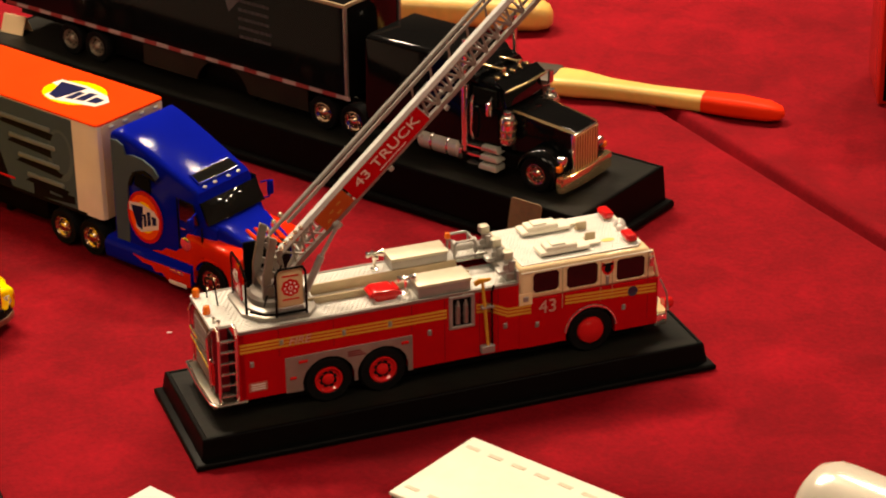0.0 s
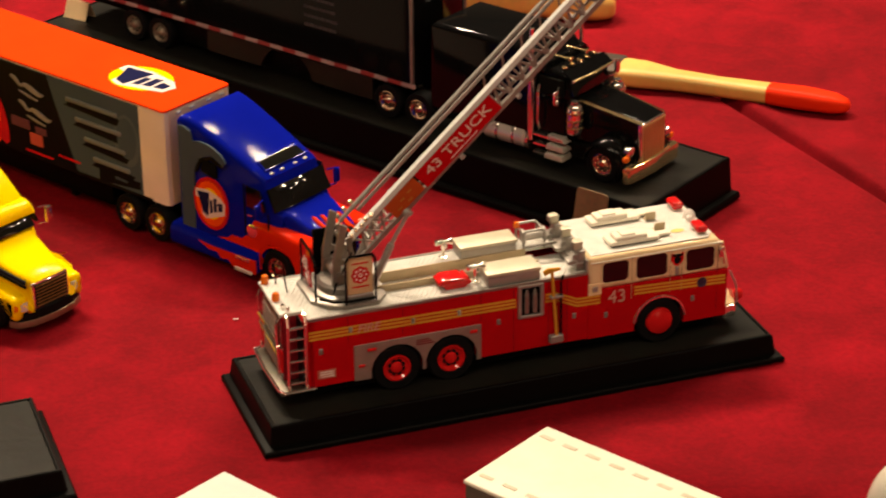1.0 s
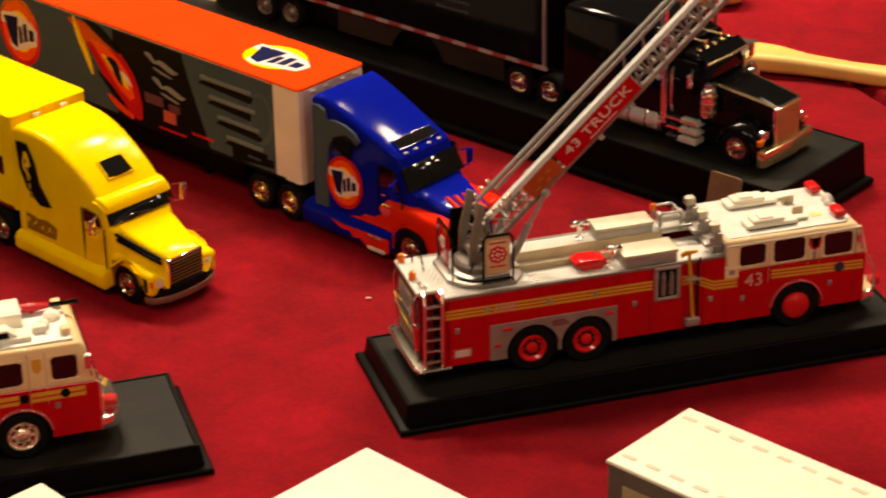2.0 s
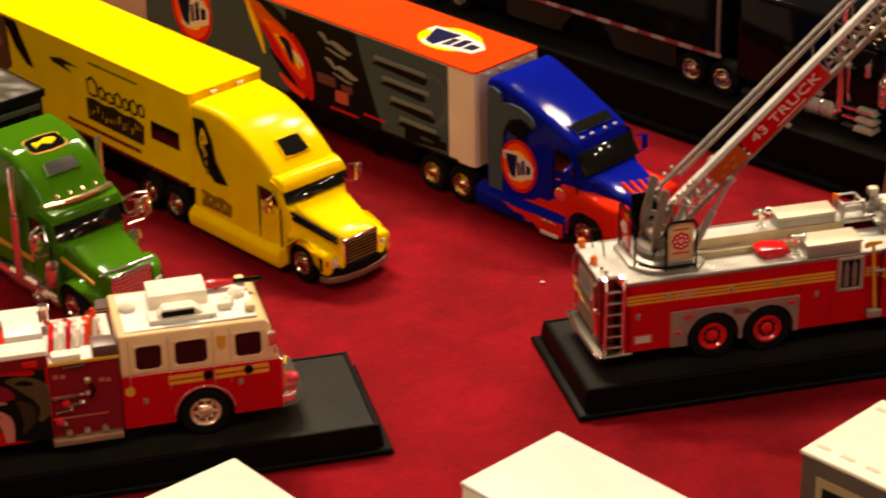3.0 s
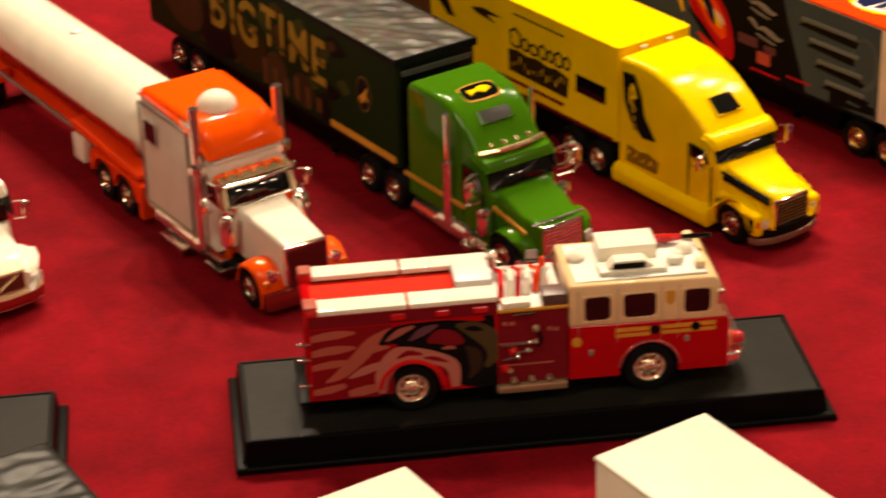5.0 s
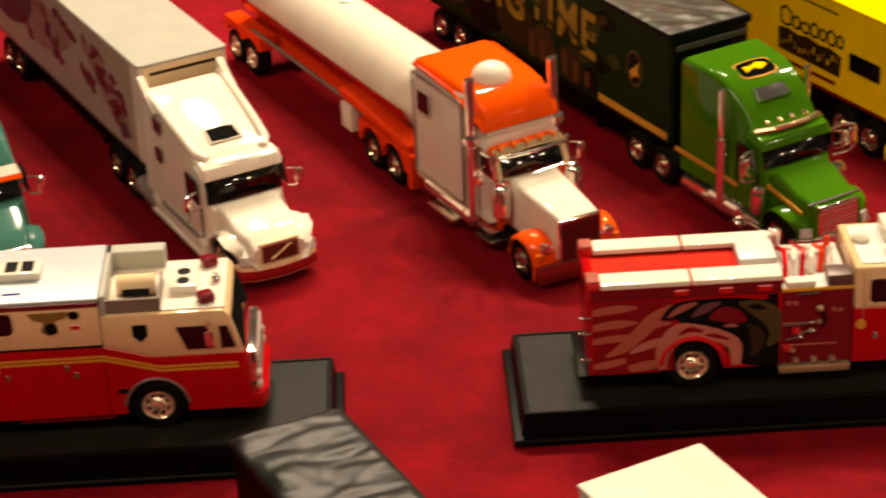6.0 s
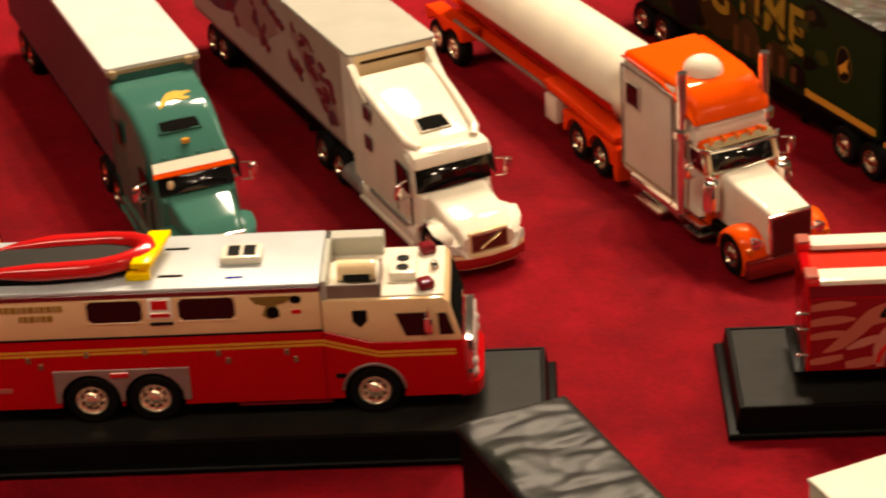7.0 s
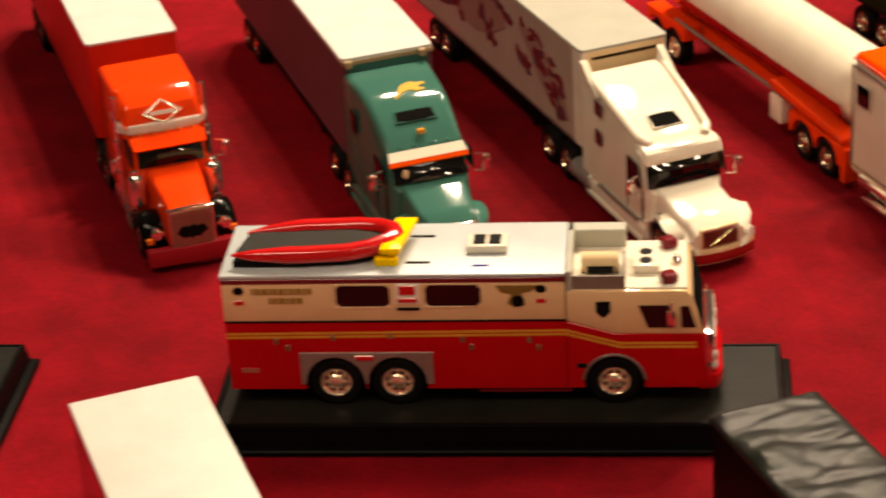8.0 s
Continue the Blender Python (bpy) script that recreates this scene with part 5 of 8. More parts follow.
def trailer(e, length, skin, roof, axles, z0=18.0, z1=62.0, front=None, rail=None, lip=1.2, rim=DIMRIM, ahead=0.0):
    """The trailer of a lorry: body, roof sheet, sill, legs and rear wheels."""
    f = ahead  # how far the front wall stands ahead of the thing's origin
    pts = [(-length, -19.8), (f - 2.2, -19.8), (f - 0.6, -19.1), (f, -17.6), (f, 17.6), (f - 0.6, 19.1), (f - 2.2, 19.8), (-length, 19.8)]
    tr = part("trailer_body", prism(fresh(), pts, z0, z1 - lip, axis="z"), skin, e, sharp=25)
    part("trailer_roof", prism(fresh(), [(x + (0.2 if x > -5 else -0.2), y * 1.008) for x, y in pts], z1 - lip, z1, axis="z", r=0.25, seg=1), roof, tr)
    if front is not None:
        part("front_panel", box(fresh(), f - 0.3, f + 0.25, -17.4, 17.4, z0 + 0.4, z1 - lip - 0.2), front, tr)
    part("sill", box(fresh(), -length + 1, -3, -20.0, -19.0, z0 - 0.6, z0 + 1.0, 0.15, 1), rail or STEEL, tr)
    # black block made broad and low to stand in for shade below the trailer
    part("underframe", box(fresh(), -length + 44, -34, -15, 15, 4.5, z0, 1.0, 2), PLASTIC, tr)
    part("axle_frame", box(fresh(), -length + 2, -30, -9, 9, 9, z0, 0.4, 1), PLASTIC, tr)
    for y in (-15, 11):
        part("support_leg", box(fresh(), -62, -59, y, y + 4, 2, z0, 0.3, 1), PLASTIC, tr)
    for x in axles:
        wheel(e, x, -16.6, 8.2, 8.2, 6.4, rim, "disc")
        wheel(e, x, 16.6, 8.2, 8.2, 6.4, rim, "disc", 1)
    return tr


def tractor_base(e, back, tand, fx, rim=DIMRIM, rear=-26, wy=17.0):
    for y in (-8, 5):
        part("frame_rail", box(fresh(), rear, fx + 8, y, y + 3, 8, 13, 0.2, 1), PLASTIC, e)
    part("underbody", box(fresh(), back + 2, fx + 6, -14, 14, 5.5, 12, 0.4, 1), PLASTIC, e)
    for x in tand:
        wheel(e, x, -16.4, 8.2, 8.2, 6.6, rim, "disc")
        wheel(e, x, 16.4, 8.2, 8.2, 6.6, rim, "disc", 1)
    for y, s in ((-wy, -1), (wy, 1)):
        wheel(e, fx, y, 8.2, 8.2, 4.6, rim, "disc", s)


def mirror(e, x, z, side, mt=CHROME, h=8.0, reach=3.6):
    y = side * 19.4
    o = y + side * reach
    bm = bent(fresh(), [(x - 1.5, y, z + h), (x, o, z + h), (x, o, z), (x - 1.5, y, z)], 0.32, 6)
    box(bm, x - 0.9, x + 0.5, min(o - side * 0.6, o + side * 2.4), max(o - side * 0.6, o + side * 2.4), z + 0.6, z + h - 0.4, 0.45)
    return part("mirror", bm, mt, e)


def grille(e, x, hw, z0, z1, mt, bars, surround=CHROME, n=7, vertical=False, tilt=0.0):
    bm = fresh()
    box(bm, x - 2.0, x + 0.1, -hw - 0.8, hw + 0.8, z0 - 0.8, z1 + 0.8, 0.6)
    g = part("grille", bm, surround, e)
    part("grille_mesh", box(fresh(), x - 0.4, x + 0.4, -hw, hw, z0, z1, 0.2, 1), mt, g)
    for k in range(n):
        bm = fresh()
        if vertical:
            y = -hw + (k + 0.5) * 2 * hw / n
            box(bm, x + 0.2, x + 0.75, y - 0.28, y + 0.28, z0 + 0.4, z1 - 0.4, 0.1, 1)
        else:
            z = z0 + (k + 0.5) * (z1 - z0) / n
            box(bm, x + 0.2, x + 0.75, -hw + 0.4, hw - 0.4, z - 0.28, z + 0.28, 0.1, 1)
        part("grille_bar", bm, bars, g)
    return g


def aero(e, c):
    """A rounded long-haul tractor with a high sleeper. c: its sizes and paints."""
    back, nose, fx, top, body = c["back"], c["nose"], c["fx"], c["top"], c["body"]
    low = c.get("low", body)
    (bx_, bz), (wt, zt), (wb, zb), (hx_, hz) = c["brow"], c["wst"], c["wsb"], c["hoodf"]
    W, oy = 19.0, c.get("oy", 0.0)
    crest, pw = c.get("crest", back + 14), c.get("pw", 2.4)

    def slope(u):
        return top + (bz - top) * (u ** pw)

    secs = [(back, W, W - 0.6, 10, top - 1.0, 2.0), (back + 1.2, W + 0.2, W - 0.4, 9.6, top, 2.4), (crest, W + 0.2, W - 1.2, 9.6, top, 3.0)]
    for k in range(1, 8):
        u = k / 8
        secs.append((crest + (bx_ - crest) * u, W + 0.2, W - 1.2 - 1.6 * u, 9.6, slope(u), c.get("rad", 3.4)))
    secs += [(bx_, W, W - 2.8, 9.6, bz, 2.6), (bx_ + 1.6, W - 0.3, W - 3.2, 9.8, bz - 1.6, 2.0), (max(wt - 0.6, bx_ + 2.0), W - 0.5, W - 3.4, 9.8, zt + 0.3, 1.4), (wb - 0.2, W - 1.6, W - 3.4, 10, zb + 0.2, 1.4), (wb + 2.4, W - 2.8, W - 4.6, 10, zb - 1.6, 1.4)]
    cab = part("cab", loft(fresh(), secs, 5), body, e, sharp=28)
    d = Vector((zt - zb, 0, wb - wt)).normalized() * 0.35
    ww = W - 3.5 + c.get("wsw", 0.0)
    part("windscreen", bowed(fresh(), (wb + d.x, -ww, zb + 0.3 + d.z), (wb + d.x, ww, zb + 0.3 + d.z), (wt + d.x, ww - 0.7, zt + d.z), (wt + d.x, 0.7 - ww, zt + d.z), 1.1), GLASS, cab, "dark windscreen", sharp=50)
    if "lip" in c:  # a brow that overhangs the windscreen
        lm = c["lip"]
        part("brow", loft(fresh(), [(bx_ - 2.4, W - 1.6, W - 2.6, bz - 2.6, bz + 0.5, 1.2), (bx_ + 1.0, W - 1.4, W - 2.4, bz - 3.0, bz + 0.3, 1.3), (wt + 1.6, W - 1.8, W - 2.8, zt + 0.6, bz - 1.2, 1.0), (wt + 3.0, W - 2.6, W - 3.4, zt + 0.5, zt + 1.7, 0.5)], 5), lm, cab, sharp=40)
    part("wiper", bent(fresh(), [(wb + 1.2, -6, zb + 0.6), (wb + 0.4, 3, zb + 1.2)], 0.22, 6), PLASTIC, cab)
    for s in (-1, 1):
        y = s * (W - 0.3)
        part("side_window", prism(fresh(), [(wt - 9, zb + 0.6), (wt + 1.5, zb + 0.6), (wt - 1.4, zt + 0.2), (wt - 9, zt + 0.8)], *sorted((y + s * 0.45, y - s * 0.3))), GLASS, cab)
        part("door_handle", box(fresh(), wt - 8.4, wt - 6, *sorted((y + s * 0.9, y)), zb - 3.4, zb - 2.6, 0.2, 1), CHROME, cab)
    for x in (wt - 10.4, wt + 3.0):
        part("door_joint", box(fresh(), x, x + 0.3, -W - 0.25, -W + 0.5, 12, zb if x > wt else zt + 1), CHARCOAL, cab)
    hs, bw = c.get("hside", 11.6), c.get("bw", 1.0)
    part("hood", loft(fresh(), [(wb - 0.6, 14.8, 13.6, 10, zb + 0.2, 2.0), (wb + 6, 14.4, 13.0, 10, zb - 0.2 * (zb - hz), 2.4), (hx_ - 5, hs + 1.4, hs + 0.2, 9.5, hz + 1.2, 2.4), (hx_, hs, hs - 1.2, 9, hz, 2.2), (nose - 1.2, hs - 0.8, hs - 2.0, 8.6, hz - c.get("hdrop", 3.4), 1.6)], 5), c.get("hood", body), e, sharp=28)
    for s in (-1, 1):
        if "blk" in c:  # a full fender from the door to the head lamp
            x0, z1, fall = c["blk"]
            part("fender", prism(fresh(), arched(x0, nose - 2.2, 6.4, z1, [(fx, 8.2)], 9.4, slope=-fall), *sorted((s * 19.4 * bw, s * 10.6)), r=2.0, seg=3), low, e, sharp=40)
        bm = bmesh.new()
        fz = c.get("fz", 18.5)
        ring = []
        for k in range(15):  # a swept wheel arch, fuller at the top and rounded towards the lamp
            a = radians(200 - 14 * k)
            ox, oz = fx + 10.8 * math.cos(a), max(6.0, 8.2 + (fz - 8.2) * math.sin(a) if math.sin(a) > 0 else 6.0)
            ix, iz = fx + 9.4 * math.cos(a), 8.2 + 9.4 * math.sin(a)
            front = max(0.0, math.cos(a))
            if math.cos(a) > 0:
                ox = fx + (nose - 1.6 - fx) * math.cos(a)
                oz = max(9.0, 8.2 + (fz - 8.2) * math.sin(a)) if math.sin(a) > 0 else 9.0
            yo = 19.6 * bw - 5.0 * front ** 3
            ring.append([bm.verts.new(p) for p in ((ix, s * 19.4 * bw - s * 4.0 * front ** 3, max(iz, 5.5)), (ix * 0.35 + ox * 0.65, s * yo, max(5.5, iz * 0.35 + oz * 0.65)), (ox, s * (yo - 2.6), oz + 0.6), (ox, s * 12, oz + 1.2), (ox - 0.5, s * 9, oz + 0.4))])
        for a, b in zip(ring, ring[1:]):
            for i in range(4):
                bm.faces.new((a[i], b[i], b[i + 1], a[i + 1]))
        bmesh.ops.recalc_face_normals(bm, faces=bm.faces[:])
        bmesh.ops.solidify(bm, geom=bm.faces[:], thickness=0.8)
        part("wheel_arch" if "blk" in c else "fender", bm, low, e, sharp=70)
        part("head_lamp", slab(fresh(), (nose - 3.6, s * 16.0, 10.4), (nose - 1.3, s * 12.0, 10.4), (nose - 1.9, s * 11.8, 13.8), (nose - 4.0, s * 15.6, 13.8), 0.6), c.get("lamp", LAMPCLEAR), e)
        skz, sw = c.get("skz", 12.0), c.get("skw", 19.8)
        part("side_skirt", prism(fresh(), [(s * 14, 4.0), (s * (sw - 0.6), 3.6), (s * sw, 5.4), (s * sw, skz - 2.6), (s * (sw - 1.4), skz - 0.8), (s * (W + 0.1), skz), (s * 14, skz)], back + 1 - c.get("skb", 0), fx - 9.6, axis="x", r=0.6, seg=2), c.get("skirt", low), e)
        if c.get("ledge", True):
            part("step", box(fresh(), back + 6, fx - 10.5, *sorted((s * 20.6, s * 18)), 3.0, 5.4, 0.7), c.get("skirt", low), e)
        mirror(e, wt + 2.4, zb - 1.0, s, c.get("mirror", CHROME), 7.4)
    part("bumper", prism(fresh(), [(x, y * bw) for x, y in ((nose - 7, -19.2), (nose - 3, -17.6), (nose - 0.2, -11), (nose + 0.9, 0), (nose - 0.2, 11), (nose - 3, 17.6), (nose - 7, 19.2), (nose - 8, 17), (nose - 8, -17))], 3.2, 9.6, axis="z", r=0.7), c.get("bump", low), e)
    if "bump2" in c:
        part("bumper_band", prism(fresh(), [(x, y * bw) for x, y in ((nose - 6.8, -19.5), (nose - 2.8, -17.9), (nose + 0.1, -11.2), (nose + 1.2, 0), (nose + 0.1, 11.2), (nose - 2.8, 17.9), (nose - 6.8, 19.5), (nose - 8, 17), (nose - 8, -17))], *c.get("band", (3.0, 5.2)), axis="z", r=0.4), c["bump2"], e)
    grille(e, nose - 0.7, c.get("gw", 7.6), 10.4, c.get("gz", hz - 2.6), c.get("gmesh", STEEL), c.get("gbars", CHROME), c.get("gsur", CHROME))
    if c.get("vent", True):  # roof window on the slope above the windscreen
        u0, u1 = c.get("vu", (0.62, 0.82))
        vw = c.get("vw", 6.0)
        q = [(crest + (bx_ - crest) * u, slope(u)) for u in (u1, u0)]
        n = Vector((q[1][1] - q[0][1], 0, q[0][0] - q[1][0])).normalized() * 0.25
        (xa, za), (xb, zb_) = [(x + n.x, z + n.z) for x, z in q]
        ro = part("roof_window", bowed(fresh(), (xa, -vw, za), (xa, vw, za), (xb, vw - 0.6, zb_), (xb, -vw + 0.6, zb_), 0.5, 0.4, 8, 4), c.get("vglass", ROOFGLASS), cab, "dark roof window")
        bm = bent(fresh(), [(xa, -vw, za + 0.3), (xa, vw, za + 0.3), (xb, vw - 0.6, zb_ + 0.3), (xb, -vw + 0.6, zb_ + 0.3), (xa, -vw, za + 0.3)], 0.4, 6)
        part("window_trim", bm, body, ro)
    for name, mt, shape, lift, label in c.get("badges", ()):  # flat badges that lie on the slope: (share of the slope, y)
        bm = bmesh.new()
        up = [bm.verts.new((crest + (bx_ - crest) * u, y, slope(max(u, 0.0)) + lift)) for u, y in shape]
        dn = [bm.verts.new(v.co - Vector((0, 0, 1.2))) for v in up]
        bm.faces.new(up)
        for i in range(len(up)):
            bm.faces.new((up[i], dn[i], dn[(i + 1) % len(up)], up[(i + 1) % len(up)]))
        bmesh.ops.recalc_face_normals(bm, faces=bm.faces[:])
        part(name, bm, mt, cab, label)
    for y in (-10, -4, 4, 10):
        part("marker_lamp", ball(fresh(), (bx_ + 0.4, y, bz - 0.4), 0.8, 1.1, 0.6, 8), c.get("marker", LAMPORANGE), cab)
    return cab


def stack(e, x, y, z0, z1, r=1.7, guard=True):
    bm = tube(fresh(), (x, y, z0), (x, y, z1), r * 0.8, seg=14)
    if guard:
        tube(bm, (x, y, z0 + 3), (x, y, z0 + (z1 - z0) * 0.55), r * 1.25, seg=14)
    tube(bm, (x, y, z0 + (z1 - z0) * 0.55), (x, y, z0 + (z1 - z0) * 0.6), r * 1.45, seg=14)
    return part("exhaust_pipe", bm, CHROME, e, "upright chrome exhaust pipe")


def classic(e, c):
    """A square long-nosed tractor with round fenders, air cleaners and a deep bumper."""
    back, nose, fx, top, body = c["back"], c["nose"], c["fx"], c["top"], c["body"]
    hood, fend = c.get("hood", body), c.get("fend", body)
    wb = nose - c.get("wsb", 33)  # foot of the windscreen
    wt, zt, zb = wb - 3.6, c.get("zt", 41.0), c.get("zb", 31.5)
    W = 17.4
    cb = wt - c.get("cabl", 14)  # back of the cab, front of the sleeper
    cab = part("cab", loft(fresh(), [(cb, W - 1, W - 2, 10, zt + 2.6, 2.0), (wt - 2.4, W - 1, W - 2.4, 10, zt + 2.4, 2.2), (wt + 0.6, W - 1.2, W - 2.8, 10, zt + 1.2, 1.8), (wb, W - 1.4, W - 2.6, 10, zb, 1.4)], 4), c.get("cab", body), e, sharp=28)
    part("windscreen", bowed(fresh(), (wb + 0.2, -W + 3.6, zb + 0.8), (wb + 0.2, W - 3.6, zb + 0.8), (wt + 1.0, W - 4, zt + 0.2), (wt + 1.0, -W + 4, zt + 0.2), 0.9), GLASS, cab, "dark windscreen", sharp=50)
    part("screen_pillar", slab(fresh(), (wb + 0.5, -0.35, zb + 0.8), (wb + 0.5, 0.35, zb + 0.8), (wt + 1.3, 0.35, zt + 0.2), (wt + 1.3, -0.35, zt + 0.2), 0.5), c.get("trim", CHROME), cab)
    vl = c.get("vlen", 5)
    part("sun_visor", slab(fresh(), (wt + vl, -W + 2.4, zt + 2.4 - 0.6 * vl), (wt + vl, W - 2.4, zt + 2.4 - 0.6 * vl), (wt - 0.6, W - 2, zt + 2.8), (wt - 0.6, -W + 2, zt + 2.8), 0.35), c.get("visor", CHROME), cab)
    for s in (-1, 1):
        y = s * (W - 1.4)
        part("side_window", box(fresh(), cb + 2, wt + 1, *sorted((y + s * 0.9, y - s * 0.4)), zb + 0.5, zt - 0.4, 0.4, 1), c.get("sglass", GLASS), cab)
        part("door_panel", box(fresh(), cb + 1, wt + 2, *sorted((y + s * 0.7, y)), 12, zb - 0.6, 0.3, 1), c.get("door", body), cab)
    # sleeper
    secs = [(back, 18.6, 17.6, 10, top - 1, 2.4), (back + 1.6, 19, 18, 9.6, top, 2.8), (cb - 9, 19, 17.8, 9.6, top, 3.2)]
    if c.get("sloped", True):
        dip = c.get("dip", 0.0)
        secs += [(cb - 3, 18.8 - dip * 0.5, 17.2 - dip * 0.5, 9.6, top - 2.0 - dip, 3.6), (cb + 2, 18 - dip * 0.5, 16.2 - dip * 0.5, zt, top - 6.5 - dip, 3.2), (cb + 5, 17, 15.4, zt + 0.4, zt + 5.0, 1.6)]
    else:
        secs += [(cb, 18.6, 17.4, 9.6, top - 0.8, 2.6), (cb + 0.8, 18.4, 17.2, 9.8, top - 1.6, 2.4)]
    sl = part("sleeper", loft(fresh(), secs, 5), c.get("sleep", body), e, sharp=28)
    # hood and grille
    hw = c.get("hw", 9.6)
    part("hood", loft(fresh(), [(wb - 1, hw + 2.6, hw + 1.4, 11, zb + 0.2, 2.0), (nose - 8, hw + 0.6, hw - 0.4, 10, zb - 3.6, 2.0), (nose - 2.4, hw, hw - 0.8, 9.4, zb - 4.8, 1.6)], 4), hood, e, sharp=28)
    grille(e, nose - 1.6, hw - 1.0, 8.6, zb - 6.0, c.get("gmesh", STEEL), c.get("gbars", CHROME), c.get("gsur", CHROME), 9, True)
    for s in (-1, 1):
        ang = [(-35 + 12.5 * k) for k in range(18)]
        bm = bmesh.new()
        rows_ = []
        for a in ang:
            r = 10.2
            px, pz = fx + r * math.cos(radians(a)), 8.2 + r * math.sin(radians(a))
            px2, pz2 = fx + (r - 1) * math.cos(radians(a)), 8.2 + (r - 1) * math.sin(radians(a))
            rows_.append([bm.verts.new(p) for p in ((px2, s * 19.8, pz2 - 0.6), (px, s * 19.0, pz), (px + 0.3, s * 15, pz + 1.0), (px + 0.2, s * 11, pz + 0.6), (px, s * 8.5, pz))])
        for a, b in zip(rows_, rows_[1:]):
            for i in range(4):
                bm.faces.new((a[i], b[i], b[i + 1], a[i + 1]))
        bmesh.ops.recalc_face_normals(bm, faces=bm.faces[:])
        bmesh.ops.solidify(bm, geom=bm.faces[:], thickness=0.7)
        part("fender", bm, fend, e, sharp=60)
        lamp = part("head_lamp", box(lathe(fresh(), [(2.0, -2.4), (2.3, -0.4), (2.3, 0.4), (1.6, 0.8), (0.2, 0.9)], (nose - 3.6, s * 14.2, 15.4), "x", 16), nose - 5, nose - 4, *sorted((s * 11, s * 14)), 14.8, 16, 0.2, 1), CHROME, e)
        part("amber_lamp", box(fresh(), nose - 5, nose - 3, *sorted((s * 15.6, s * 18.4)), 11.6, 14, 0.4), LAMPORANGE, e)
        bm = lathe(fresh(), [(2.6, 17.5), (3.4, 18.5), (3.4, 29), (2.8, 30.6), (1.8, 31.4), (1.8, 32.6), (0.4, 33)], (wb + 3.2, s * 16.2, 0), "z", 18)
        part("air_cleaner", bm, CHROME, e)
        part("fuel_tank", lathe(fresh(), [(4.6, cb - 20), (5.2, cb - 19.2), (5.2, cb - 3), (4.6, cb - 2.2)], (0, s * 14.6, 8.6), "x", 20), CHROME, e)
        bm = fresh()
        for k in range(3):
            box(bm, cb + 1, wt + 3, *sorted((s * 19.4, s * 12)), 4.4 + 4.2 * k, 5.6 + 4.2 * k, 0.2, 1)
        part("step_box", bm, CHROME, e)
        stack(e, cb - 0.6, s * 18.6, 10, c.get("stz", top + 6), c.get("str", 1.7), c.get("guard", True))
        mirror(e, wt + 2, zb - 0.5, s, CHROME, 7.0, 3.0)
    part("bumper", prism(fresh(), [(nose - 4, -19.4), (nose - 0.6, -18.6), (nose + 0.6, 0), (nose - 0.6, 18.6), (nose - 4, 19.4), (nose - 4.6, 18), (nose - 4.6, -18)], 2.4, 9.6, axis="z", r=0.5), c.get("bump", CHROME), e)
    for y in (-11, -5.5, 0, 5.5, 11):
        part("marker_lamp", lathe(fresh(), [(0.8, 0), (0.8, 1.6), (0.5, 2.2), (0.1, 2.3)], (wt - 3.4, y, zt + 3.2), "x", 10), c.get("marker", LAMPORANGE), cab)
    return cab, sl, cb


def roof_mark(e, name, mt, pts, z, label=""):
    return part(name, prism(fresh(), pts, z - 0.2, z + 0.12, axis="z"), mt, e, label)


# a badge of plain slanted blocks, in shares of its half width and half height: one tall wedge, three low ones
LOGO_PLATE = [(-1.0, 0.62), (-0.2, 0.72), (0.72, 0.50), (1.02, 0.16), (0.94, -0.40), (-0.30, -0.86), (-0.62, -0.70), (-0.66, 0.10), (-1.04, 0.20)]
LOGO_BLOCKS = ([(-0.94, 0.50), (-0.04, 0.60), (-0.20, -0.74), (-0.58, -0.60)],
               [(-0.06, 0.20), (0.14, 0.24), (0.16, -0.44), (-0.06, -0.54)],
               [(0.22, 0.36), (0.46, 0.42), (0.48, -0.32), (0.22, -0.42)],
               [(0.56, 0.22), (0.88, 0.20), (0.88, -0.22), (0.56, -0.30)])


def bullseye(e, cx, cz, rx, rz, y, t=0.2):
    """A plain round badge: red ring, orange and yellow discs, dark blue blocks on a pale plate."""
    b = print_flank(e, "round_logo", LAMPRED, oval(cx, cz, rx, rz), y, t, "round red, orange and yellow badge with blue blocks")
    print_flank(b, "logo_disc", ORANGE, oval(cx, cz, rx * 0.86, rz * 0.86), y, t + 0.06)
    print_flank(b, "logo_disc", YELLOW, oval(cx, cz, rx * 0.60, rz * 0.60), y, t + 0.12)
    print_flank(b, "logo_plate", LETTER, [(cx + 0.84 * rx * u, cz + 0.72 * rz * v) for u, v in LOGO_PLATE], y, t + 0.16)
    for blk in LOGO_BLOCKS:
        print_flank(b, "logo_block", NAVY, [(cx + 0.80 * rx * u, cz + 0.70 * rz * v) for u, v in blk], y, t + 0.2)
    return b


def lines(e, name, mt, x0, x1, z, y, h, n, gap, seed=1):
    """Short bars for writing too small to read."""
    rnd = random.Random(seed)
    for k in range(n):
        bm = fresh()
        x = x0
        while x < x1 - 1:
            w = rnd.uniform(1.0, 3.0)
            prism(bm, rect(x, min(x + w, x1), z - k * gap, z - k * gap + h), y - 0.2, y + 0.3)
            x += w + 0.6
        tagged(part(name, bm, mt, e), kind="stuff")


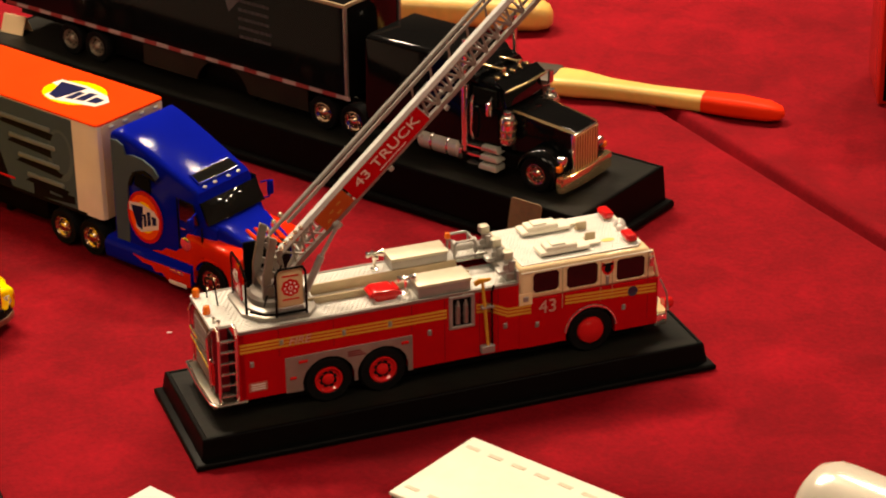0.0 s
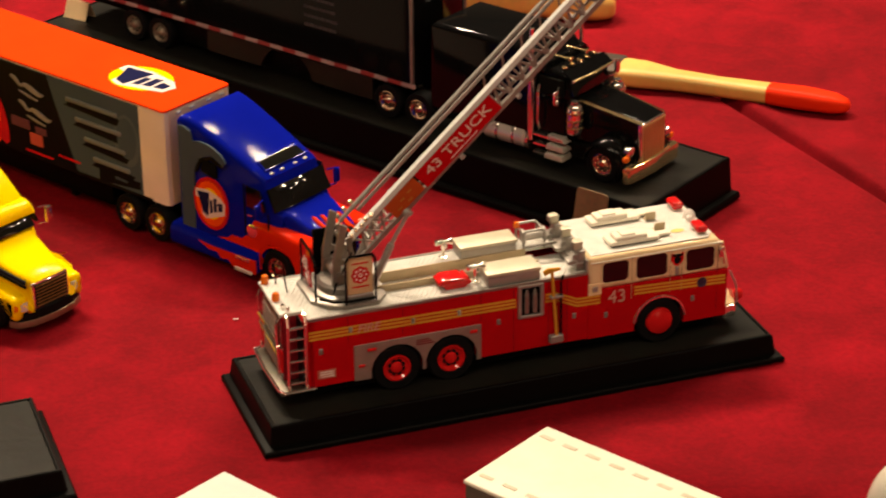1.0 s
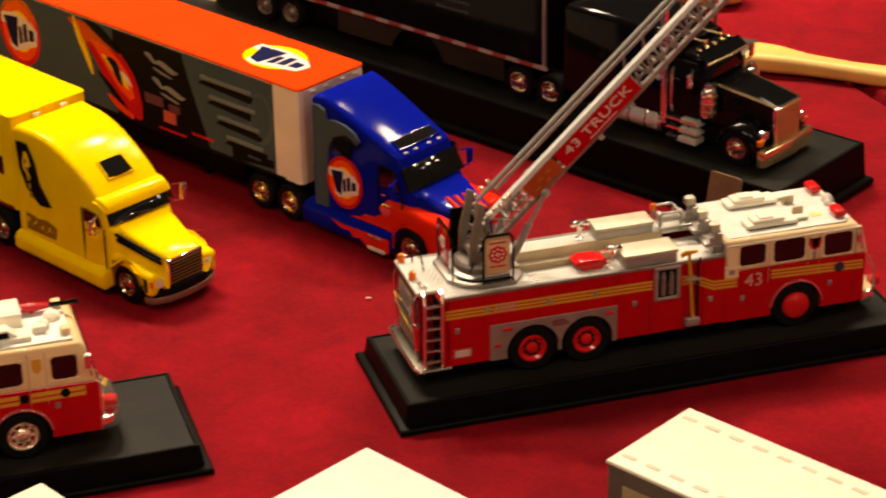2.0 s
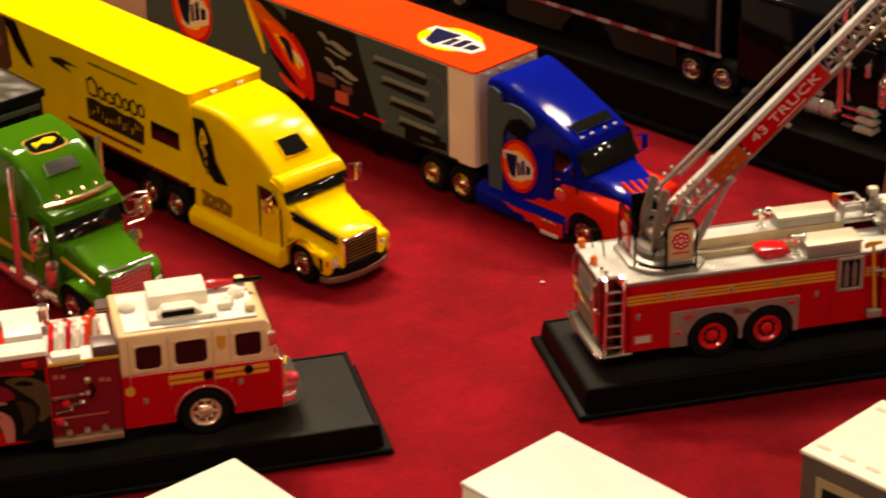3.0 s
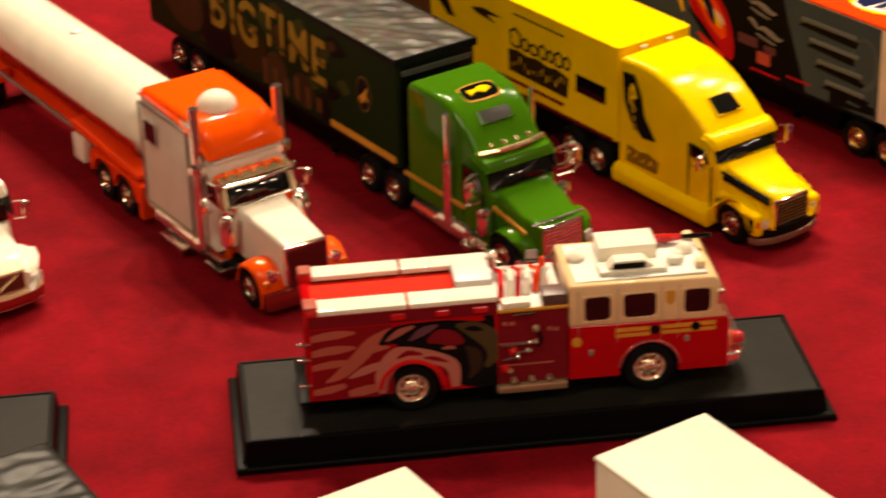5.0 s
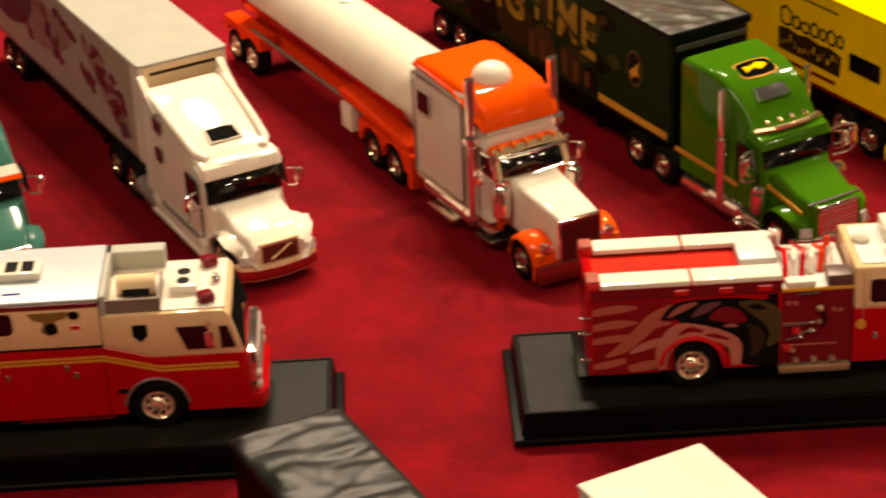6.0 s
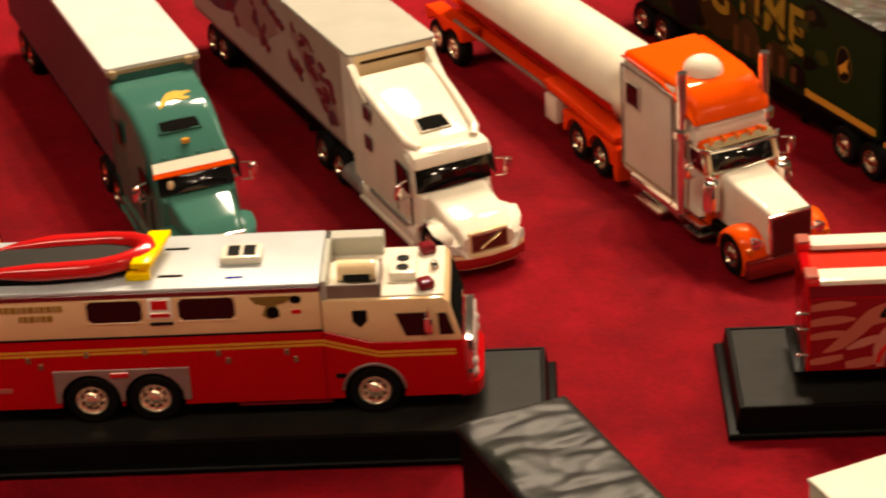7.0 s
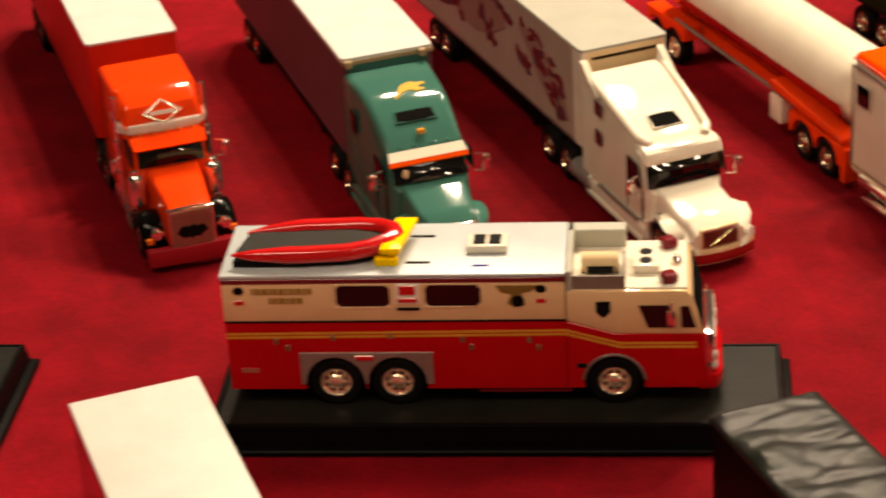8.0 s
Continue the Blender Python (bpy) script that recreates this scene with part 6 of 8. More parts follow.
# orange and blue lorry
td = starts("orange_blue_lorry", "blue-cabbed model lorry with an orange-roofed grey trailer on red cloth", "lorry", "model lorries", lorry_pose(-0.1496, 0.9040, -39), 0, 0, 0)
tr = trailer(td, 216, PINKW, BLAZE, (-168, -186, -203), front=CREAM, rail=CHARCOAL, ahead=7.0)
Y = -19.8
print_flank(tr, "grey_panel", GREYBLUE, rect(-215.8, -8.6, 18.4, 60.5), Y, 0.1)
print_flank(tr, "dark_panel", CHARCOAL, [(-112, 18.4), (-92, 18.4), (-50, 18.4), (-62, 48), (-66, 60), (-112, 60)], Y, 0.15)
for k in range(4):
    z = 52 - 8.2 * k
    print_flank(tr, "rib_shadow", CHARCOAL, [(-56 + 5 * k, z - 3), (-22 + 2 * k, z - 4.6), (-19 + 2 * k, z - 1.2), (-50 + 5 * k, z + 0.4)], Y, 0.2)
    bm = box(fresh(), -54 + 5 * k, -22 + 2 * k, Y - 0.9, Y + 0.3, z - 0.6, z + 1.6, 0.6)
    part("printed_rib", bm, paint("pale_grey_print", (0.16, 0.18, 0.18), 0.4, 0.05), tr)
print_flank(tr, "round_print", paint("slate_print", (0.08, 0.11, 0.13), 0.45, 0.1), oval(-17, 42, 8, 12), Y, 0.18)
print_flank(tr, "round_print", GREYBLUE, oval(-17, 43, 6, 9.6), Y, 0.24)
print_flank(tr, "zigzag", CHARCOAL, [(-36, 24.5), (-26, 24.5), (-26, 22), (-18, 22), (-18, 24.5), (-10, 24.5), (-10, 21), (-36, 18.5)], Y, 0.2)
def td_print(mt, keys, label=""):
    return streak(tr, "car_print", mt, keys, Y - 0.2, (-215, -10, 18.6, 60.4), label)


td_print(LAMPRED, [(-142, 58, 0.6), (-133, 55, 4.0), (-120, 48, 8.0), (-108, 36, 10.0), (-100, 26, 6.0), (-96, 20, 1.0)], "printed red and orange racing car")
td_print(CHARCOAL, [(-131, 60, 0.6), (-123, 57.5, 2.4), (-114, 53, 2.0), (-108, 49, 0.5)])
td_print(ORANGE, [(-127, 51, 0.6), (-117, 46, 4.2), (-107, 37, 5.6), (-101, 29, 2.0)])
td_print(YELLOW, [(-139, 60, 0.4), (-136, 52, 1.6), (-131, 42, 1.6), (-128, 34, 0.4)])
td_print(YELLOW, [(-120, 46, 0.4), (-113, 42, 2.2), (-107, 37, 2.0), (-103, 33, 0.4)])
td_print(NAVY, [(-117, 45, 0.6), (-112, 43, 2.4), (-109, 37, 1.8), (-107, 34, 0.4)])
td_print(LETTER, [(-108, 41, 0.3), (-104, 38, 1.3), (-101, 35, 0.4)])
td_print(CHARCOAL, [(-124, 37, 0.4), (-116, 31, 1.8), (-108, 25, 1.2), (-103, 21, 0.3)])
td_print(BLAZE, [(-118, 27, 0.4), (-110, 23, 1.8), (-101, 20, 1.2)])
SCRIPT = paint("dim_pale_print", (0.26, 0.24, 0.22), 0.5, 0.05)
for x0, z0 in ((-90, 52.5), (-86, 41.5)):  # two lines of flowing script too blurred to read
    td_print(SCRIPT, [(x0, z0 + 2, 0.3), (x0 + 3, z0 + 1, 1.0), (x0 + 6, z0 - 1.4, 0.5), (x0 + 9, z0 - 0.6, 0.9), (x0 + 13, z0 - 1.6, 1.3), (x0 + 18, z0 - 3.2, 1.0), (x0 + 21, z0 - 3.0, 0.3)])
    td_print(SCRIPT, [(x0 + 5, z0 - 4, 0.2), (x0 + 11, z0 - 5.4, 0.5), (x0 + 17, z0 - 6.4, 0.2)])
print_flank(tr, "plum_block", PLUM, rect(-92, -80, 30.4, 35), Y, 0.6)
print_flank(tr, "plum_block", PLUM, rect(-76, -69, 30, 33.4), Y, 0.6)
bullseye(tr, -180, 42, 15, 17, Y)
print_flank(tr, "red_block", paint("brick_print", (0.5, 0.09, 0.06), 0.45, 0.1), rect(-80, -72, 24, 29.5), Y, 0.6)
part("reflector_strip", box(fresh(), -84, -66, Y - 0.3, Y + 0.2, 19.6, 20.6), LAMPRED, tr)
part("reflector_strip", box(fresh(), -62, -48, Y - 0.3, Y + 0.2, 22.6, 23.6), LAMPRED, tr)
lg = roof_mark(tr, "roof_logo", YELLOW, oval(-27, 0, 16, 12), 62, "yellow oval roof badge with blue blocks")
# seen from the near flank the badge reads across the trailer, from its tail to its nose
roof_mark(lg, "logo_plate", LETTER, [(-25 + 17.5 * u, 12.4 * v - 0.6) for u, v in LOGO_PLATE], 62.08)
for blk in LOGO_BLOCKS:
    roof_mark(lg, "logo_block", NAVY, [(-25 + 16.8 * u, 12 * v - 0.6) for u, v in blk], 62.14)
ORG = Vector((0, 1.0, 0))
aero(td, dict(back=14.5, nose=90, fx=69.5, top=62.0, crest=20, pw=1.12, rad=3.0, brow=(59.5, 46.0), wst=(62.4, 40.8), wsb=(67.2, 31.6), hoodf=(84.5, 26.2), wsw=1.4, body=BLUE, low=FLAME, skirt=BLUE, bump=FLAME, mirror=BLUE, gmesh=CHARCOAL, gbars=CHARCOAL, gsur=CHARCOAL, vu=(0.84, 0.97), vw=12, marker=LAMPCLEAR, lamp=LAMPCLEAR, fz=19, blk=(55.5, 26.8, 3.0), hood=BLUE, skw=22.0, skz=13.0, skb=6))
tractor_base(td, 10.5, (-0.6, -18.6), 69.5)
print_flank(td, "grey_sweep", GREYBLUE, [(15.6, 13), (23, 13), (23.6, 26), (24, 40), (26, 44.5), (29, 47.6), (34, 49.4), (38, 48.6), (41, 46.5), (42.6, 48.4), (40, 51.6), (34, 54), (28, 54.4), (24, 53.4), (22.6, 57.6), (19, 59), (15.6, 58.6)], -19.2, 0.3)
print_flank(td, "sleeper_window", ROOFGLASS, [(28, 41), (37, 40), (37, 46), (29, 47)], -19.2, 0.35)
print_flank(td, "dark_ring", CHARCOAL, [(24.4, 40), (27.4, 46.6), (34, 49), (40.6, 46.2), (40.2, 45.4), (34, 47.6), (28.2, 45.4), (25.4, 40)], -19.2, 0.33)
bullseye(td, 33, 27.5, 10, 11.8, -19.2, 0.4)
part("round_cap", lathe(fresh(), [(3.0, -0.3), (3.0, -0.9), (2.2, -1.1), (0.4, -1.1)], (56.5, -18.9, 22), "y", 18), CHROME, td)
for k in range(4):
    part("flame_mark", slab(fresh(), (89 - 0.6 * k, -7 + 3.8 * k, 24.9), (90.4, -4.4 + 3.8 * k, 23.2), (78 + 1.5 * k, -4.5 + 3.4 * k, 28.9), (77 + 1.5 * k, -5.0 + 3.4 * k, 29.1), 0.5), BLAZE, td)
print_flank(td, "skirt_flash", FLAME, [(27, 10.2), (34, 9.6), (60, 10.2), (60, 3.8), (47, 3.8), (44, 6.2), (40, 5.4), (38, 7.8), (33, 7.6)], -22.0, 0.3)
print_flank(td, "door_flash", FLAME, [(36, 13.2), (60, 13.2), (60, 22), (52, 18.4), (50, 16.6), (44, 16.4), (42, 14.6)], -19.2, 0.3)
part("skirt_trim", box(fresh(), 49, 57, -22.9, -22, 8.4, 10.0, 0.4, 2), CHROME, td)
part("skirt_trim", box(fresh(), 48, 58, -22.7, -21.8, 2.8, 4.6, 0.4, 2), PINKW, td)
for y in (-12, -4, 6, 14):
    part("clearance_lamp", box(fresh(), 6.8, 8.0, y, y + 2.6, 58.6, 59.8, 0.3, 1), LAMPCLEAR, tr)

# yellow lorry
yl = starts("yellow_lorry", "bright yellow model lorry with a long trailer on red cloth", "lorry", "model lorries", lorry_pose(-0.2603, 0.8722, -40.5), 0, 0, 0)
tr = trailer(yl, 214, YELLOW, YELLOW, (-170, -188), z1=60.5, rail=MAROON)
print_flank(tr, "black_window", GLASS, rect(-27.5, -8, 32.6, 40.6), Y, 0.3, "black side window")
BROWN = paint("dark_brown_print", (0.035, 0.018, 0.004), 0.5, 0.05)
rnd = random.Random(7)
OCHRE = paint("ochre_print", (0.42, 0.24, 0.01), 0.5, 0.05)
BAND = print_flank(tr, "word_bar", BROWN, [(-74, 27.6), (-33.5, 27.0), (-32.6, 36.4), (-40, 38.2), (-47, 37.2), (-54, 38.6), (-61, 37.4), (-68, 38.4), (-74.4, 37.4)], Y, 0.2, "bold dark bar of blurred writing")
for k in range(13):  # uneven chips break the bar up
    a, z = -72.4 + 3.05 * k + rnd.uniform(-0.4, 0.4), 28.6 + rnd.uniform(0, 4.4)
    print_flank(BAND, "word_gap", YELLOW if k % 3 else OCHRE, [(a, z), (a + rnd.uniform(0.5, 1.0), z + 0.2), (a + rnd.uniform(0.6, 1.2), z + rnd.uniform(1.8, 4.6)), (a + 0.1, z + rnd.uniform(1.6, 4.0))], Y, 0.26)
x = -73.0
for k, w in enumerate((7.5, 4.6, 5.4, 5.0, 4.2, 5.2, 4.0)):  # a lighter line of outlined blocks above it
    h = 9.4 if k == 0 else 5.4 + rnd.uniform(0, 2.4)
    z0 = 40.0 + rnd.uniform(-0.6, 0.6)
    b = print_flank(tr, "word_bar", BROWN, [(x, z0 + 0.6), (x + w * 0.4, z0 - 0.4), (x + w, z0 + 0.4), (x + w + 0.4, z0 + h * 0.7), (x + w * 0.5, z0 + h), (x - 0.3, z0 + h * 0.75)], Y, 0.2)
    print_flank(b, "word_gap", YELLOW, [(x + 1.1, z0 + 1.6), (x + w * 0.45, z0 + 0.9), (x + w - 0.9, z0 + 1.5), (x + w - 0.7, z0 + h * 0.62), (x + w * 0.5, z0 + h - 1.4), (x + 0.9, z0 + h * 0.66)], Y, 0.26)
    x += w + 0.9
print_flank(tr, "top_line", BROWN, rect(-70.5, -35.5, 54.4, 55.1), Y, 0.2)
print_flank(tr, "swoosh", BROWN, [(-101, 49), (-92, 51), (-79, 50), (-90, 48.6), (-84, 46), (-98, 47.4)], Y, 0.2)
print_flank(tr, "dark_wedge", CHARCOAL, [(-136, 59), (-126, 59), (-114, 40), (-119, 40), (-127, 46)], Y, 0.2)
print_flank(tr, "brown_field", paint("umber_print", (0.14, 0.06, 0.02), 0.5, 0.05), [(-212, 58.8), (-134, 58.8), (-132, 36), (-150, 22), (-212, 20)], Y, 0.2)
for k in range(7):
    print_flank(tr, "pale_patch", (ROSE, GREYBLUE, GOLD)[k % 3], oval(-142 - 9 * k, 46 - 3 * (k % 3), 4.4, 3.4, 12), Y, 0.3)
part("lower_stripe", box(fresh(), -90, -36, Y - 0.2, Y + 0.2, 22.4, 24), MAROON, tr)
ORG = Vector((0, 3.0, 0))
aero(yl, dict(hdrop=1.4, bw=0.9, back=3.5, nose=87.5, fx=70.5, top=58.8, crest=12, pw=2.0, brow=(54.0, 40.0), wst=(56.6, 34.6), wsb=(59.6, 29.2), hoodf=(84.0, 22.6), body=YELLOW, vu=(0.72, 0.89), vw=6.6, gmesh=CHARCOAL, gbars=paint("bronze_bars", (0.20, 0.10, 0.03), 0.4, 0.05), gsur=CHROME, gw=8.2, bump=CHARCOAL, bump2=mat("dull_bumper_metal", (0.30, 0.24, 0.16), 0.35, 0.7), band=(3.0, 6.0), gz=20.2, skz=12, marker=YELLOW, blk=(60, 18.6, 2.6), fz=17, hside=10.4, rad=2.6, skw=22.4, skb=2, lip=YELLOW))
tractor_base(yl, 3.5, (-10, -28), 70.5, wy=15.4)
print_flank(yl, "black_sweep", CHARCOAL, [(6, 53), (12.6, 53.4), (16.8, 46), (19, 37), (26, 28.5), (18.6, 27.6), (11, 33), (7, 41)], -19.2, 0.3)
print_flank(yl, "sweep_flash", YELLOW, [(11.6, 50), (13.6, 49), (15, 44), (12, 42.5), (14.6, 38), (10, 41), (9.6, 45)], -19.2, 0.36)
UMBER = paint("burnt_ochre_print", (0.26, 0.12, 0.006), 0.5, 0.05)
b = print_flank(yl, "word_bar", UMBER, [(8.4, 14.0), (27.6, 14.4), (28.2, 19.6), (22, 21.4), (16, 20.4), (9.0, 21.6)], -19.2, 0.28, "brown bar of blurred writing")
for k in range(8):
    a, z = 9.6 + 2.3 * k, 15.4 + rnd.uniform(0, 2.4)
    print_flank(b, "word_gap", (YELLOW, OCHRE)[k % 2], [(a, z), (a + 0.9, z + 0.2), (a + 1.1, z + rnd.uniform(1.2, 2.6)), (a + 0.1, z + rnd.uniform(1.0, 2.4))], -19.2, 0.34)
for k in range(5):
    a, z = 10 + 2.6 * k, 30 + 3.6 * k
    print_flank(yl, "sweep_mark", OCHRE, oval(13.6 - 0.5 * k, z + 1, 1.0, 1.5, 10), -19.2, 0.40)
for k in range(2):
    bm = slab(fresh(), (55, -15.2, 26.9 - 2.2 * k), (55, -15.2, 28.2 - 2.2 * k), (85, -11.0, 22.4 - 1.9 * k), (85, -11.0, 21.2 - 1.9 * k), 0.5)
    part("hood_stripe", bm, CHARCOAL, yl)
for s in (-1, 1):
    part("amber_lamp", box(fresh(), 82.0, 85.2, *sorted((s * 14.6, s * 17.2)), 10.8, 13.8, 0.5), LAMPORANGE, yl)
    part("head_lamp_frame", box(fresh(), 82.6, 85.8, *sorted((s * 11.2, s * 14.4)), 10.6, 13.8, 0.5), LAMPCLEAR, yl)
for y in (-6, 8):
    part("clearance_lamp", box(fresh(), 1, 2.4, y, y + 3, 58, 59.4, 0.3, 1), LAMPCLEAR, yl)

# green lorry
gn = starts("green_lorry", "green model lorry with chrome stacks and a dark printed trailer", "lorry", "model lorries", lorry_pose(-0.3444, 0.8320, -42), 0, 0, 0)
CRINKLE = mat("crinkled_grey_foil", (0.066, 0.056, 0.036), 0.42, 0.0, 0.6, 45, 0.6, 160, spec=0.2)
tr = trailer(gn, 214, DKGREEN, CRINKLE, (-170, -188), z1=66, front=BLACKP, rail=CHARCOAL)
part("roof_edge", box(fresh(), -214, 0.6, -20.3, -19.6, 64, 66.4, 0.2, 1), CHARCOAL, tr)
part("roof_edge", box(fresh(), -214, 0.6, 19.6, 20.3, 64, 66.4, 0.2, 1), CHARCOAL, tr)
part("roof_edge", box(fresh(), -0.5, 0.8, -20.3, 20.3, 63, 66.4, 0.3, 1), CHARCOAL, tr)
part("grey_bar", box(fresh(), 0.3, 1.2, -17, 17, 58.4, 60.8, 0.2, 1), mat("dark_steel", (0.10, 0.095, 0.085), 0.45, 0.5, 0.1, 120, 0.1, 700), tr)
part("gold_sill", box(fresh(), -52, -2, Y - 0.25, Y + 0.2, 19.4, 22.6), GOLD, tr)
CAMO = (paint("camo_olive", (0.036, 0.040, 0.008), 0.5, 0.05), paint("camo_umber", (0.052, 0.026, 0.008), 0.5, 0.05), paint("camo_black", (0.003, 0.004, 0.002), 0.5, 0.05))
AGED = paint("aged_gold_print", (0.30, 0.185, 0.018), 0.5, 0.05)
for ch, x, z, size in (("B", -146, 44.5, 30), ("I", -132, 44.6, 27), ("G", -119, 44.2, 29), ("T", -100, 48.6, 25), ("I", -89, 48.2, 26), ("M", -75.5, 47.2, 26), ("E", -59.5, 45.6, 29)):
    words("lettering", ch, size * 1.04, BROWN, tr, flank(x + 0.5, Y - 0.34, z - 0.4, -2.0), 0.1, 0.86, 0.9)
    words("lettering", ch, size, AGED, tr, flank(x, Y - 0.44, z, -2.0), 0.1, 0.84, 0.6)
for k in range(16):  # worn patches across the letters
    cx, cz = -148 + 6 * k, 40 + 9 * ((k * 5) % 7) / 6
    streak(tr, "worn_patch", (CAMO[1], BROWN, CAMO[0])[k % 3], [(cx - 3, cz + 2, 0.2), (cx, cz, 0.9 + 0.2 * (k % 3)), (cx + 3, cz - 1.6, 0.2)], Y - 0.6, (-206, -30, 22, 62))
print_flank(tr, "emblem", paint("umber_gold_print", (0.14, 0.08, 0.02), 0.5, 0.05), oval(-25, 43, 5.4, 8, 20), Y, 0.2, "gold and black shield")
print_flank(tr, "emblem_field", CHARCOAL, oval(-25, 43, 4.8, 7.2, 20), Y, 0.26)
print_flank(tr, "emblem_shape", GOLD, [(-28.5, 41), (-24.5, 44), (-21.5, 47), (-22.5, 43), (-21.5, 40), (-24.5, 40.6), (-26.5, 38)], Y, 0.34)
for k, (cx, cz, rx, rz) in enumerate(((-120, 34, 16, 12), (-150, 32, 14, 13), (-96, 30, 9, 9), (-74, 28, 9, 8), (-58, 26, 6, 6), (-178, 36, 18, 12))):
    print_flank(tr, "dark_print", (BROWN, CHARCOAL, CAMO[1])[k % 3], oval(cx, cz, rx, rz, 14), Y, 0.14 + 0.02 * k)
rnd = random.Random(21)
for k in range(44):
    cx, cz, w = rnd.uniform(-206, -40), rnd.uniform(22, 60), rnd.uniform(3, 9)
    pts = [(min(-3, cx + w * rnd.uniform(0.5, 1.3) * math.cos(a)), max(19, min(63, cz + 0.6 * w * rnd.uniform(0.5, 1.3) * math.sin(a)))) for a in (2 * math.pi * i / 9 for i in range(9))]
    print_flank(tr, "camouflage_patch", CAMO[k % 3], pts, Y, 0.03 + 0.002 * k)
bm = bmesh.new()
grid = []
for i in range(108):
    row = []
    for j in range(21):
        x, y = -213.4 + 2.0 * i, -19.4 + 1.94 * j
        p = Vector(((x * 0.74 + y * 0.67) * 0.05, (y * 0.74 - x * 0.67) * 0.20, 3.1))
        h = abs(noise.noise(p)) * 1.7 + abs(noise.noise(p * 2.7)) * 1.1 + noise.noise(p * 6.1) * 0.35
        edge = min(1.0, (19.4 - abs(y)) / 2.0, (x + 213.4) / 3.0, (0.6 - x) / 3.0)
        row.append(bm.verts.new((x, y, 66.05 + max(0.0, edge) * h)))
    grid.append(row)
for a, b in zip(grid, grid[1:]):
    for j in range(20):
        bm.faces.new((a[j], b[j], b[j + 1], a[j + 1]))
bmesh.ops.recalc_face_normals(bm, faces=bm.faces[:])
part("roof_foil", bm, CRINKLE, tr, "crumpled grey foil sheet", sharp=80)
for k in range(6):
    print_flank(tr, "rust_print", paint("brown_print", (0.10, 0.04, 0.015), 0.5, 0.05), rect(-108 + 9 * k, -104 + 9 * k, 21 + k % 2, 33 - 2 * (k % 3)), Y, 0.26)
ORG = Vector((0, 1.5, 0))
aero(gn, dict(hdrop=1.2, gz=21.6, back=9, nose=87.5, fx=73, top=60, crest=24, pw=2.4, brow=(51.5, 42.5), wst=(57.0, 37.0), wsb=(60.0, 29.6), hoodf=(80.5, 23.6), hside=12.4, body=GREEN, vu=(0.62, 0.77), vw=7.6, badges=(("roof_emblem", GOLD, ((0.12, -6.4), (0.16, -8.2), (0.40, -8.6), (0.46, -7.0), (0.48, 0.5), (0.46, 7.6), (0.40, 9.0), (0.16, 8.6), (0.12, 7.0), (0.09, 0.5)), 0.2, "gold-rimmed roof emblem"), ("roof_emblem", BLACKP, ((0.145, -6.0), (0.18, -7.4), (0.385, -7.8), (0.435, -6.4), (0.455, 0.5), (0.435, 7.0), (0.385, 8.2), (0.18, 7.8), (0.145, 6.6), (0.12, 0.5)), 0.3, "black emblem field"), ("emblem_shape", YELLOW, ((0.36, -5), (0.30, -1), (0.36, 2), (0.30, 5.5), (0.24, 5), (0.20, 2), (0.26, -2), (0.24, -5)), 0.4, "yellow leaping shape")), bump=CHROME, gw=8.6, gmesh=CHROME, skirt=CHROME, skz=9, ledge=False, marker=CHROME, lip=GREEN, vglass=mat("smoked_grey_glass", (0.07, 0.07, 0.065), 0.2, spec=0.5)))
tractor_base(gn, 9, (-3, -22), 73, rear=-34)
sv = slab(fresh(), (60.0, -17.0, 37.6), (60.0, 17.0, 37.6), (52.6, 16.4, 43.0), (52.6, -16.4, 43.0), 0.5)
part("sun_visor", sv, GREEN, gn)
part("visor_trim", bent(fresh(), [(53.4, -15.5, 43.2), (55.6, -8, 43.4), (56.2, 0, 43.5), (55.6, 8, 43.4), (53.4, 15.5, 43.2)], 1.2, 10), GILT, gn)
part("hood_trim", bent(fresh(), [(83.6, -12.2, 23.0), (84.6, 0, 23.6), (83.6, 12.2, 23.0)], 0.6, 8), CHROME, gn)
for y in (-9, -3, 3, 9):
    part("cab_lamp", lathe(fresh(), [(1.0, 0), (1.0, 1.8), (0.6, 2.4), (0.1, 2.5)], (51.6, y, 45.0), "x", 10), GILT, gn)
for s in (-1, 1):
    stack(gn, 39, s * 20.6, 6, 57)
    bm = lathe(fresh(), [(2.4, 13), (3.0, 14), (3.0, 22), (2.6, 23.5), (1.4, 24.4)], (61.5, s * 19.4, 0), "z", 16)
    part("air_cleaner", bm, CHROME, gn)
    part("fuel_tank", lathe(fresh(), [(4.2, 30), (5.0, 31), (5.0, 50), (4.2, 51)], (0, s * 16.6, 7.6), "x", 18), CHROME, gn)
    bm = bent(fresh(), [(57, s * 18.6, 37), (59.5, s * 23, 39), (61, s * 27, 38.4), (61.5, s * 28, 36), (61.5, s * 27.6, 29.5), (60.5, s * 25, 27), (59, s * 18.6, 26.4)], 0.62, 10)
    bent(bm, [(59, s * 18.8, 31), (61, s * 27.2, 32)], 0.5, 8)
    box(bm, 60.6, 62.4, *sorted((s * 24.2, s * 27.4)), 30.4, 37.4, 0.6, 2)
    part("mirror_bracket", bm, CHROME, gn)
part("gold_stripe", box(fresh(), 6, 48, -19.7, -19.1, 18.6, 20.4), GOLD, gn)
part("gold_stripe", slab(fresh(), (62, -15.2, 23), (62, -15.2, 24.6), (81, -13.4, 19.6), (81, -13.4, 18.2), 0.4), GOLD, gn)
part("step_light", box(fresh(), 50, 56, -23.5, -19, 4, 6.4, 0.5), CHROME, gn)

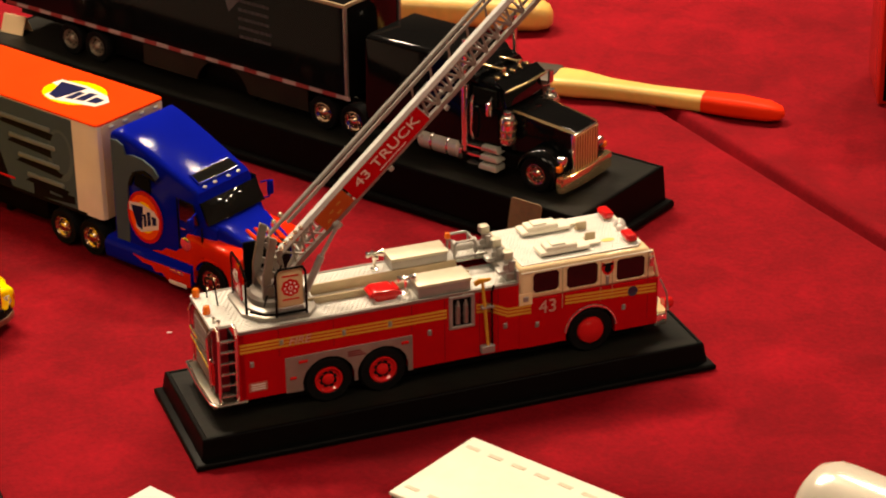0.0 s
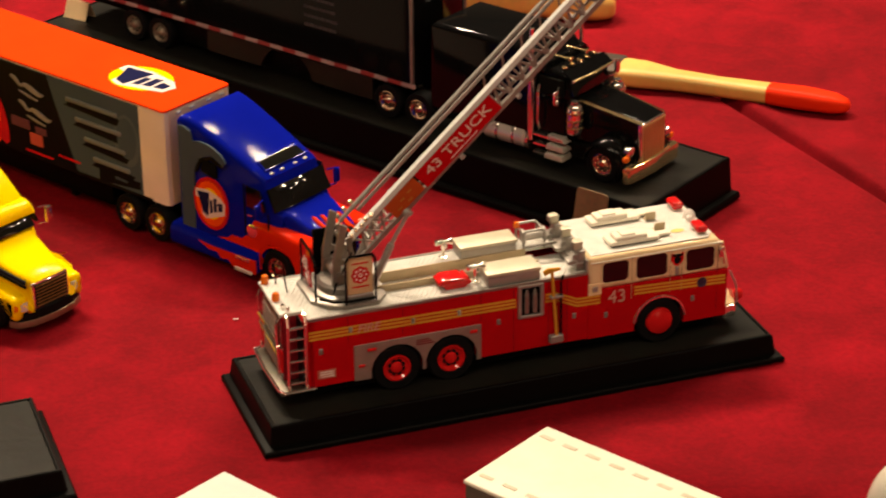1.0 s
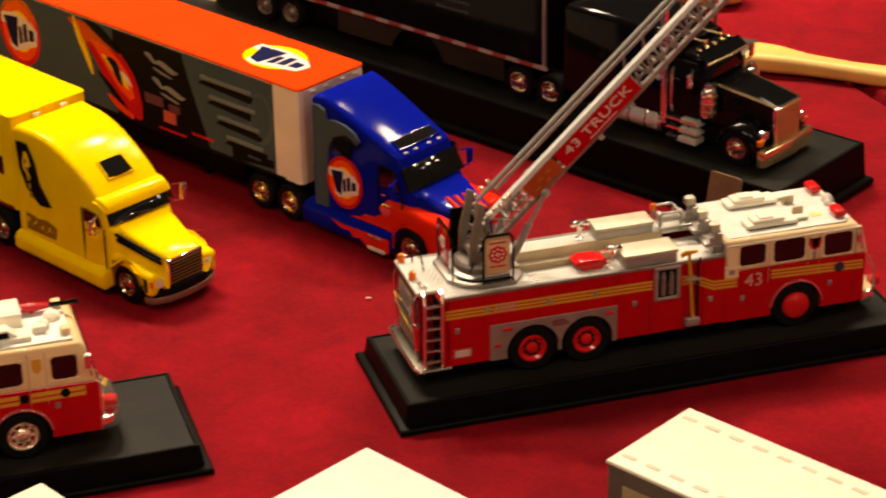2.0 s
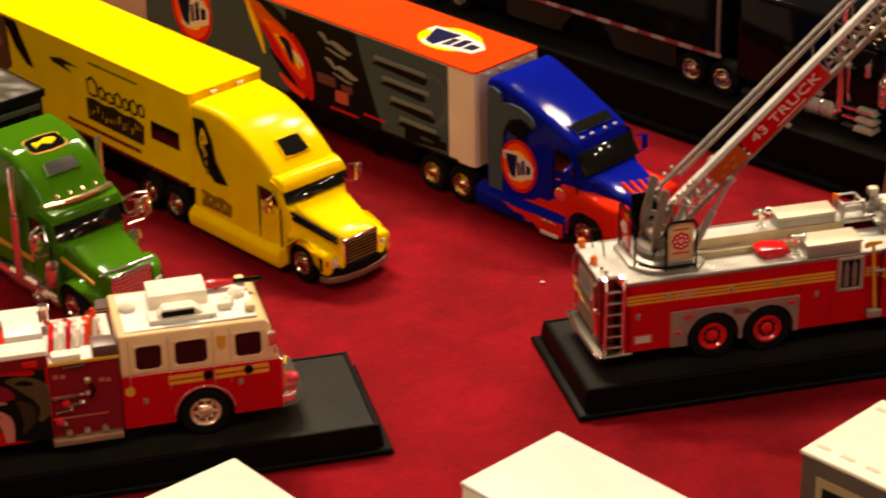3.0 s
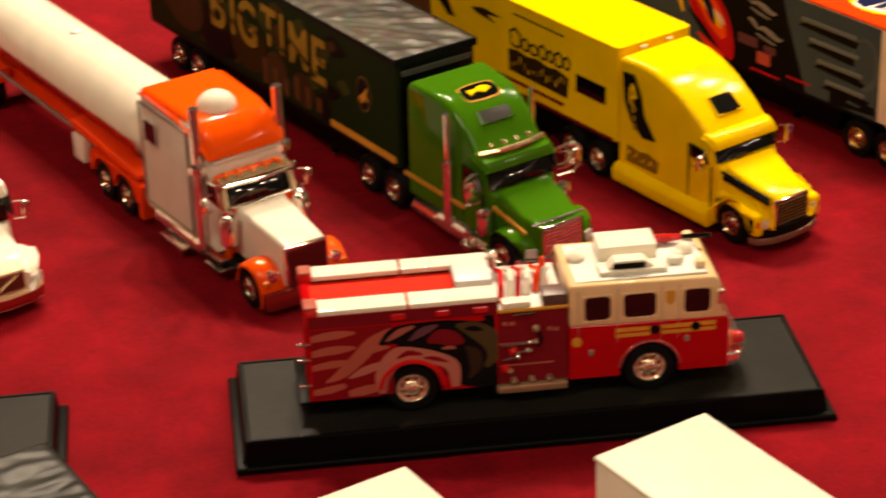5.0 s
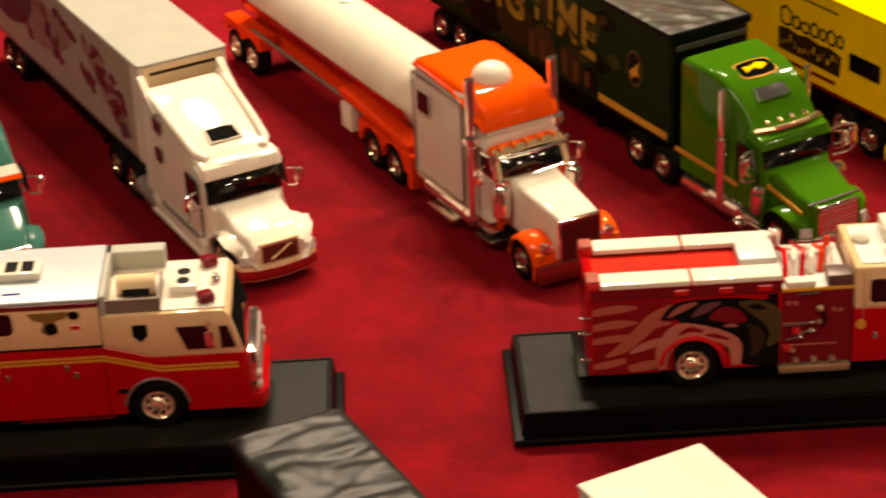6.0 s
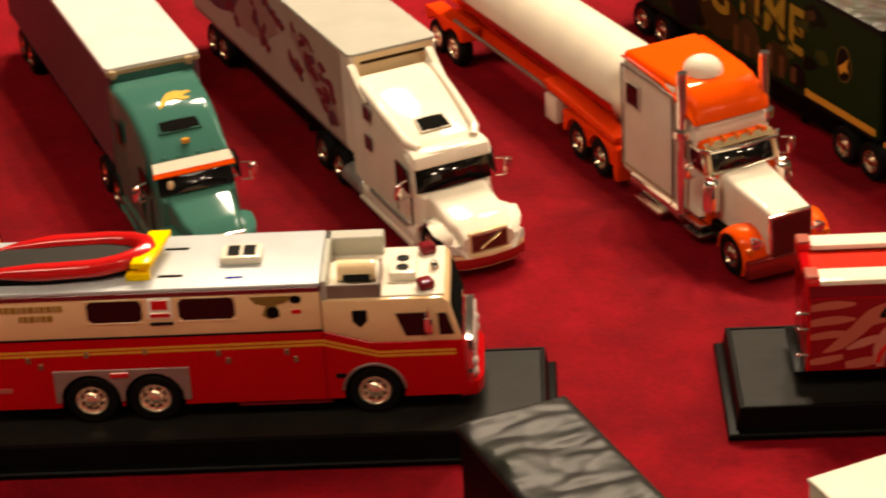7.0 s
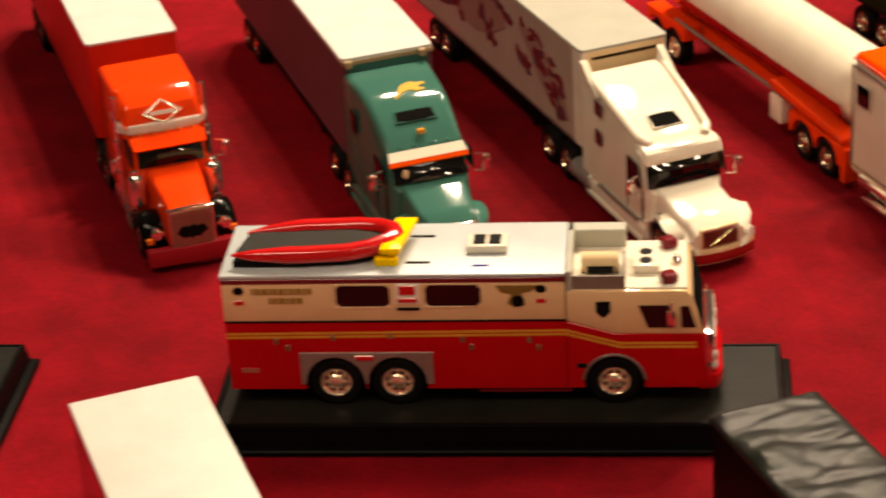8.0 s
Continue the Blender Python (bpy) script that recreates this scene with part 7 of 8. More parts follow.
# orange tanker
tk = starts("orange_tanker_lorry", "orange and white model tanker lorry on red cloth", "lorry", "model lorries", lorry_pose(-0.4414, 0.7948, -42.5), 0, 0, 0)
# the bumper is chrome with the cloth's red reflection put into its base colour
classic(tk, dict(back=-0.8, nose=96, fx=82.6, top=61, body=PINKW, hood=WHITE, fend=ORANGE, sleep=PINKW, dip=3.0, vlen=2.2, zt=40, zb=31.5, wsb=36, cabl=10, stz=70, str=2.6, guard=False, bump=mat("dark_red_bumper_plating", (0.30, 0.035, 0.03), 0.12, 0.6, 0.05, 90, 0.03, 500), gmesh=MAROON, gbars=paint("dark_bars", (0.05, 0.02, 0.015), 0.4, 0.05), visor=GILT, cab=ORANGE, door=PINKW))
tractor_base(tk, 2, (-19, -38), 82.6, rear=-48)
part("sleeper_roof", loft(fresh(), [(-1.4, 18.6, 17.2, 58.8, 62.0, 2.0), (2, 18.7, 17.2, 58.6, 62.4, 2.6), (30, 18.7, 17.2, 57, 62.6, 2.8), (41, 18.7, 16.8, 53.4, 62.0, 3.4), (46.6, 18.4, 16.2, 50.6, 59.6, 3.6), (50.0, 17.8, 15.6, 49.4, 55.0, 3.0), (51.4, 17.2, 15.2, 48.8, 50.2, 1.0)], 6), ORANGE, tk, "orange sleeper roof", sharp=40)
part("brow_trim", box(fresh(), 49.4, 51.2, -15, 15, 46.4, 48.2, 0.5), PINKW, tk)
part("visor_lip", bent(fresh(), [(57.4, -17.6, 41.6), (60.4, -15.0, 41.0), (61.6, 0, 40.9), (60.4, 15.0, 41.0), (57.4, 17.6, 41.6)], 0.75, 10), CHROME, tk)
for s in (-1, 1):
    part("screen_frame", bent(fresh(), [(57.8, s * 14.6, 40.6), (60.6, s * 14.9, 32.4)], 0.95, 8), CREAM, tk)
    part("screen_frame", bent(fresh(), [(48.2, s * 16.9, 40.4), (56.6, s * 16.7, 40.4), (59.4, s * 16.5, 32.2)], 0.7, 8), CHROME, tk)
part("screen_frame", bent(fresh(), [(60.8, -14.8, 32.0), (61.6, 0, 31.9), (60.8, 14.8, 32.0)], 0.6, 8), CHROME, tk)
for y in (-12, -6, 0, 6, 12):
    part("roof_marker", ball(fresh(), (56.6, y, 43.4), 0.9, 1.1, 0.8, 10), LAMPORANGE, tk)
part("roof_dome", lathe(fresh(), [(8.0, 61.2), (8.0, 62.6), (7.4, 64.8), (5.6, 67.0), (3.0, 68.3), (0.3, 68.7)], (33, -1.5, 0), "z", 28), WHITE, tk, "white dome on the sleeper roof")
part("sleeper_window", box(fresh(), 3.6, 13, -19.7, -18.9, 42, 51, 0.4, 1), GLASS, tk)
part("sleeper_trim", box(fresh(), -0.6, 40, -19.6, -18.8, 57, 58, 0.2, 1), STEEL, tk)
part("sleeper_trim", box(fresh(), -0.6, 40, -19.5, -18.8, 13.6, 14.6, 0.2, 1), CARD, tk)
part("sleeper_trim", box(fresh(), 38.6, 39.8, -19.5, -18.8, 14, 57, 0.2, 1), STEEL, tk)
part("sleeper_trim", box(fresh(), -0.7, 0.4, -19.5, -18.8, 14, 57, 0.2, 1), STEEL, tk)
part("window_trim", box(fresh(), 2.8, 13.8, -19.3, -18.9, 41.2, 51.8, 0.3, 1), PINKW, tk)
part("side_step", box(fresh(), 12, 32, -21.4, -17, 2.6, 4.6, 0.6), CHROME, tk)
part("side_tank", lathe(fresh(), [(3.6, 6), (4.4, 7), (4.4, 38), (3.6, 39)], (0, -15.6, 9.4), "x", 18), CHROME, tk)
tank = part("tank", lathe(fresh(), [(6, -178), (12, -177), (15.5, -173), (16.4, -168), (16.4, -20), (15.5, -15), (12, -11.4), (6, -10.4)], (0, 0, 36), "x", 40), WHITE, tk, "long cream tank")
bm = lathe(fresh(), [(16.6, -176), (16.6, -14)], (0, 0, 36), "x", 40)
bmesh.ops.delete(bm, geom=[v for v in bm.verts if v.co.z > 33.5], context="VERTS")
part("tank_belly", bm, RED, tank)
for x in (-95,):
    part("manhole", lathe(fresh(), [(3.4, 51.5), (3.4, 52.6), (2.6, 53.2), (0.4, 53.4)], (x, 0, 0), "z", 18), ROOFW, tank)
part("tank_frame", box(box(fresh(), -176, -12, -9, -6, 13, 20, 0.3, 1), -176, -12, 6, 9, 13, 20, 0.3, 1), BLAZE, tk)
bm = prism(fresh(), [(-70, 24.5), (-66, 27), (-12, 23.5), (-6, 22), (-6, 19.6), (-64, 22.4)], -20.0, -12, r=0.5, seg=2)
prism(bm, [(-70, 24.5), (-66, 27), (-12, 23.5), (-6, 22), (-6, 19.6), (-64, 22.4)], 12, 20.0, r=0.5, seg=2)
part("deck_slab", bm, BLAZE, tk, "sloping orange deck plate")
for s in (-1, 1):
    for x0, x1, arcs in ((-50, -6, [(-38, 8.2), (-19, 8.2)]),):
        part("rear_fender", prism(fresh(), arched(x0, x1, 9.5, 18.8, arcs, 9.6), *sorted((s * 20.4, s * 11)), r=0.5, seg=2), BLAZE, tk, "orange quarter fender")
    part("mud_flap", prism(fresh(), [(-8, 18), (-3, 18), (-3.4, 3), (-7, 3)], *sorted((s * 20, s * 13)), r=0.3, seg=1), BLAZE, tk)
part("side_rail", tube(fresh(), (-160, -17.5, 21), (-62, -17.5, 21), 0.9), STEEL, tk)
bm = box(fresh(), -68, -58, -19.5, -13, 8, 20, 0.8)
part("hose_locker", bm, PINKW, tk)
bm = prism(fresh(), arched(-186, -148, 14, 21, [(-158, 8.2), (-176, 8.2)], 9.4), -20, -11, r=0.4, seg=1)
prism(bm, arched(-186, -148, 14, 21, [(-158, 8.2), (-176, 8.2)], 9.4), 11, 20, r=0.4, seg=1)
part("trailer_fender", bm, BLAZE, tk)
for x in (-158, -176):
    wheel(tk, x, -16.4, 8.2, 8.2, 6.6, RIM, "disc")
    wheel(tk, x, 16.4, 8.2, 8.2, 6.6, RIM, "disc", 1)

# white lorry
wh = starts("white_lorry", "white model lorry with a red bumper on red cloth", "lorry", "model lorries", lorry_pose(-0.5501, 0.7677, -43), 0, 0, 0)
tr = trailer(wh, 192, PINKW, ROOFGREY, (-154, -168), front=CREAM, rail=STEEL, ahead=4.0)
part("roof_frame", box(fresh(), 4.1, 4.9, -15, 15, 57.0, 58.2, 0.2, 1), BROWN, tr)
WINE = paint("wine_print", (0.20, 0.02, 0.03), 0.5, 0.05)
print_flank(tr, "wrap", paint("taupe_wrap", (0.46, 0.34, 0.28), 0.5, 0.05), rect(-191.6, -4.5, 18.6, 60.6), Y, 0.04, "taupe printed wrap")
rnd = random.Random(33)
for k in range(26):
    cx, cz, w = (rnd.uniform(-58, -14), rnd.uniform(26, 54), rnd.uniform(2, 5)) if k < 15 else (rnd.uniform(-160, -60), rnd.uniform(28, 56), rnd.uniform(2, 6))
    if cz - 40 > -(cx + 34) * 0.75 + 12 or cz - 40 < -(cx + 34) * 0.75 - 12:
        continue
    pts = [(cx + w * rnd.uniform(0.5, 1.4) * math.cos(a), cz + w * rnd.uniform(0.5, 1.4) * math.sin(a)) for a in (2 * math.pi * i / 8 for i in range(8))]
    print_flank(tr, "wine_print", WINE if k % 3 else paint("pink_print", (0.46, 0.22, 0.20), 0.5, 0.05), pts, Y, 0.05 + 0.003 * k)
MAUVE = paint("mauve_print", (0.36, 0.19, 0.16), 0.5, 0.05)
for mt, keys in ((MAUVE, [(-60, 50, 1), (-46, 46, 6), (-32, 38, 8), (-18, 30, 7), (-10, 26, 1)]), (MAUVE, [(-150, 40, 4), (-120, 42, 12), (-96, 44, 9), (-76, 46, 2)]), (PLUM, [(-186, 42, 10), (-160, 44, 15), (-136, 46, 11), (-122, 48, 2)])):
    streak(tr, "wine_print", mt, keys, Y - 0.15, (-191, -8, 19, 60.4))
for (xa, za), (xb, zb), n, spread in (((-50, 52), (-14, 25), 30, 4.0), ((-30, 46), (-15, 36), 9, 2.6), ((-114, 50), (-94, 36), 16, 4.6), ((-92, 56), (-68, 47), 10, 2.4), ((-64, 40), (-50, 32), 9, 2.2), ((-176, 52), (-130, 36), 22, 6.0)):
    for k in range(n):
        u = rnd.random()
        cx, cz = xa + (xb - xa) * u + rnd.uniform(-spread, spread), za + (zb - za) * u + rnd.uniform(-spread, spread)
        a, ln = rnd.uniform(-1.3, 0.5), rnd.uniform(1.6, 4.2)
        dx, dz = ln * math.cos(a), ln * math.sin(a)
        streak(tr, "leaf_print", WINE if k % 4 else PLUM, [(cx - dx, cz - dz, 0.3), (cx - 0.3 * dx, cz - 0.2 * dz, rnd.uniform(0.9, 2.2)), (cx + 0.4 * dx, cz + 0.5 * dz, rnd.uniform(0.7, 1.8)), (cx + dx, cz + dz, 0.2)], Y - 0.3, (-191, -8, 19, 60.4))
ORG = Vector((0, 3.0, 0))
aero(wh, dict(bw=0.9, back=8, nose=95.5, fx=77, top=54.0, crest=12, pw=1.15, rad=2.0, hside=12.6, brow=(59.0, 40.4), wst=(61.8, 34.4), wsb=(64.4, 24.6), hoodf=(89.0, 19.6), wsw=0.6, body=WHITE, vu=(0.66, 0.82), vw=6.6, bump=CREAM, bump2=paint("red_bumper", (0.30, 0.012, 0.012)), band=(3.8, 8.0), gmesh=MAROON, gbars=paint("wine_bars", (0.16, 0.03, 0.02), 0.3, 0.2), gsur=CREAM, gz=17.6, mirror=CHROME, skz=12, fz=16.8, marker=CREAM, lip=WHITE))
tractor_base(wh, 6, (-8, -26), 77.5, wy=15.4)
for s in (-1, 1):
    part("roof_fin", prism(fresh(), [(8, 51), (24, 49), (15, 54.4), (10, 58.4), (7.4, 59.6)], *sorted((s * 19, s * 15.8)), r=0.3, seg=1), WHITE, wh)
for z in (33, 46):
    part("sleeper_window", box(fresh(), 22, 28, -19.7, -18.9, z - 4, z + 2.4, 0.5, 1), mat("plum_glass", (0.10, 0.03, 0.04), 0.25), wh)
for s in (-1, 1):
    part("roof_ridge", bent(fresh(), [(9, s * 16.6, 54.4), (26, s * 16.2, 50.2), (42, s * 15.6, 46.0), (54, s * 14.8, 42.4), (58.6, s * 12.0, 41.0)], 1.9, 12), WHITE, wh)
part("brow_lip", bent(fresh(), [(60.2, -15.2, 38.8), (61.8, -8, 39.0), (62.3, 0, 39.2), (61.8, 8, 39.0), (60.2, 15.2, 38.8)], 1.1, 10), WHITE, wh)
part("side_fairing", box(fresh(), 26, 62, -20.6, -19, 10.6, 12.4, 0.5), SILVER, wh)
bm = bent(fresh(), [(95.6, -4, 11.6), (95.6, 4.5, 16.6)], 0.6)
part("grille_slash", bm, GILT, wh)
part("tank_end", lathe(fresh(), [(3.6, -2), (4.4, -1), (4.4, 16), (3.6, 17)], (0, -17, 8), "x", 16), SILVER, wh)

# teal lorry
LEAP = paint("bright_gold_print", (0.58, 0.36, 0.03), 0.4, 0.1)
te = starts("teal_lorry", "teal model lorry with a plum trailer on red cloth", "lorry", "model lorries", lorry_pose(-0.6397, 0.7284, -46), 0, 0, 0)
tr = trailer(te, 196, PLUM, ROOFW, (-158, -174), front=TEAL, rail=PLUM, lip=2.0, ahead=2.6)
part("roof_lip", box(fresh(), 2.2, 3.3, -19.8, 19.8, 58.8, 60.6, 0.2, 1), CARD, tr)
ORG = Vector((0, 2.0, 0))
aero(te, dict(bw=0.9, back=4.5, nose=88, fx=70, top=56.4, crest=17, pw=2.2, brow=(54.0, 42.4), wst=(57.6, 37.0), wsb=(61.6, 29.2), hoodf=(83.0, 23.0), body=TEAL, vu=(0.65, 0.78), vw=8.4, badges=(("leaping_shape", LEAP, tuple((0.75 * u + 0.06, 0.8 * y + 2.6) for u, y in ((0.54, -9.0), (0.48, -6.4), (0.40, -3.6), (0.37, 0.4), (0.43, 3.6), (0.42, 7.6), (0.37, 8.0), (0.36, 5.2), (0.30, 6.0), (0.28, 9.6), (0.22, 9.0), (0.22, 5.0), (0.17, 2.6), (0.20, -1.4), (0.28, -4.4), (0.36, -6.0), (0.46, -8.6))), 0.25, "gold leaping shape"),), gmesh=MAROON, gbars=CHROME, gsur=CHROME, gw=9.4, gz=20, bump=TEAL, marker=TEAL, skz=12))
tractor_base(te, 4.5, (5.4, -14.7), 71, wy=15.4)
part("sun_visor", slab(fresh(), (59.4, -16.4, 38.2), (59.4, 16.4, 38.2), (56.0, 15.6, 41.0), (56.0, -15.6, 41.0), 0.6), WHITE, te)
part("visor_edge", slab(fresh(), (60.4, -16.6, 36.6), (60.4, 16.6, 36.6), (59.0, 16.4, 38.4), (59.0, -16.4, 38.4), 0.7), ORANGE, te, "orange visor edge")
part("dash_ornament", ball(fresh(), (61.4, -10.5, 33.4), 0.9, 1.4, 2.2, 8), CREAM, te)
part("roof_badge", box(fresh(), 50.4, 52.2, -1.6, 1.6, 45.4, 47.4, 0.3, 1), GOLD, te)
for y in (-17, 15):
    part("roof_lamp", box(fresh(), 3.4, 6.4, y, y + 3, 58.4, 61.6, 0.6), CARD, te)
part("sleeper_window", box(fresh(), 16, 23, -19.6, -18.9, 36, 46, 0.5, 1), GLASS, te)

# red lorry
rd = starts("red_lorry", "red-orange model lorry with a white-roofed trailer on red cloth", "lorry", "model lorries", lorry_pose(-0.7507, 0.7068, -46.5), 0, 0, 0)
REDT = paint("bright_red_paint", (0.52, 0.018, 0.008))
tr = trailer(rd, 200, REDT, ROOFW, (-160, -177), rail=MAROON)
classic(rd, dict(back=14, nose=101, fx=82, top=57.5, body=BLAZE, fend=BLACKP, zt=40.5, zb=31, wsb=33, cabl=12, stz=58, str=1.3, dip=4.0, bump=paint("dark_red_bumper", (0.32, 0.012, 0.02), 0.25, 0.6), gmesh=mat("coppery_mesh", (0.40, 0.20, 0.12), 0.35, 0.6), gbars=STEEL, visor=BLAZE))
tractor_base(rd, 14, (13, -5), 82)
part("roof_front", loft(fresh(), [(40, 18.4, 16.8, 46, 58.0, 3), (50, 18.2, 16.6, 46, 57.2, 3.4), (56.2, 17.2, 15.6, 46, 53.6, 3), (58.8, 16.6, 15.2, 45.4, 47.6, 1.6)], 5), BLAZE, rd)
part("cab_band", prism(fresh(), [(40, -18.8), (55, -18.4), (59.8, -14.4), (61.2, 0), (59.8, 14.4), (55, 18.4), (40, 18.8)], 43.2, 47.2, axis="z", r=0.7), PINKW, rd, "cream band over the windscreen")
dm = part("diamond_badge", slab(fresh(), (58.9, -8.4, 51.2), (60.4, 0, 46.6), (58.9, 8.4, 51.2), (56.6, 0, 56.2), 0.6), RIM, rd, "silver diamond badge")
part("diamond_field", slab(fresh(), (59.1, -6.6, 51.2), (60.4, 0, 47.6), (59.1, 6.6, 51.2), (57.2, 0, 55.2), 0.75), BLAZE, dm)
part("diamond_bar", slab(fresh(), (59.5, -5.4, 50.4), (59.5, 5.4, 50.4), (58.9, 5.4, 52.0), (58.9, -5.4, 52.0), 1.0), PINKW, dm)
part("grille_mouth", prism(fresh(), [(-6.4, 15.4), (-4.6, 14.2), (-3.2, 13.0), (-1.8, 13.8), (-0.4, 12.6), (1.0, 13.8), (2.6, 13.0), (4.2, 14.4), (6.2, 15.6), (5.4, 17.4), (3.6, 18.4), (2.0, 17.6), (0.4, 18.8), (-1.6, 17.8), (-3.4, 18.6), (-5.4, 17.4)], 99.2, 100.4, axis="x"), CHARCOAL, rd, "dark jagged grille opening")
part("hood_trim", bent(fresh(), [(98.2, -9.8, 25.4), (98.8, 0, 26.0), (98.2, 9.8, 25.4)], 0.6, 8), CHROME, rd)

# ---- black lorry on its long plinth ----
hx, hy = math.cos(radians(-37.5)), math.sin(radians(-37.5))


def along(h, l):
    return (h * hx - l * hy, h * hy + l * hx)


px, py = along(-0.494 - 0.376, 0.7387)
plinth(pose(px, py, 0, 0, 0, -37.5), 376, 75, 20, "long black plastic display plinth under a black model lorry", foot=3.0, inset=4.0)
bx, by = along(-0.632, 0.7735)
bk = starts("black_lorry", "glossy black model lorry with gilt chrome on a black plinth", "lorry", "model lorries", pose(bx, by, 0.0197, 0, 0, -37.5), 0, 0, 0)
tr = trailer(bk, 226, BLACKP, BLACKP, (-160, -178), z0=18, z1=63.5, rail=PLASTIC, rim=mat("dim_rim", (0.22, 0.18, 0.13), 0.35, 0.5))
for y in (-20.1, 20.1):
    part("roof_rail", box(fresh(), -226, 0.4, y - 0.5, y + 0.5, 62.2, 64.0, 0.2, 1), CARD, tr)
part("roof_rail", box(fresh(), -0.6, 0.6, -20.4, 20.4, 62.2, 64.0, 0.2, 1), CARD, tr)
for y in (-19.4, 19.4):
    part("corner_post", box(fresh(), -1.0, 0.5, y - 0.8, y + 0.8, 18, 62.4, 0.2, 1), STEEL, tr)
bm1, bm2 = fresh(), fresh()
for k in range(28):
    box(bm1 if k % 2 else bm2, -222 + 8 * k, -214.2 + 8 * k, -20.4, -19.6, 18.2, 20.0)
tagged(part("reflector_band", bm1, mat("pale_reflector", (0.42, 0.30, 0.28), 0.4), tr), kind="stuff")
tagged(part("reflector_band", bm2, mat("dark_red_reflector", (0.26, 0.03, 0.03), 0.4), tr), kind="stuff")
print_flank(tr, "wing_print", paint("grey_print", (0.11, 0.10, 0.10), 0.5, 0.05), [(-88, 55), (-70, 60), (-62, 54), (-70, 46), (-72, 52)], -19.8, 0.2, "grey wing-shaped print")
lines(tr, "word_bar", paint("dim_print", (0.07, 0.065, 0.065), 0.5, 0.05), -64, -44, 52, -19.8, 1.4, 5, 4.4, 31)
classic(bk, dict(back=10, nose=119, fx=104, top=52, body=BLACKP, zt=41, zb=32, wsb=35, cabl=14, sloped=True, stz=62, str=1.3, bump=GILT, gmesh=mat("brass_mesh", (0.62, 0.42, 0.18), 0.3, 0.5), gbars=GILT, gsur=CHROME, visor=BLACKP, marker=GILT, trim=GILT, sglass=ROOFGLASS))
tractor_base(bk, 12, (3, -15), 104, rear=-30)
part("visor_edge", bent(fresh(), [(85.2, -15.0, 40.4), (86.4, 0, 40.6), (85.2, 15.0, 40.4)], 0.6, 8), GILT, bk)
for s in (-1, 1):
    part("grab_bar", bent(fresh(), [(70, s * 18.2, 16), (70, s * 19.6, 20), (70, s * 19.6, 34), (70, s * 18.2, 37)], 0.6, 8), CHROME, bk)
    part("hood_strip", slab(fresh(), (86, s * 11.2, 30.6), (86, s * 10.2, 31.2), (117, s * 8.4, 27.4), (117, s * 9.4, 26.6), 0.3), GILT, bk)
part("side_skirt", prism(fresh(), arched(-128, -24, 6.5, 17.6, [(-77, 2.0)], 17.0), -19.4, -18.6), mat("brown_grey_skirt", (0.022, 0.017, 0.012), 0.45, 0, 0.3, 40, 0.1, 300, spec=0.1), tr, "dim brown side skirt")
PLATED = mat("plated_tank", (0.62, 0.62, 0.52), 0.25, 0.35, 0.05, 90, 0.03, 500)
for s in (-1, 1):
    bm = lathe(fresh(), [(4.4, 40), (5.4, 41), (5.4, 47), (5.0, 47.3), (5.0, 48.6), (5.4, 49), (5.4, 62), (4.4, 63)], (0, s * 15.4, 9.6), "x", 24)
    tank = part("plated_tank", bm, PLATED, bk, "pale plated fuel tank")
    for x in (48, 57):
        part("tank_strap", lathe(fresh(), [(5.6, x - 0.7), (5.8, x - 0.4), (5.8, x + 0.4), (5.6, x + 0.7)], (0, s * 15.4, 9.6), "x", 24), CHROME, tank)
    bm = fresh()
    for k in range(3):
        prism(bm, [(74.6, 4.4 + 4.0 * k), (84.4, 4.4 + 4.0 * k), (83.8 - 0.5 * k, 7.0 + 4.0 * k), (75.2, 7.0 + 4.0 * k)], *sorted((s * (21.2 - 0.9 * k), s * 14)), r=0.35)
    part("deep_step", bm, PLATED, bk, "pale plated cab steps")
    for z in (20.5, 24, 27.5):
        part("cleaner_band", lathe(fresh(), [(3.5, z - 0.6), (3.8, z - 0.3), (3.8, z + 0.3), (3.5, z + 0.6)], (87.2, s * 16.2, 0), "z", 18), GILT, bk)
    part("horn", lathe(fresh(), [(0.5, 66), (0.6, 76), (1.5, 78), (1.2, 78.2)], (0, s * 6, 46.4), "x", 12), GILT, bk)
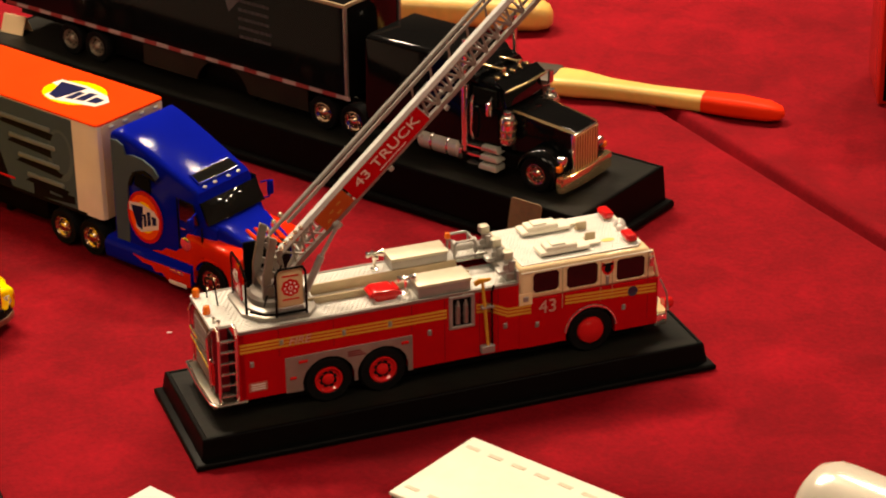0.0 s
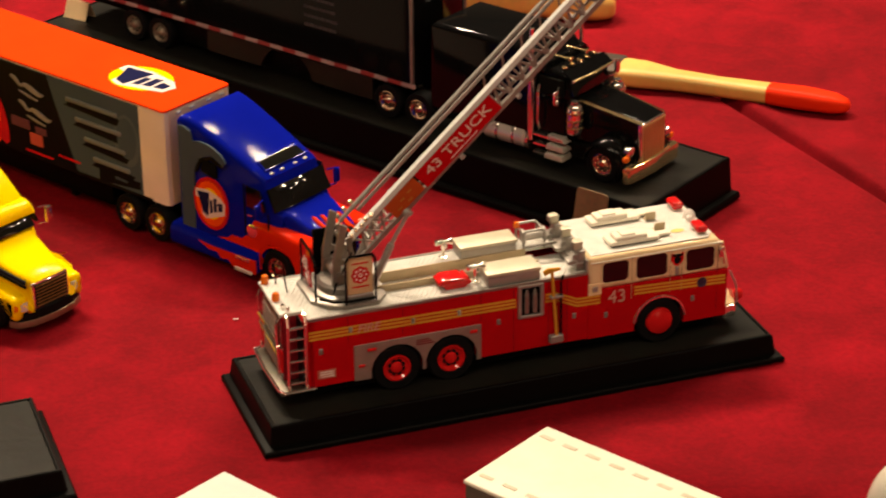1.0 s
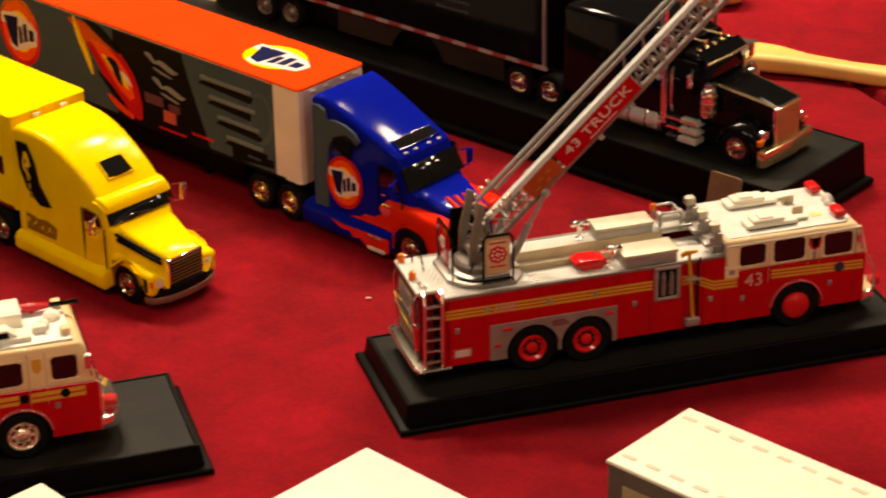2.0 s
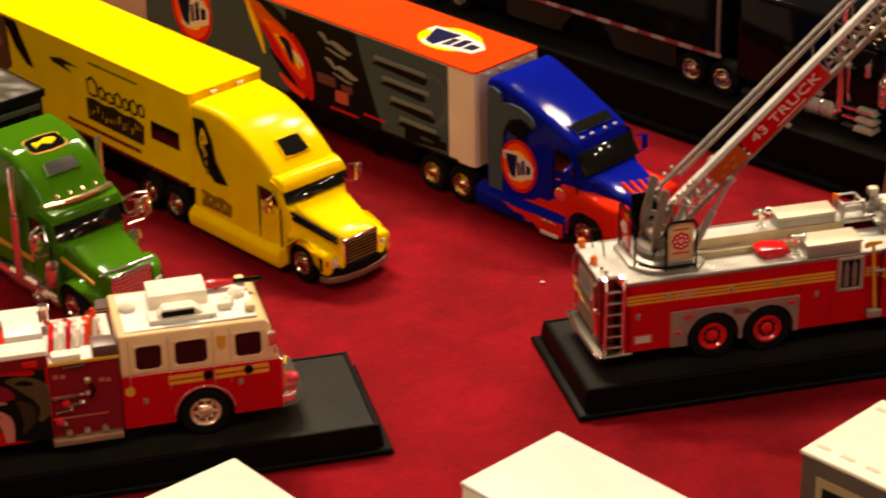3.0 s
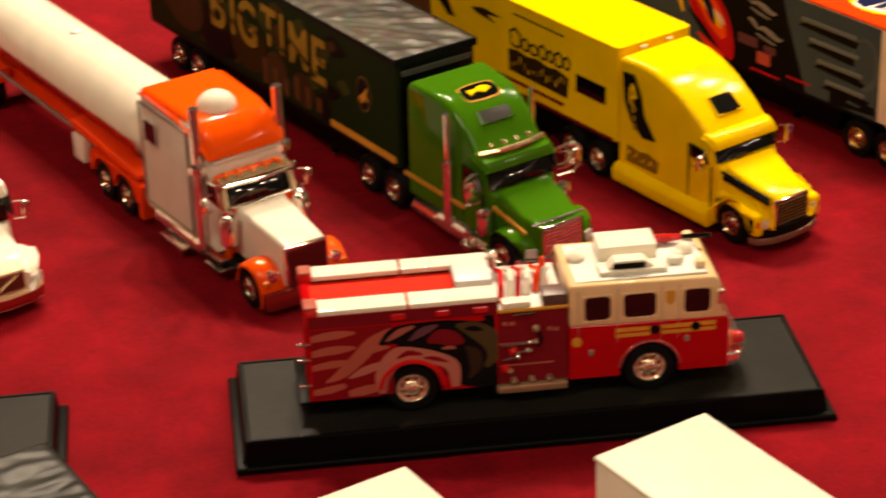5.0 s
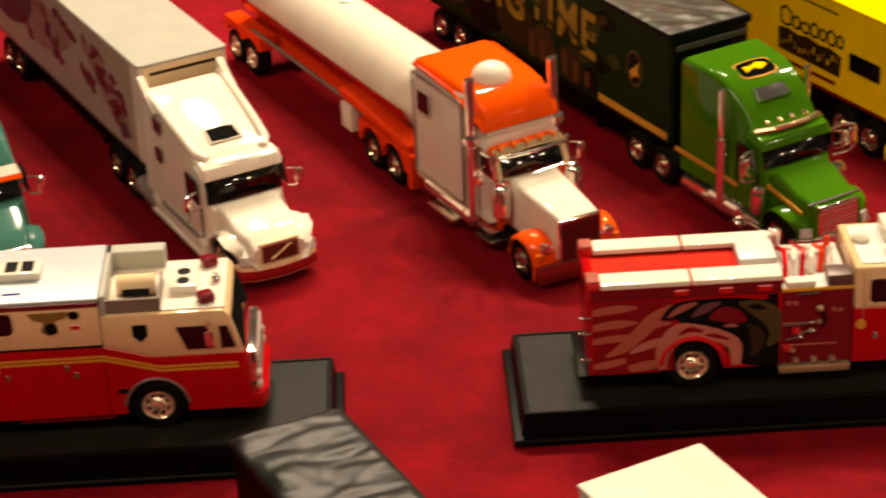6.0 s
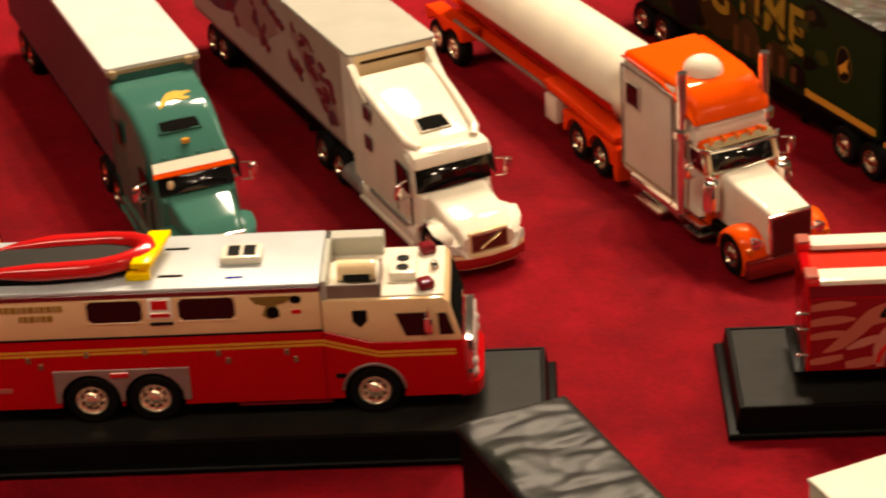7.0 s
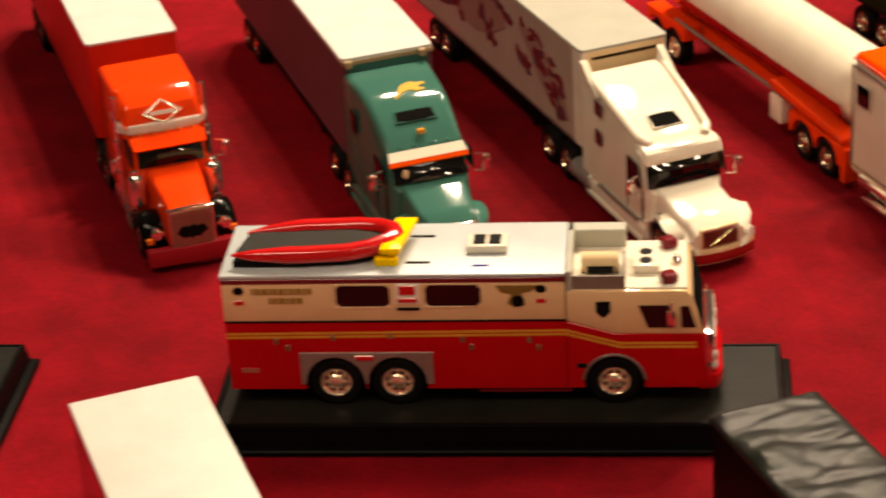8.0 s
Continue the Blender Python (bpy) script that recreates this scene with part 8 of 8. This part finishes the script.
# ---- front row: trailers seen from above, and small things ----
def lone_trailer(m, label, skin, roof, length=150, width=41.5, top=64.0, frame_rear=False, seams=False):
    """A trailer standing by itself; its far end wall lies at x = 0, and it runs towards -x."""
    e = starts("model_trailer", label, "trailer", "front row trailers", m, -length / 2, width / 2, 0)
    b = part("trailer_body", box(fresh(), -length, 0, 0.5, width - 0.5, 18, top - 1.4, 0.8), skin, e)
    part("trailer_roof", box(fresh(), -length - 0.2, 0.3, 0, width, top - 1.6, top, 0.7, 3), roof, b)
    part("underframe", box(fresh(), -length + 6, -10, width / 2 - 9, width / 2 + 9, 9, 18, 0.4, 1), PLASTIC, e)
    for x in (-24, -42):
        for y, s in ((4, -1), (width - 4, 1)):
            wheel(e, x, y, 8.2, 8.2, 6.4, RIM, "disc", s)
    for y in (5, width - 9):
        part("support_leg", box(fresh(), -length + 20, -length + 23, y, y + 4, 0, 18, 0.3, 1), PLASTIC, e)
    if frame_rear:
        f = part("side_panel", box(fresh(), -length + 3, -6, width - 0.9, width - 0.2, 22, top - 7, 0.2, 1), CARD, b, "pale framed panel on the dark side")
        part("panel_field", box(fresh(), -length + 6, -8.5, width - 0.6, width + 0.1, 25, top - 10, 0.2, 1), CHARCOAL, f)
    if seams:
        for y in (5.2, width - 6.4):
            for k in range(int(length / 9)):
                part("roof_patch", box(fresh(), -7 - 9 * k, -2 - 9 * k, y, y + 1.6, top - 0.1, top + 0.15), mat("faded_beige", (0.50, 0.45, 0.33), 0.6), b)
    return e


DARKSIDE = mat("dark_brown_side", (0.07, 0.045, 0.032), 0.5, 0, 0.3, 60, 0.1, 400)
CREAMROOF = mat("aged_cream_roof", (0.66, 0.62, 0.51), 0.5, 0, 0.05, 70, 0.05, 400)
PALEROOF = mat("pale_grey_white_roof", (0.60, 0.59, 0.55), 0.5, 0, 0.05, 70, 0.05, 400)

lone_trailer(pose(0.0090, 0.6396, 0, 0, 0, 140.5), "dark-sided model trailer with an aged cream roof on red cloth", DARKSIDE, CREAMROOF, frame_rear=True, seams=True)
lone_trailer(pose(-0.0905, 0.6130, 0, 0, 0, 139.3), "model trailer with a plain pale grey roof", WHITE, PALEROOF)
lone_trailer(pose(-0.1866, 0.5899, 0, 0, 0, 137.0), "model trailer with a plain cream roof", WHITE, CREAMROOF)
lone_trailer(pose(-0.2673, 0.5447, 0, 0, 0, 136.0), "model trailer with a plain cream-grey roof", WHITE, CREAMROOF)
lone_trailer(pose(-0.5593, 0.4801, 0, 0, 0, 134.8), "red-sided model trailer with a plain pale roof", RED, PALEROOF)


def wrinkled_trailer(m):
    """A black trailer whose roof is a slack, creased grey-black sheet."""
    e = starts("model_trailer", "black model trailer with a creased dark roof sheet", "trailer", "front row trailers", m, -75, 18, 0)
    b = part("trailer_body", box(fresh(), -150, -0.6, 0.6, 35.6, 4, 61, 0.8), PLASTIC, e)
    bm = bmesh.new()
    nx, ny = 110, 40
    grid = []
    for i in range(nx + 1):
        row = []
        for j in range(ny + 1):
            x, y = -150.6 + 150.9 * i / nx, 36.2 * j / ny
            p = Vector((x * 0.055, y * 0.022, 3))
            w = noise.noise(p) * 2.2 + abs(noise.noise(p * 2.3 + Vector((5, 1, 0)))) * 1.6 + noise.noise(p * 6) * 0.4
            edge = min(1, min(y, 36.2 - y) / 3) * min(1, (0.3 - x) / 3)
            row.append(bm.verts.new((x, y, 62.0 + w * edge + 1.3 * math.sqrt(max(edge, 0)))))
        grid.append(row)
    for i in range(nx):
        for j in range(ny):
            bm.faces.new((grid[i][j], grid[i + 1][j], grid[i + 1][j + 1], grid[i][j + 1]))
    low = {}
    for side in ([r[0] for r in grid], grid[-1], [r[-1] for r in grid][::-1], grid[0][::-1]):
        for a, c in zip(side, side[1:]):
            for v in (a, c):
                if v not in low:
                    low[v] = bm.verts.new((v.co.x, v.co.y, 60.4))
            bm.faces.new((a, low[a], low[c], c))
    bmesh.ops.recalc_face_normals(bm, faces=bm.faces[:])
    part("roof_sheet", bm, mat("creased_black_sheet", (0.020, 0.020, 0.018), 0.42, 0, 0.4, 40, 0.9, 110, spec=0.18), b, "creased dark grey roof sheet", sharp=80)
    part("underframe", box(fresh(), -146, -6, 6, 30, 0, 4.4, 0.4, 1), PLASTIC, e)


wrinkled_trailer(pose(-0.3763, 0.5403, 0, 0, 0, 135.6))

# polished tank trailer in the front row
ct = starts("tank_trailer", "polished chrome model tank trailer on the red cloth", "trailer", "front row trailers", pose(0.1200, 0.6640, 0, 0, 0, 139.0), -55, 0, 0)
part("tank", lathe(fresh(), [(4, 0), (10, -1), (14.5, -4), (16.6, -9), (16.8, -14), (16.8, -106), (14, -112), (4, -114)], (0, 0, 23.5), "x", 40), mat("polished_tank", (0.92, 0.86, 0.72), 0.16, 0.45, 0.05, 30, 0.02, 300), ct)
part("tank_frame", box(fresh(), -108, -6, -8, 8, 8, 14, 0.4, 1), PLASTIC, ct)
for x in (-18, -36):
    wheel(ct, x, -14, 8.2, 8.2, 6.4, RIM, "disc")
    wheel(ct, x, 14, 8.2, 8.2, 6.4, RIM, "disc", 1)
for y in (-9, 5):
    part("support_leg", box(fresh(), -90, -87, y, y + 4, 0, 12, 0.3, 1), PLASTIC, ct)


# ---- brushes, cards and other small things behind ----
def paint_brush(m, scale, tip, label):
    e = starts("paint_brush", label, "paint brush", "paint brushes", m, 60, 0, 0)
    k = scale
    part("handle", loft(fresh(), [(0, 9.5 * k, 9.5 * k, 0.6, 9 * k, 3 * k), (4, 10.5 * k, 10.5 * k, 0.4, 9.6 * k, 3.4 * k), (14, 9.8 * k, 9.8 * k, 0.3, 9.8 * k, 3.6 * k), (30, 6.6 * k, 6.6 * k, 0.2, 9 * k, 3.4 * k), (52, 5.6 * k, 5.6 * k, 0.2, 8.8 * k, 3.4 * k), (78, 6.2 * k, 6.2 * k, 0.2, 9.2 * k, 3.6 * k)], 6), WOOD, e, "pale varnished wooden handle", sharp=50)
    part("dipped_tip", loft(fresh(), [(77.8, 6.3 * k, 6.3 * k, 0.1, 9.4 * k, 3.6 * k), (96, 7.2 * k, 7.2 * k, 0.1, 9.6 * k, 3.8 * k), (110, 6.4 * k, 6.4 * k, 0.3, 8.8 * k, 3.6 * k), (116, 4.4 * k, 4.4 * k, 1.2, 7.2 * k, 2.6 * k), (118, 2.0 * k, 2.0 * k, 2.6, 5.4 * k, 1.2 * k)], 6), tip, e, sharp=50)
    part("ferrule", box(fresh(), -14, 2, -11.5 * k, 11.5 * k, 0.2, 9.6 * k, 1.2, 2), mat("dark_brown_ferrule", (0.05, 0.035, 0.025), 0.5, 0.3), e)
    bm = fresh()
    rnd = random.Random(4)
    for i in range(160):
        y, z = rnd.uniform(-10.5, 10.5) * k, rnd.uniform(1.0, 8.6) * k
        tube(bm, (-13, y, z), (-38 + rnd.uniform(-3, 3), y * 1.12 + rnd.uniform(-0.6, 0.6), z * 0.8 + 0.8), 0.55, 0.3, 5)
    tagged(part("bristles", bm, mat("dark_bristle", (0.05, 0.035, 0.025), 0.7), e), kind="stuff")
    return e


def lying(ax, ay, bx, by):
    """The pose of a thing whose x axis runs from a to b on the cloth."""
    return pose(ax, ay, 0.0, 0, 0, math.degrees(math.atan2(by - ay, bx - ax)))


paint_brush(lying(0.0560, 1.0845, 0.1655, 1.0400), 1.0, paint("red_dip", (0.78, 0.03, 0.005), 0.4, 0.05), "wooden paint brush with a red-dipped handle")
paint_brush(lying(-0.0560, 1.1940, 0.0640, 1.1700), 1.7, WOOD, "large wooden paint brush with a plain handle")
px, py = along(-0.5215, 0.7355)
cd = starts("place_card", "small brown card leaning against the long black plinth", "card", "", pose(px, py, 0, 0, 0, -37.5), 0, 0, 0)
bm = prism(fresh(), [(-9, 0), (7, 0), (7, 21.4), (6.2, 22.6), (5, 22.8), (-8, 22.8), (-9, 22)], -0.4, 0.4, r=0.15, seg=1)
turned(bm, pose(0, 0, 0, -12, 0, 0))
part("card_sheet", bm, mat("tan_card", (0.20, 0.115, 0.05), 0.8, 0, 0.25, 90, 0.1, 700), cd)
px, py = along(-0.8560, 0.7600)
cd = starts("place_card", "small cream folded card standing on the long black plinth", "card", "", pose(px, py, 0.0197, 0, 0, -30), 0, 0, 0)
bm = slab(fresh(), (-7, -4, 0.2), (7, -4, 0.2), (7, 0, 9), (-7, 0, 9), 0.3)
slab(bm, (-7, 4, 0.2), (7, 4, 0.2), (7, 0, 9), (-7, 0, 9), 0.3)
part("card_sheet", bm, CREAM, cd)
BEIGE = mat("beige_card", (0.48, 0.36, 0.25), 0.8, 0, 0.06, 50, 0.05, 500)
VIOLET = mat("dusty_violet_card", (0.075, 0.062, 0.15), 0.7, 0, 0.15, 40, 0.05, 500)
for label, x, w, mt in (("plain beige cardboard box standing on the red cloth", -0.3440, 12, BEIGE), ("dusty violet cardboard box standing on the red cloth", -0.4300, 70, VIOLET)):
    cb = starts("cardboard_box", label, "box", "cardboard boxes", pose(x, 1.1300, 0, 0, 0, 2), 0, 0, 0)
    part("box_body", box(fresh(), -w, w, -42, 42, 0, 44, 0.8), mt, cb)
    part("box_lid", box(fresh(), -w - 0.6, w + 0.6, -42.6, 42.6, 32, 46, 0.8), mt, cb)
rb = starts("red_case", "upright red case with a dark front on the red cloth", "case", "", pose(0.2138, 1.0600, 0, 0, 0, -4), 0, 0, 0)
part("case_body", box(fresh(), 0, 70, 0, 45, 0, 120, 1.0), REDT, rb)
part("case_front", box(fresh(), 2.6, 66, -0.6, 0.4, 2, 118, 0.3), PLASTIC, rb)
for x, y in ((-0.1108, 0.8313), (-0.4700, 0.6900), (0.0400, 0.7050)):
    lint = starts("lint_speck", "tiny pale speck of lint on the red cloth", "lint", "specks of lint", pose(x, y, 0.0002), 0, 0, 0)
    bm = ball(fresh(), (0, 0, 0.25), 0.9, 0.5, 0.35, 8)
    ball(bm, (0.9, 0.3, 0.2), 0.5, 0.4, 0.25, 6)
    part("fluff", bm, LETTER, lint)

# ---- the cloth, the table and the hall ----
def velvet(name, color):
    """Napped cloth: brushed patches, blotches and a fine pile."""
    m = mat(name, color, 0.92, 0, 0.2, 26, 0.5, 900, spec=0.08)
    nt = m.node_tree
    b = nt.nodes["Principled BSDF"]
    co = next(n for n in nt.nodes if n.type == "TEX_COORD")
    was = b.inputs["Base Color"].links[0].from_socket
    for scale, lo, hi, detail, warp in ((7.0, 0.84, 1.15, 4, 0.6), (46.0, 0.86, 1.11, 6, 1.2), (420.0, 0.90, 1.1, 2, 0.0)):
        n = nt.nodes.new("ShaderNodeTexNoise")
        n.inputs["Scale"].default_value, n.inputs["Detail"].default_value, n.inputs["Distortion"].default_value = scale, detail, warp
        r = nt.nodes.new("ShaderNodeMapRange")
        r.inputs["From Min"].default_value, r.inputs["From Max"].default_value = 0.32, 0.68
        r.inputs["To Min"].default_value, r.inputs["To Max"].default_value = lo, hi
        x = nt.nodes.new("ShaderNodeVectorMath")
        x.operation = "SCALE"
        nt.links.new(co.outputs["Object"], n.inputs["Vector"])
        nt.links.new(n.outputs["Fac"], r.inputs["Value"])
        nt.links.new(was, x.inputs[0])
        nt.links.new(r.outputs["Result"], x.inputs["Scale"])
        was = x.outputs[0]
    nt.links.new(was, b.inputs["Base Color"])
    return m


CLOTH = velvet("burgundy_velvet_cloth", (0.200, 0.0022, 0.0068))


def cloth_height(x, y):
    """Relief of the cloth in metres: low waves, a few creases and one long fold."""
    p = Vector((x * 9, y * 9, 0.3))
    h = -0.0006 + 0.0005 * noise.noise(p) + 0.00022 * noise.noise(p * 3.7)
    # the fold runs off behind the brushes
    d = ((x - 0.1139) * 0.1460 + (y - 1.0508) * 0.0763) / 0.1647
    u = ((x - 0.1139) * 0.0763 - (y - 1.0508) * 0.1460) / 0.1647
    if u > -0.06:
        fade = min(1, (u + 0.06) / 0.05)
        h += fade * (0.0022 * math.exp(-((d - 0.006) / 0.006) ** 2) - 0.0060 * math.exp(-(d / 0.0020) ** 2))
    for cx, cy, a, ln, amp in ((-0.02, 0.86, 22, 0.10, 0.0006), (0.16, 0.80, 12, 0.09, 0.0008), (0.17, 0.72, 8, 0.10, 0.0008), (-0.40, 0.68, 6, 0.07, 0.0009), (-0.12, 0.76, 30, 0.05, 0.0005), (-0.28, 0.66, -20, 0.05, 0.0005), (-0.60, 0.66, 15, 0.06, 0.0006), (0.14, 0.64, 40, 0.06, 0.0006)):
        c, s = math.cos(radians(a)), math.sin(radians(a))
        v, w = (x - cx) * c + (y - cy) * s, -(x - cx) * s + (y - cy) * c
        h += amp * math.exp(-(v / ln) ** 2 - (w / 0.006) ** 2)
    return h


def steps(lo, a, b, hi, fine, coarse):
    return [lo + (a - lo) * k / coarse for k in range(coarse)] + [a + (b - a) * k / fine for k in range(fine)] + [b + (hi - b) * k / coarse for k in range(coarse + 1)]


def finer(vals, a, b, n):
    """The same steps with n even ones between a and b."""
    return [v for v in vals if v < a] + [a + (b - a) * k / n for k in range(n + 1)] + [v for v in vals if v > b]


xs = finer(steps(-2.1, -1.0, 0.36, 1.5, 300, 14), 0.085, 0.215, 170)
ys = finer(steps(-0.35, 0.42, 1.30, 2.4, 200, 14), 0.84, 1.08, 260)
verts = [(x, y, cloth_height(x, y)) for y in ys for x in xs]
nx = len(xs)
faces = [(j * nx + i, j * nx + i + 1, (j + 1) * nx + i + 1, (j + 1) * nx + i) for j in range(len(ys) - 1) for i in range(nx - 1)]
rim = [i for i in range(nx)] + [j * nx + nx - 1 for j in range(1, len(ys))] + [(len(ys) - 1) * nx + i for i in range(nx - 2, -1, -1)] + [j * nx for j in range(len(ys) - 2, 0, -1)]
base = len(verts)
verts += [(verts[i][0], verts[i][1], -0.28) for i in rim]
for k in range(len(rim)):
    n2 = (k + 1) % len(rim)
    faces.append((rim[k], base + k, base + n2, rim[n2]))
me = bpy.data.meshes.new("table_cloth")
me.from_pydata(verts, [], faces)
for p in me.polygons:
    p.use_smooth = True
me.materials.append(CLOTH)
tagged(new("ground", me), "burgundy velvet cloth with low creases and one long fold", kind="structure")

ORG = Vector((0, 0, 0))
tb = starts("display_table", "long display table hidden under the burgundy cloth", "table", "", pose(0, 0, 0), -300, 1000, -750)
part("tabletop", box(fresh(), -2090, 1490, -340, 2390, -40, -8, 2, 1), WOOD, tb)
for x in (-1950, 1350):
    for y in (-250, 2300):
        part("leg", box(fresh(), x - 30, x + 30, y - 30, y + 30, -750, -40, 3, 1), STEEL, tb)
ORG = Vector((0, 0, 0))
WALLM = mat("warm_beige_wall", (0.10, 0.08, 0.06), 0.8, 0, 0.08, 3, 0.05, 60)
FLOORM = mat("brown_carpet", (0.06, 0.035, 0.025), 0.9, 0, 0.2, 8, 0.2, 200)
CEILM = mat("dim_ceiling", (0.12, 0.11, 0.10), 0.85, 0, 0.05, 3, 0.05, 60)
tagged(part("floor", box(fresh(), -4600, 4000, -3600, 5000, -850, -750), FLOORM), "brown carpet floor of the hall", kind="structure")
tagged(part("ceiling", box(fresh(), -4600, 4000, -3600, 5000, 2000, 2100), CEILM), "plain dim ceiling of the hall", kind="structure")
for name, b in (("wall_north", (-4600, 4000, 5000, 5100)), ("wall_south", (-4600, 4000, -3700, -3600)), ("wall_west", (-4700, -4600, -3600, 5000)), ("wall_east", (4000, 4100, -3600, 5000))):
    tagged(part(name, box(fresh(), *b, -750, 2000), WALLM), "plain beige wall of the hall", kind="structure")
SHINE = bpy.data.materials.new("lit_globe")
SHINE.use_nodes = True
SHINE.node_tree.nodes["Principled BSDF"].inputs["Emission Color"].default_value = (*WARM, 1)
SHINE.node_tree.nodes["Principled BSDF"].inputs["Emission Strength"].default_value = 110
for ly, lz in ((-2.3, 1.15), (-1.75, 0.75), (-1.35, 1.2), (-0.9, 0.85), (-0.3, 1.1), (0.1, 0.92), (-2.9, 1.1)):
    lamp = starts("wall_lamp", "small lit globe lamp on the beige wall", "lamp", "wall lamps", pose(3.99, ly, lz), 0, 0, 0)
    part("bracket", tube(tube(fresh(), (8, 0, 0), (-60, 0, 20), 8), (8, 0, 0), (0, 0, 0), 40, seg=20), CHROME, lamp)
    part("globe", ball(fresh(), (-80, 0, 60), 48, 48, 48, 20), SHINE, lamp, "glowing globe")
for lx, ly, lz in ((3.20, 1.25, 1.66), (2.35, -1.05, 1.66)):
    lamp = starts("hanging_lamp", "hanging brass lamp with six small lit globes", "lamp", "hanging lamps", pose(lx, ly, lz), 0, 0, 0)
    part("stem", tube(tube(fresh(), (0, 0, 0), (0, 0, 340), 6), (0, 0, 330), (0, 0, 341), 40, seg=20), CHROME, lamp)
    for k in range(6):
        a = 2 * math.pi * k / 6
        dx, dy, dz = 300 * math.cos(a), 300 * math.sin(a), (60, -130)[k % 2]
        arm = part("arm", bent(fresh(), [(0, 0, 60), (dx * 0.6, dy * 0.6, dz - 20), (dx, dy, dz)], 5, 6), CHROME, lamp)
        part("globe", ball(fresh(), (dx, dy, dz + 24), 30, 30, 30, 16), SHINE, arm, "glowing globe")
for lx, ly, lz, watts in LAMPS:
    lamp = starts("ceiling_lamp", "round recessed ceiling lamp with a bright rim", "lamp", "ceiling lamps", pose(lx, ly, lz), 0, 0, 0)
    part("housing", lathe(fresh(), [(84, 0), (94, -6), (94, 8), (84, 60), (50, 100)], (0, 0, 0), "z", 32), CHROME, lamp)
# casings of the added fill panels, which brighten near flanks and chrome
for lx, ly, w, d, watts in FILL_PANELS:
    lamp = starts("panel_lamp", "added broad rectangular fill panel with a bright rim, out of view", "lamp", "panel lamps", pose(lx, ly, 1.9), 0, 0, 0)
    bm, a, b = fresh(), w * 500, d * 500
    for x0, x1, y0, y1 in ((-a - 30, a + 30, -b - 30, -b), (-a - 30, a + 30, b, b + 30), (-a - 30, -a, -b, b), (a, a + 30, -b, b)):
        box(bm, x0, x1, y0, y1, -24, 100, 2, 1)
    part("lamp_frame", bm, STEEL, lamp)
    part("lamp_back", box(fresh(), -a, a, -b, b, 60, 100), ROOFW, lamp)
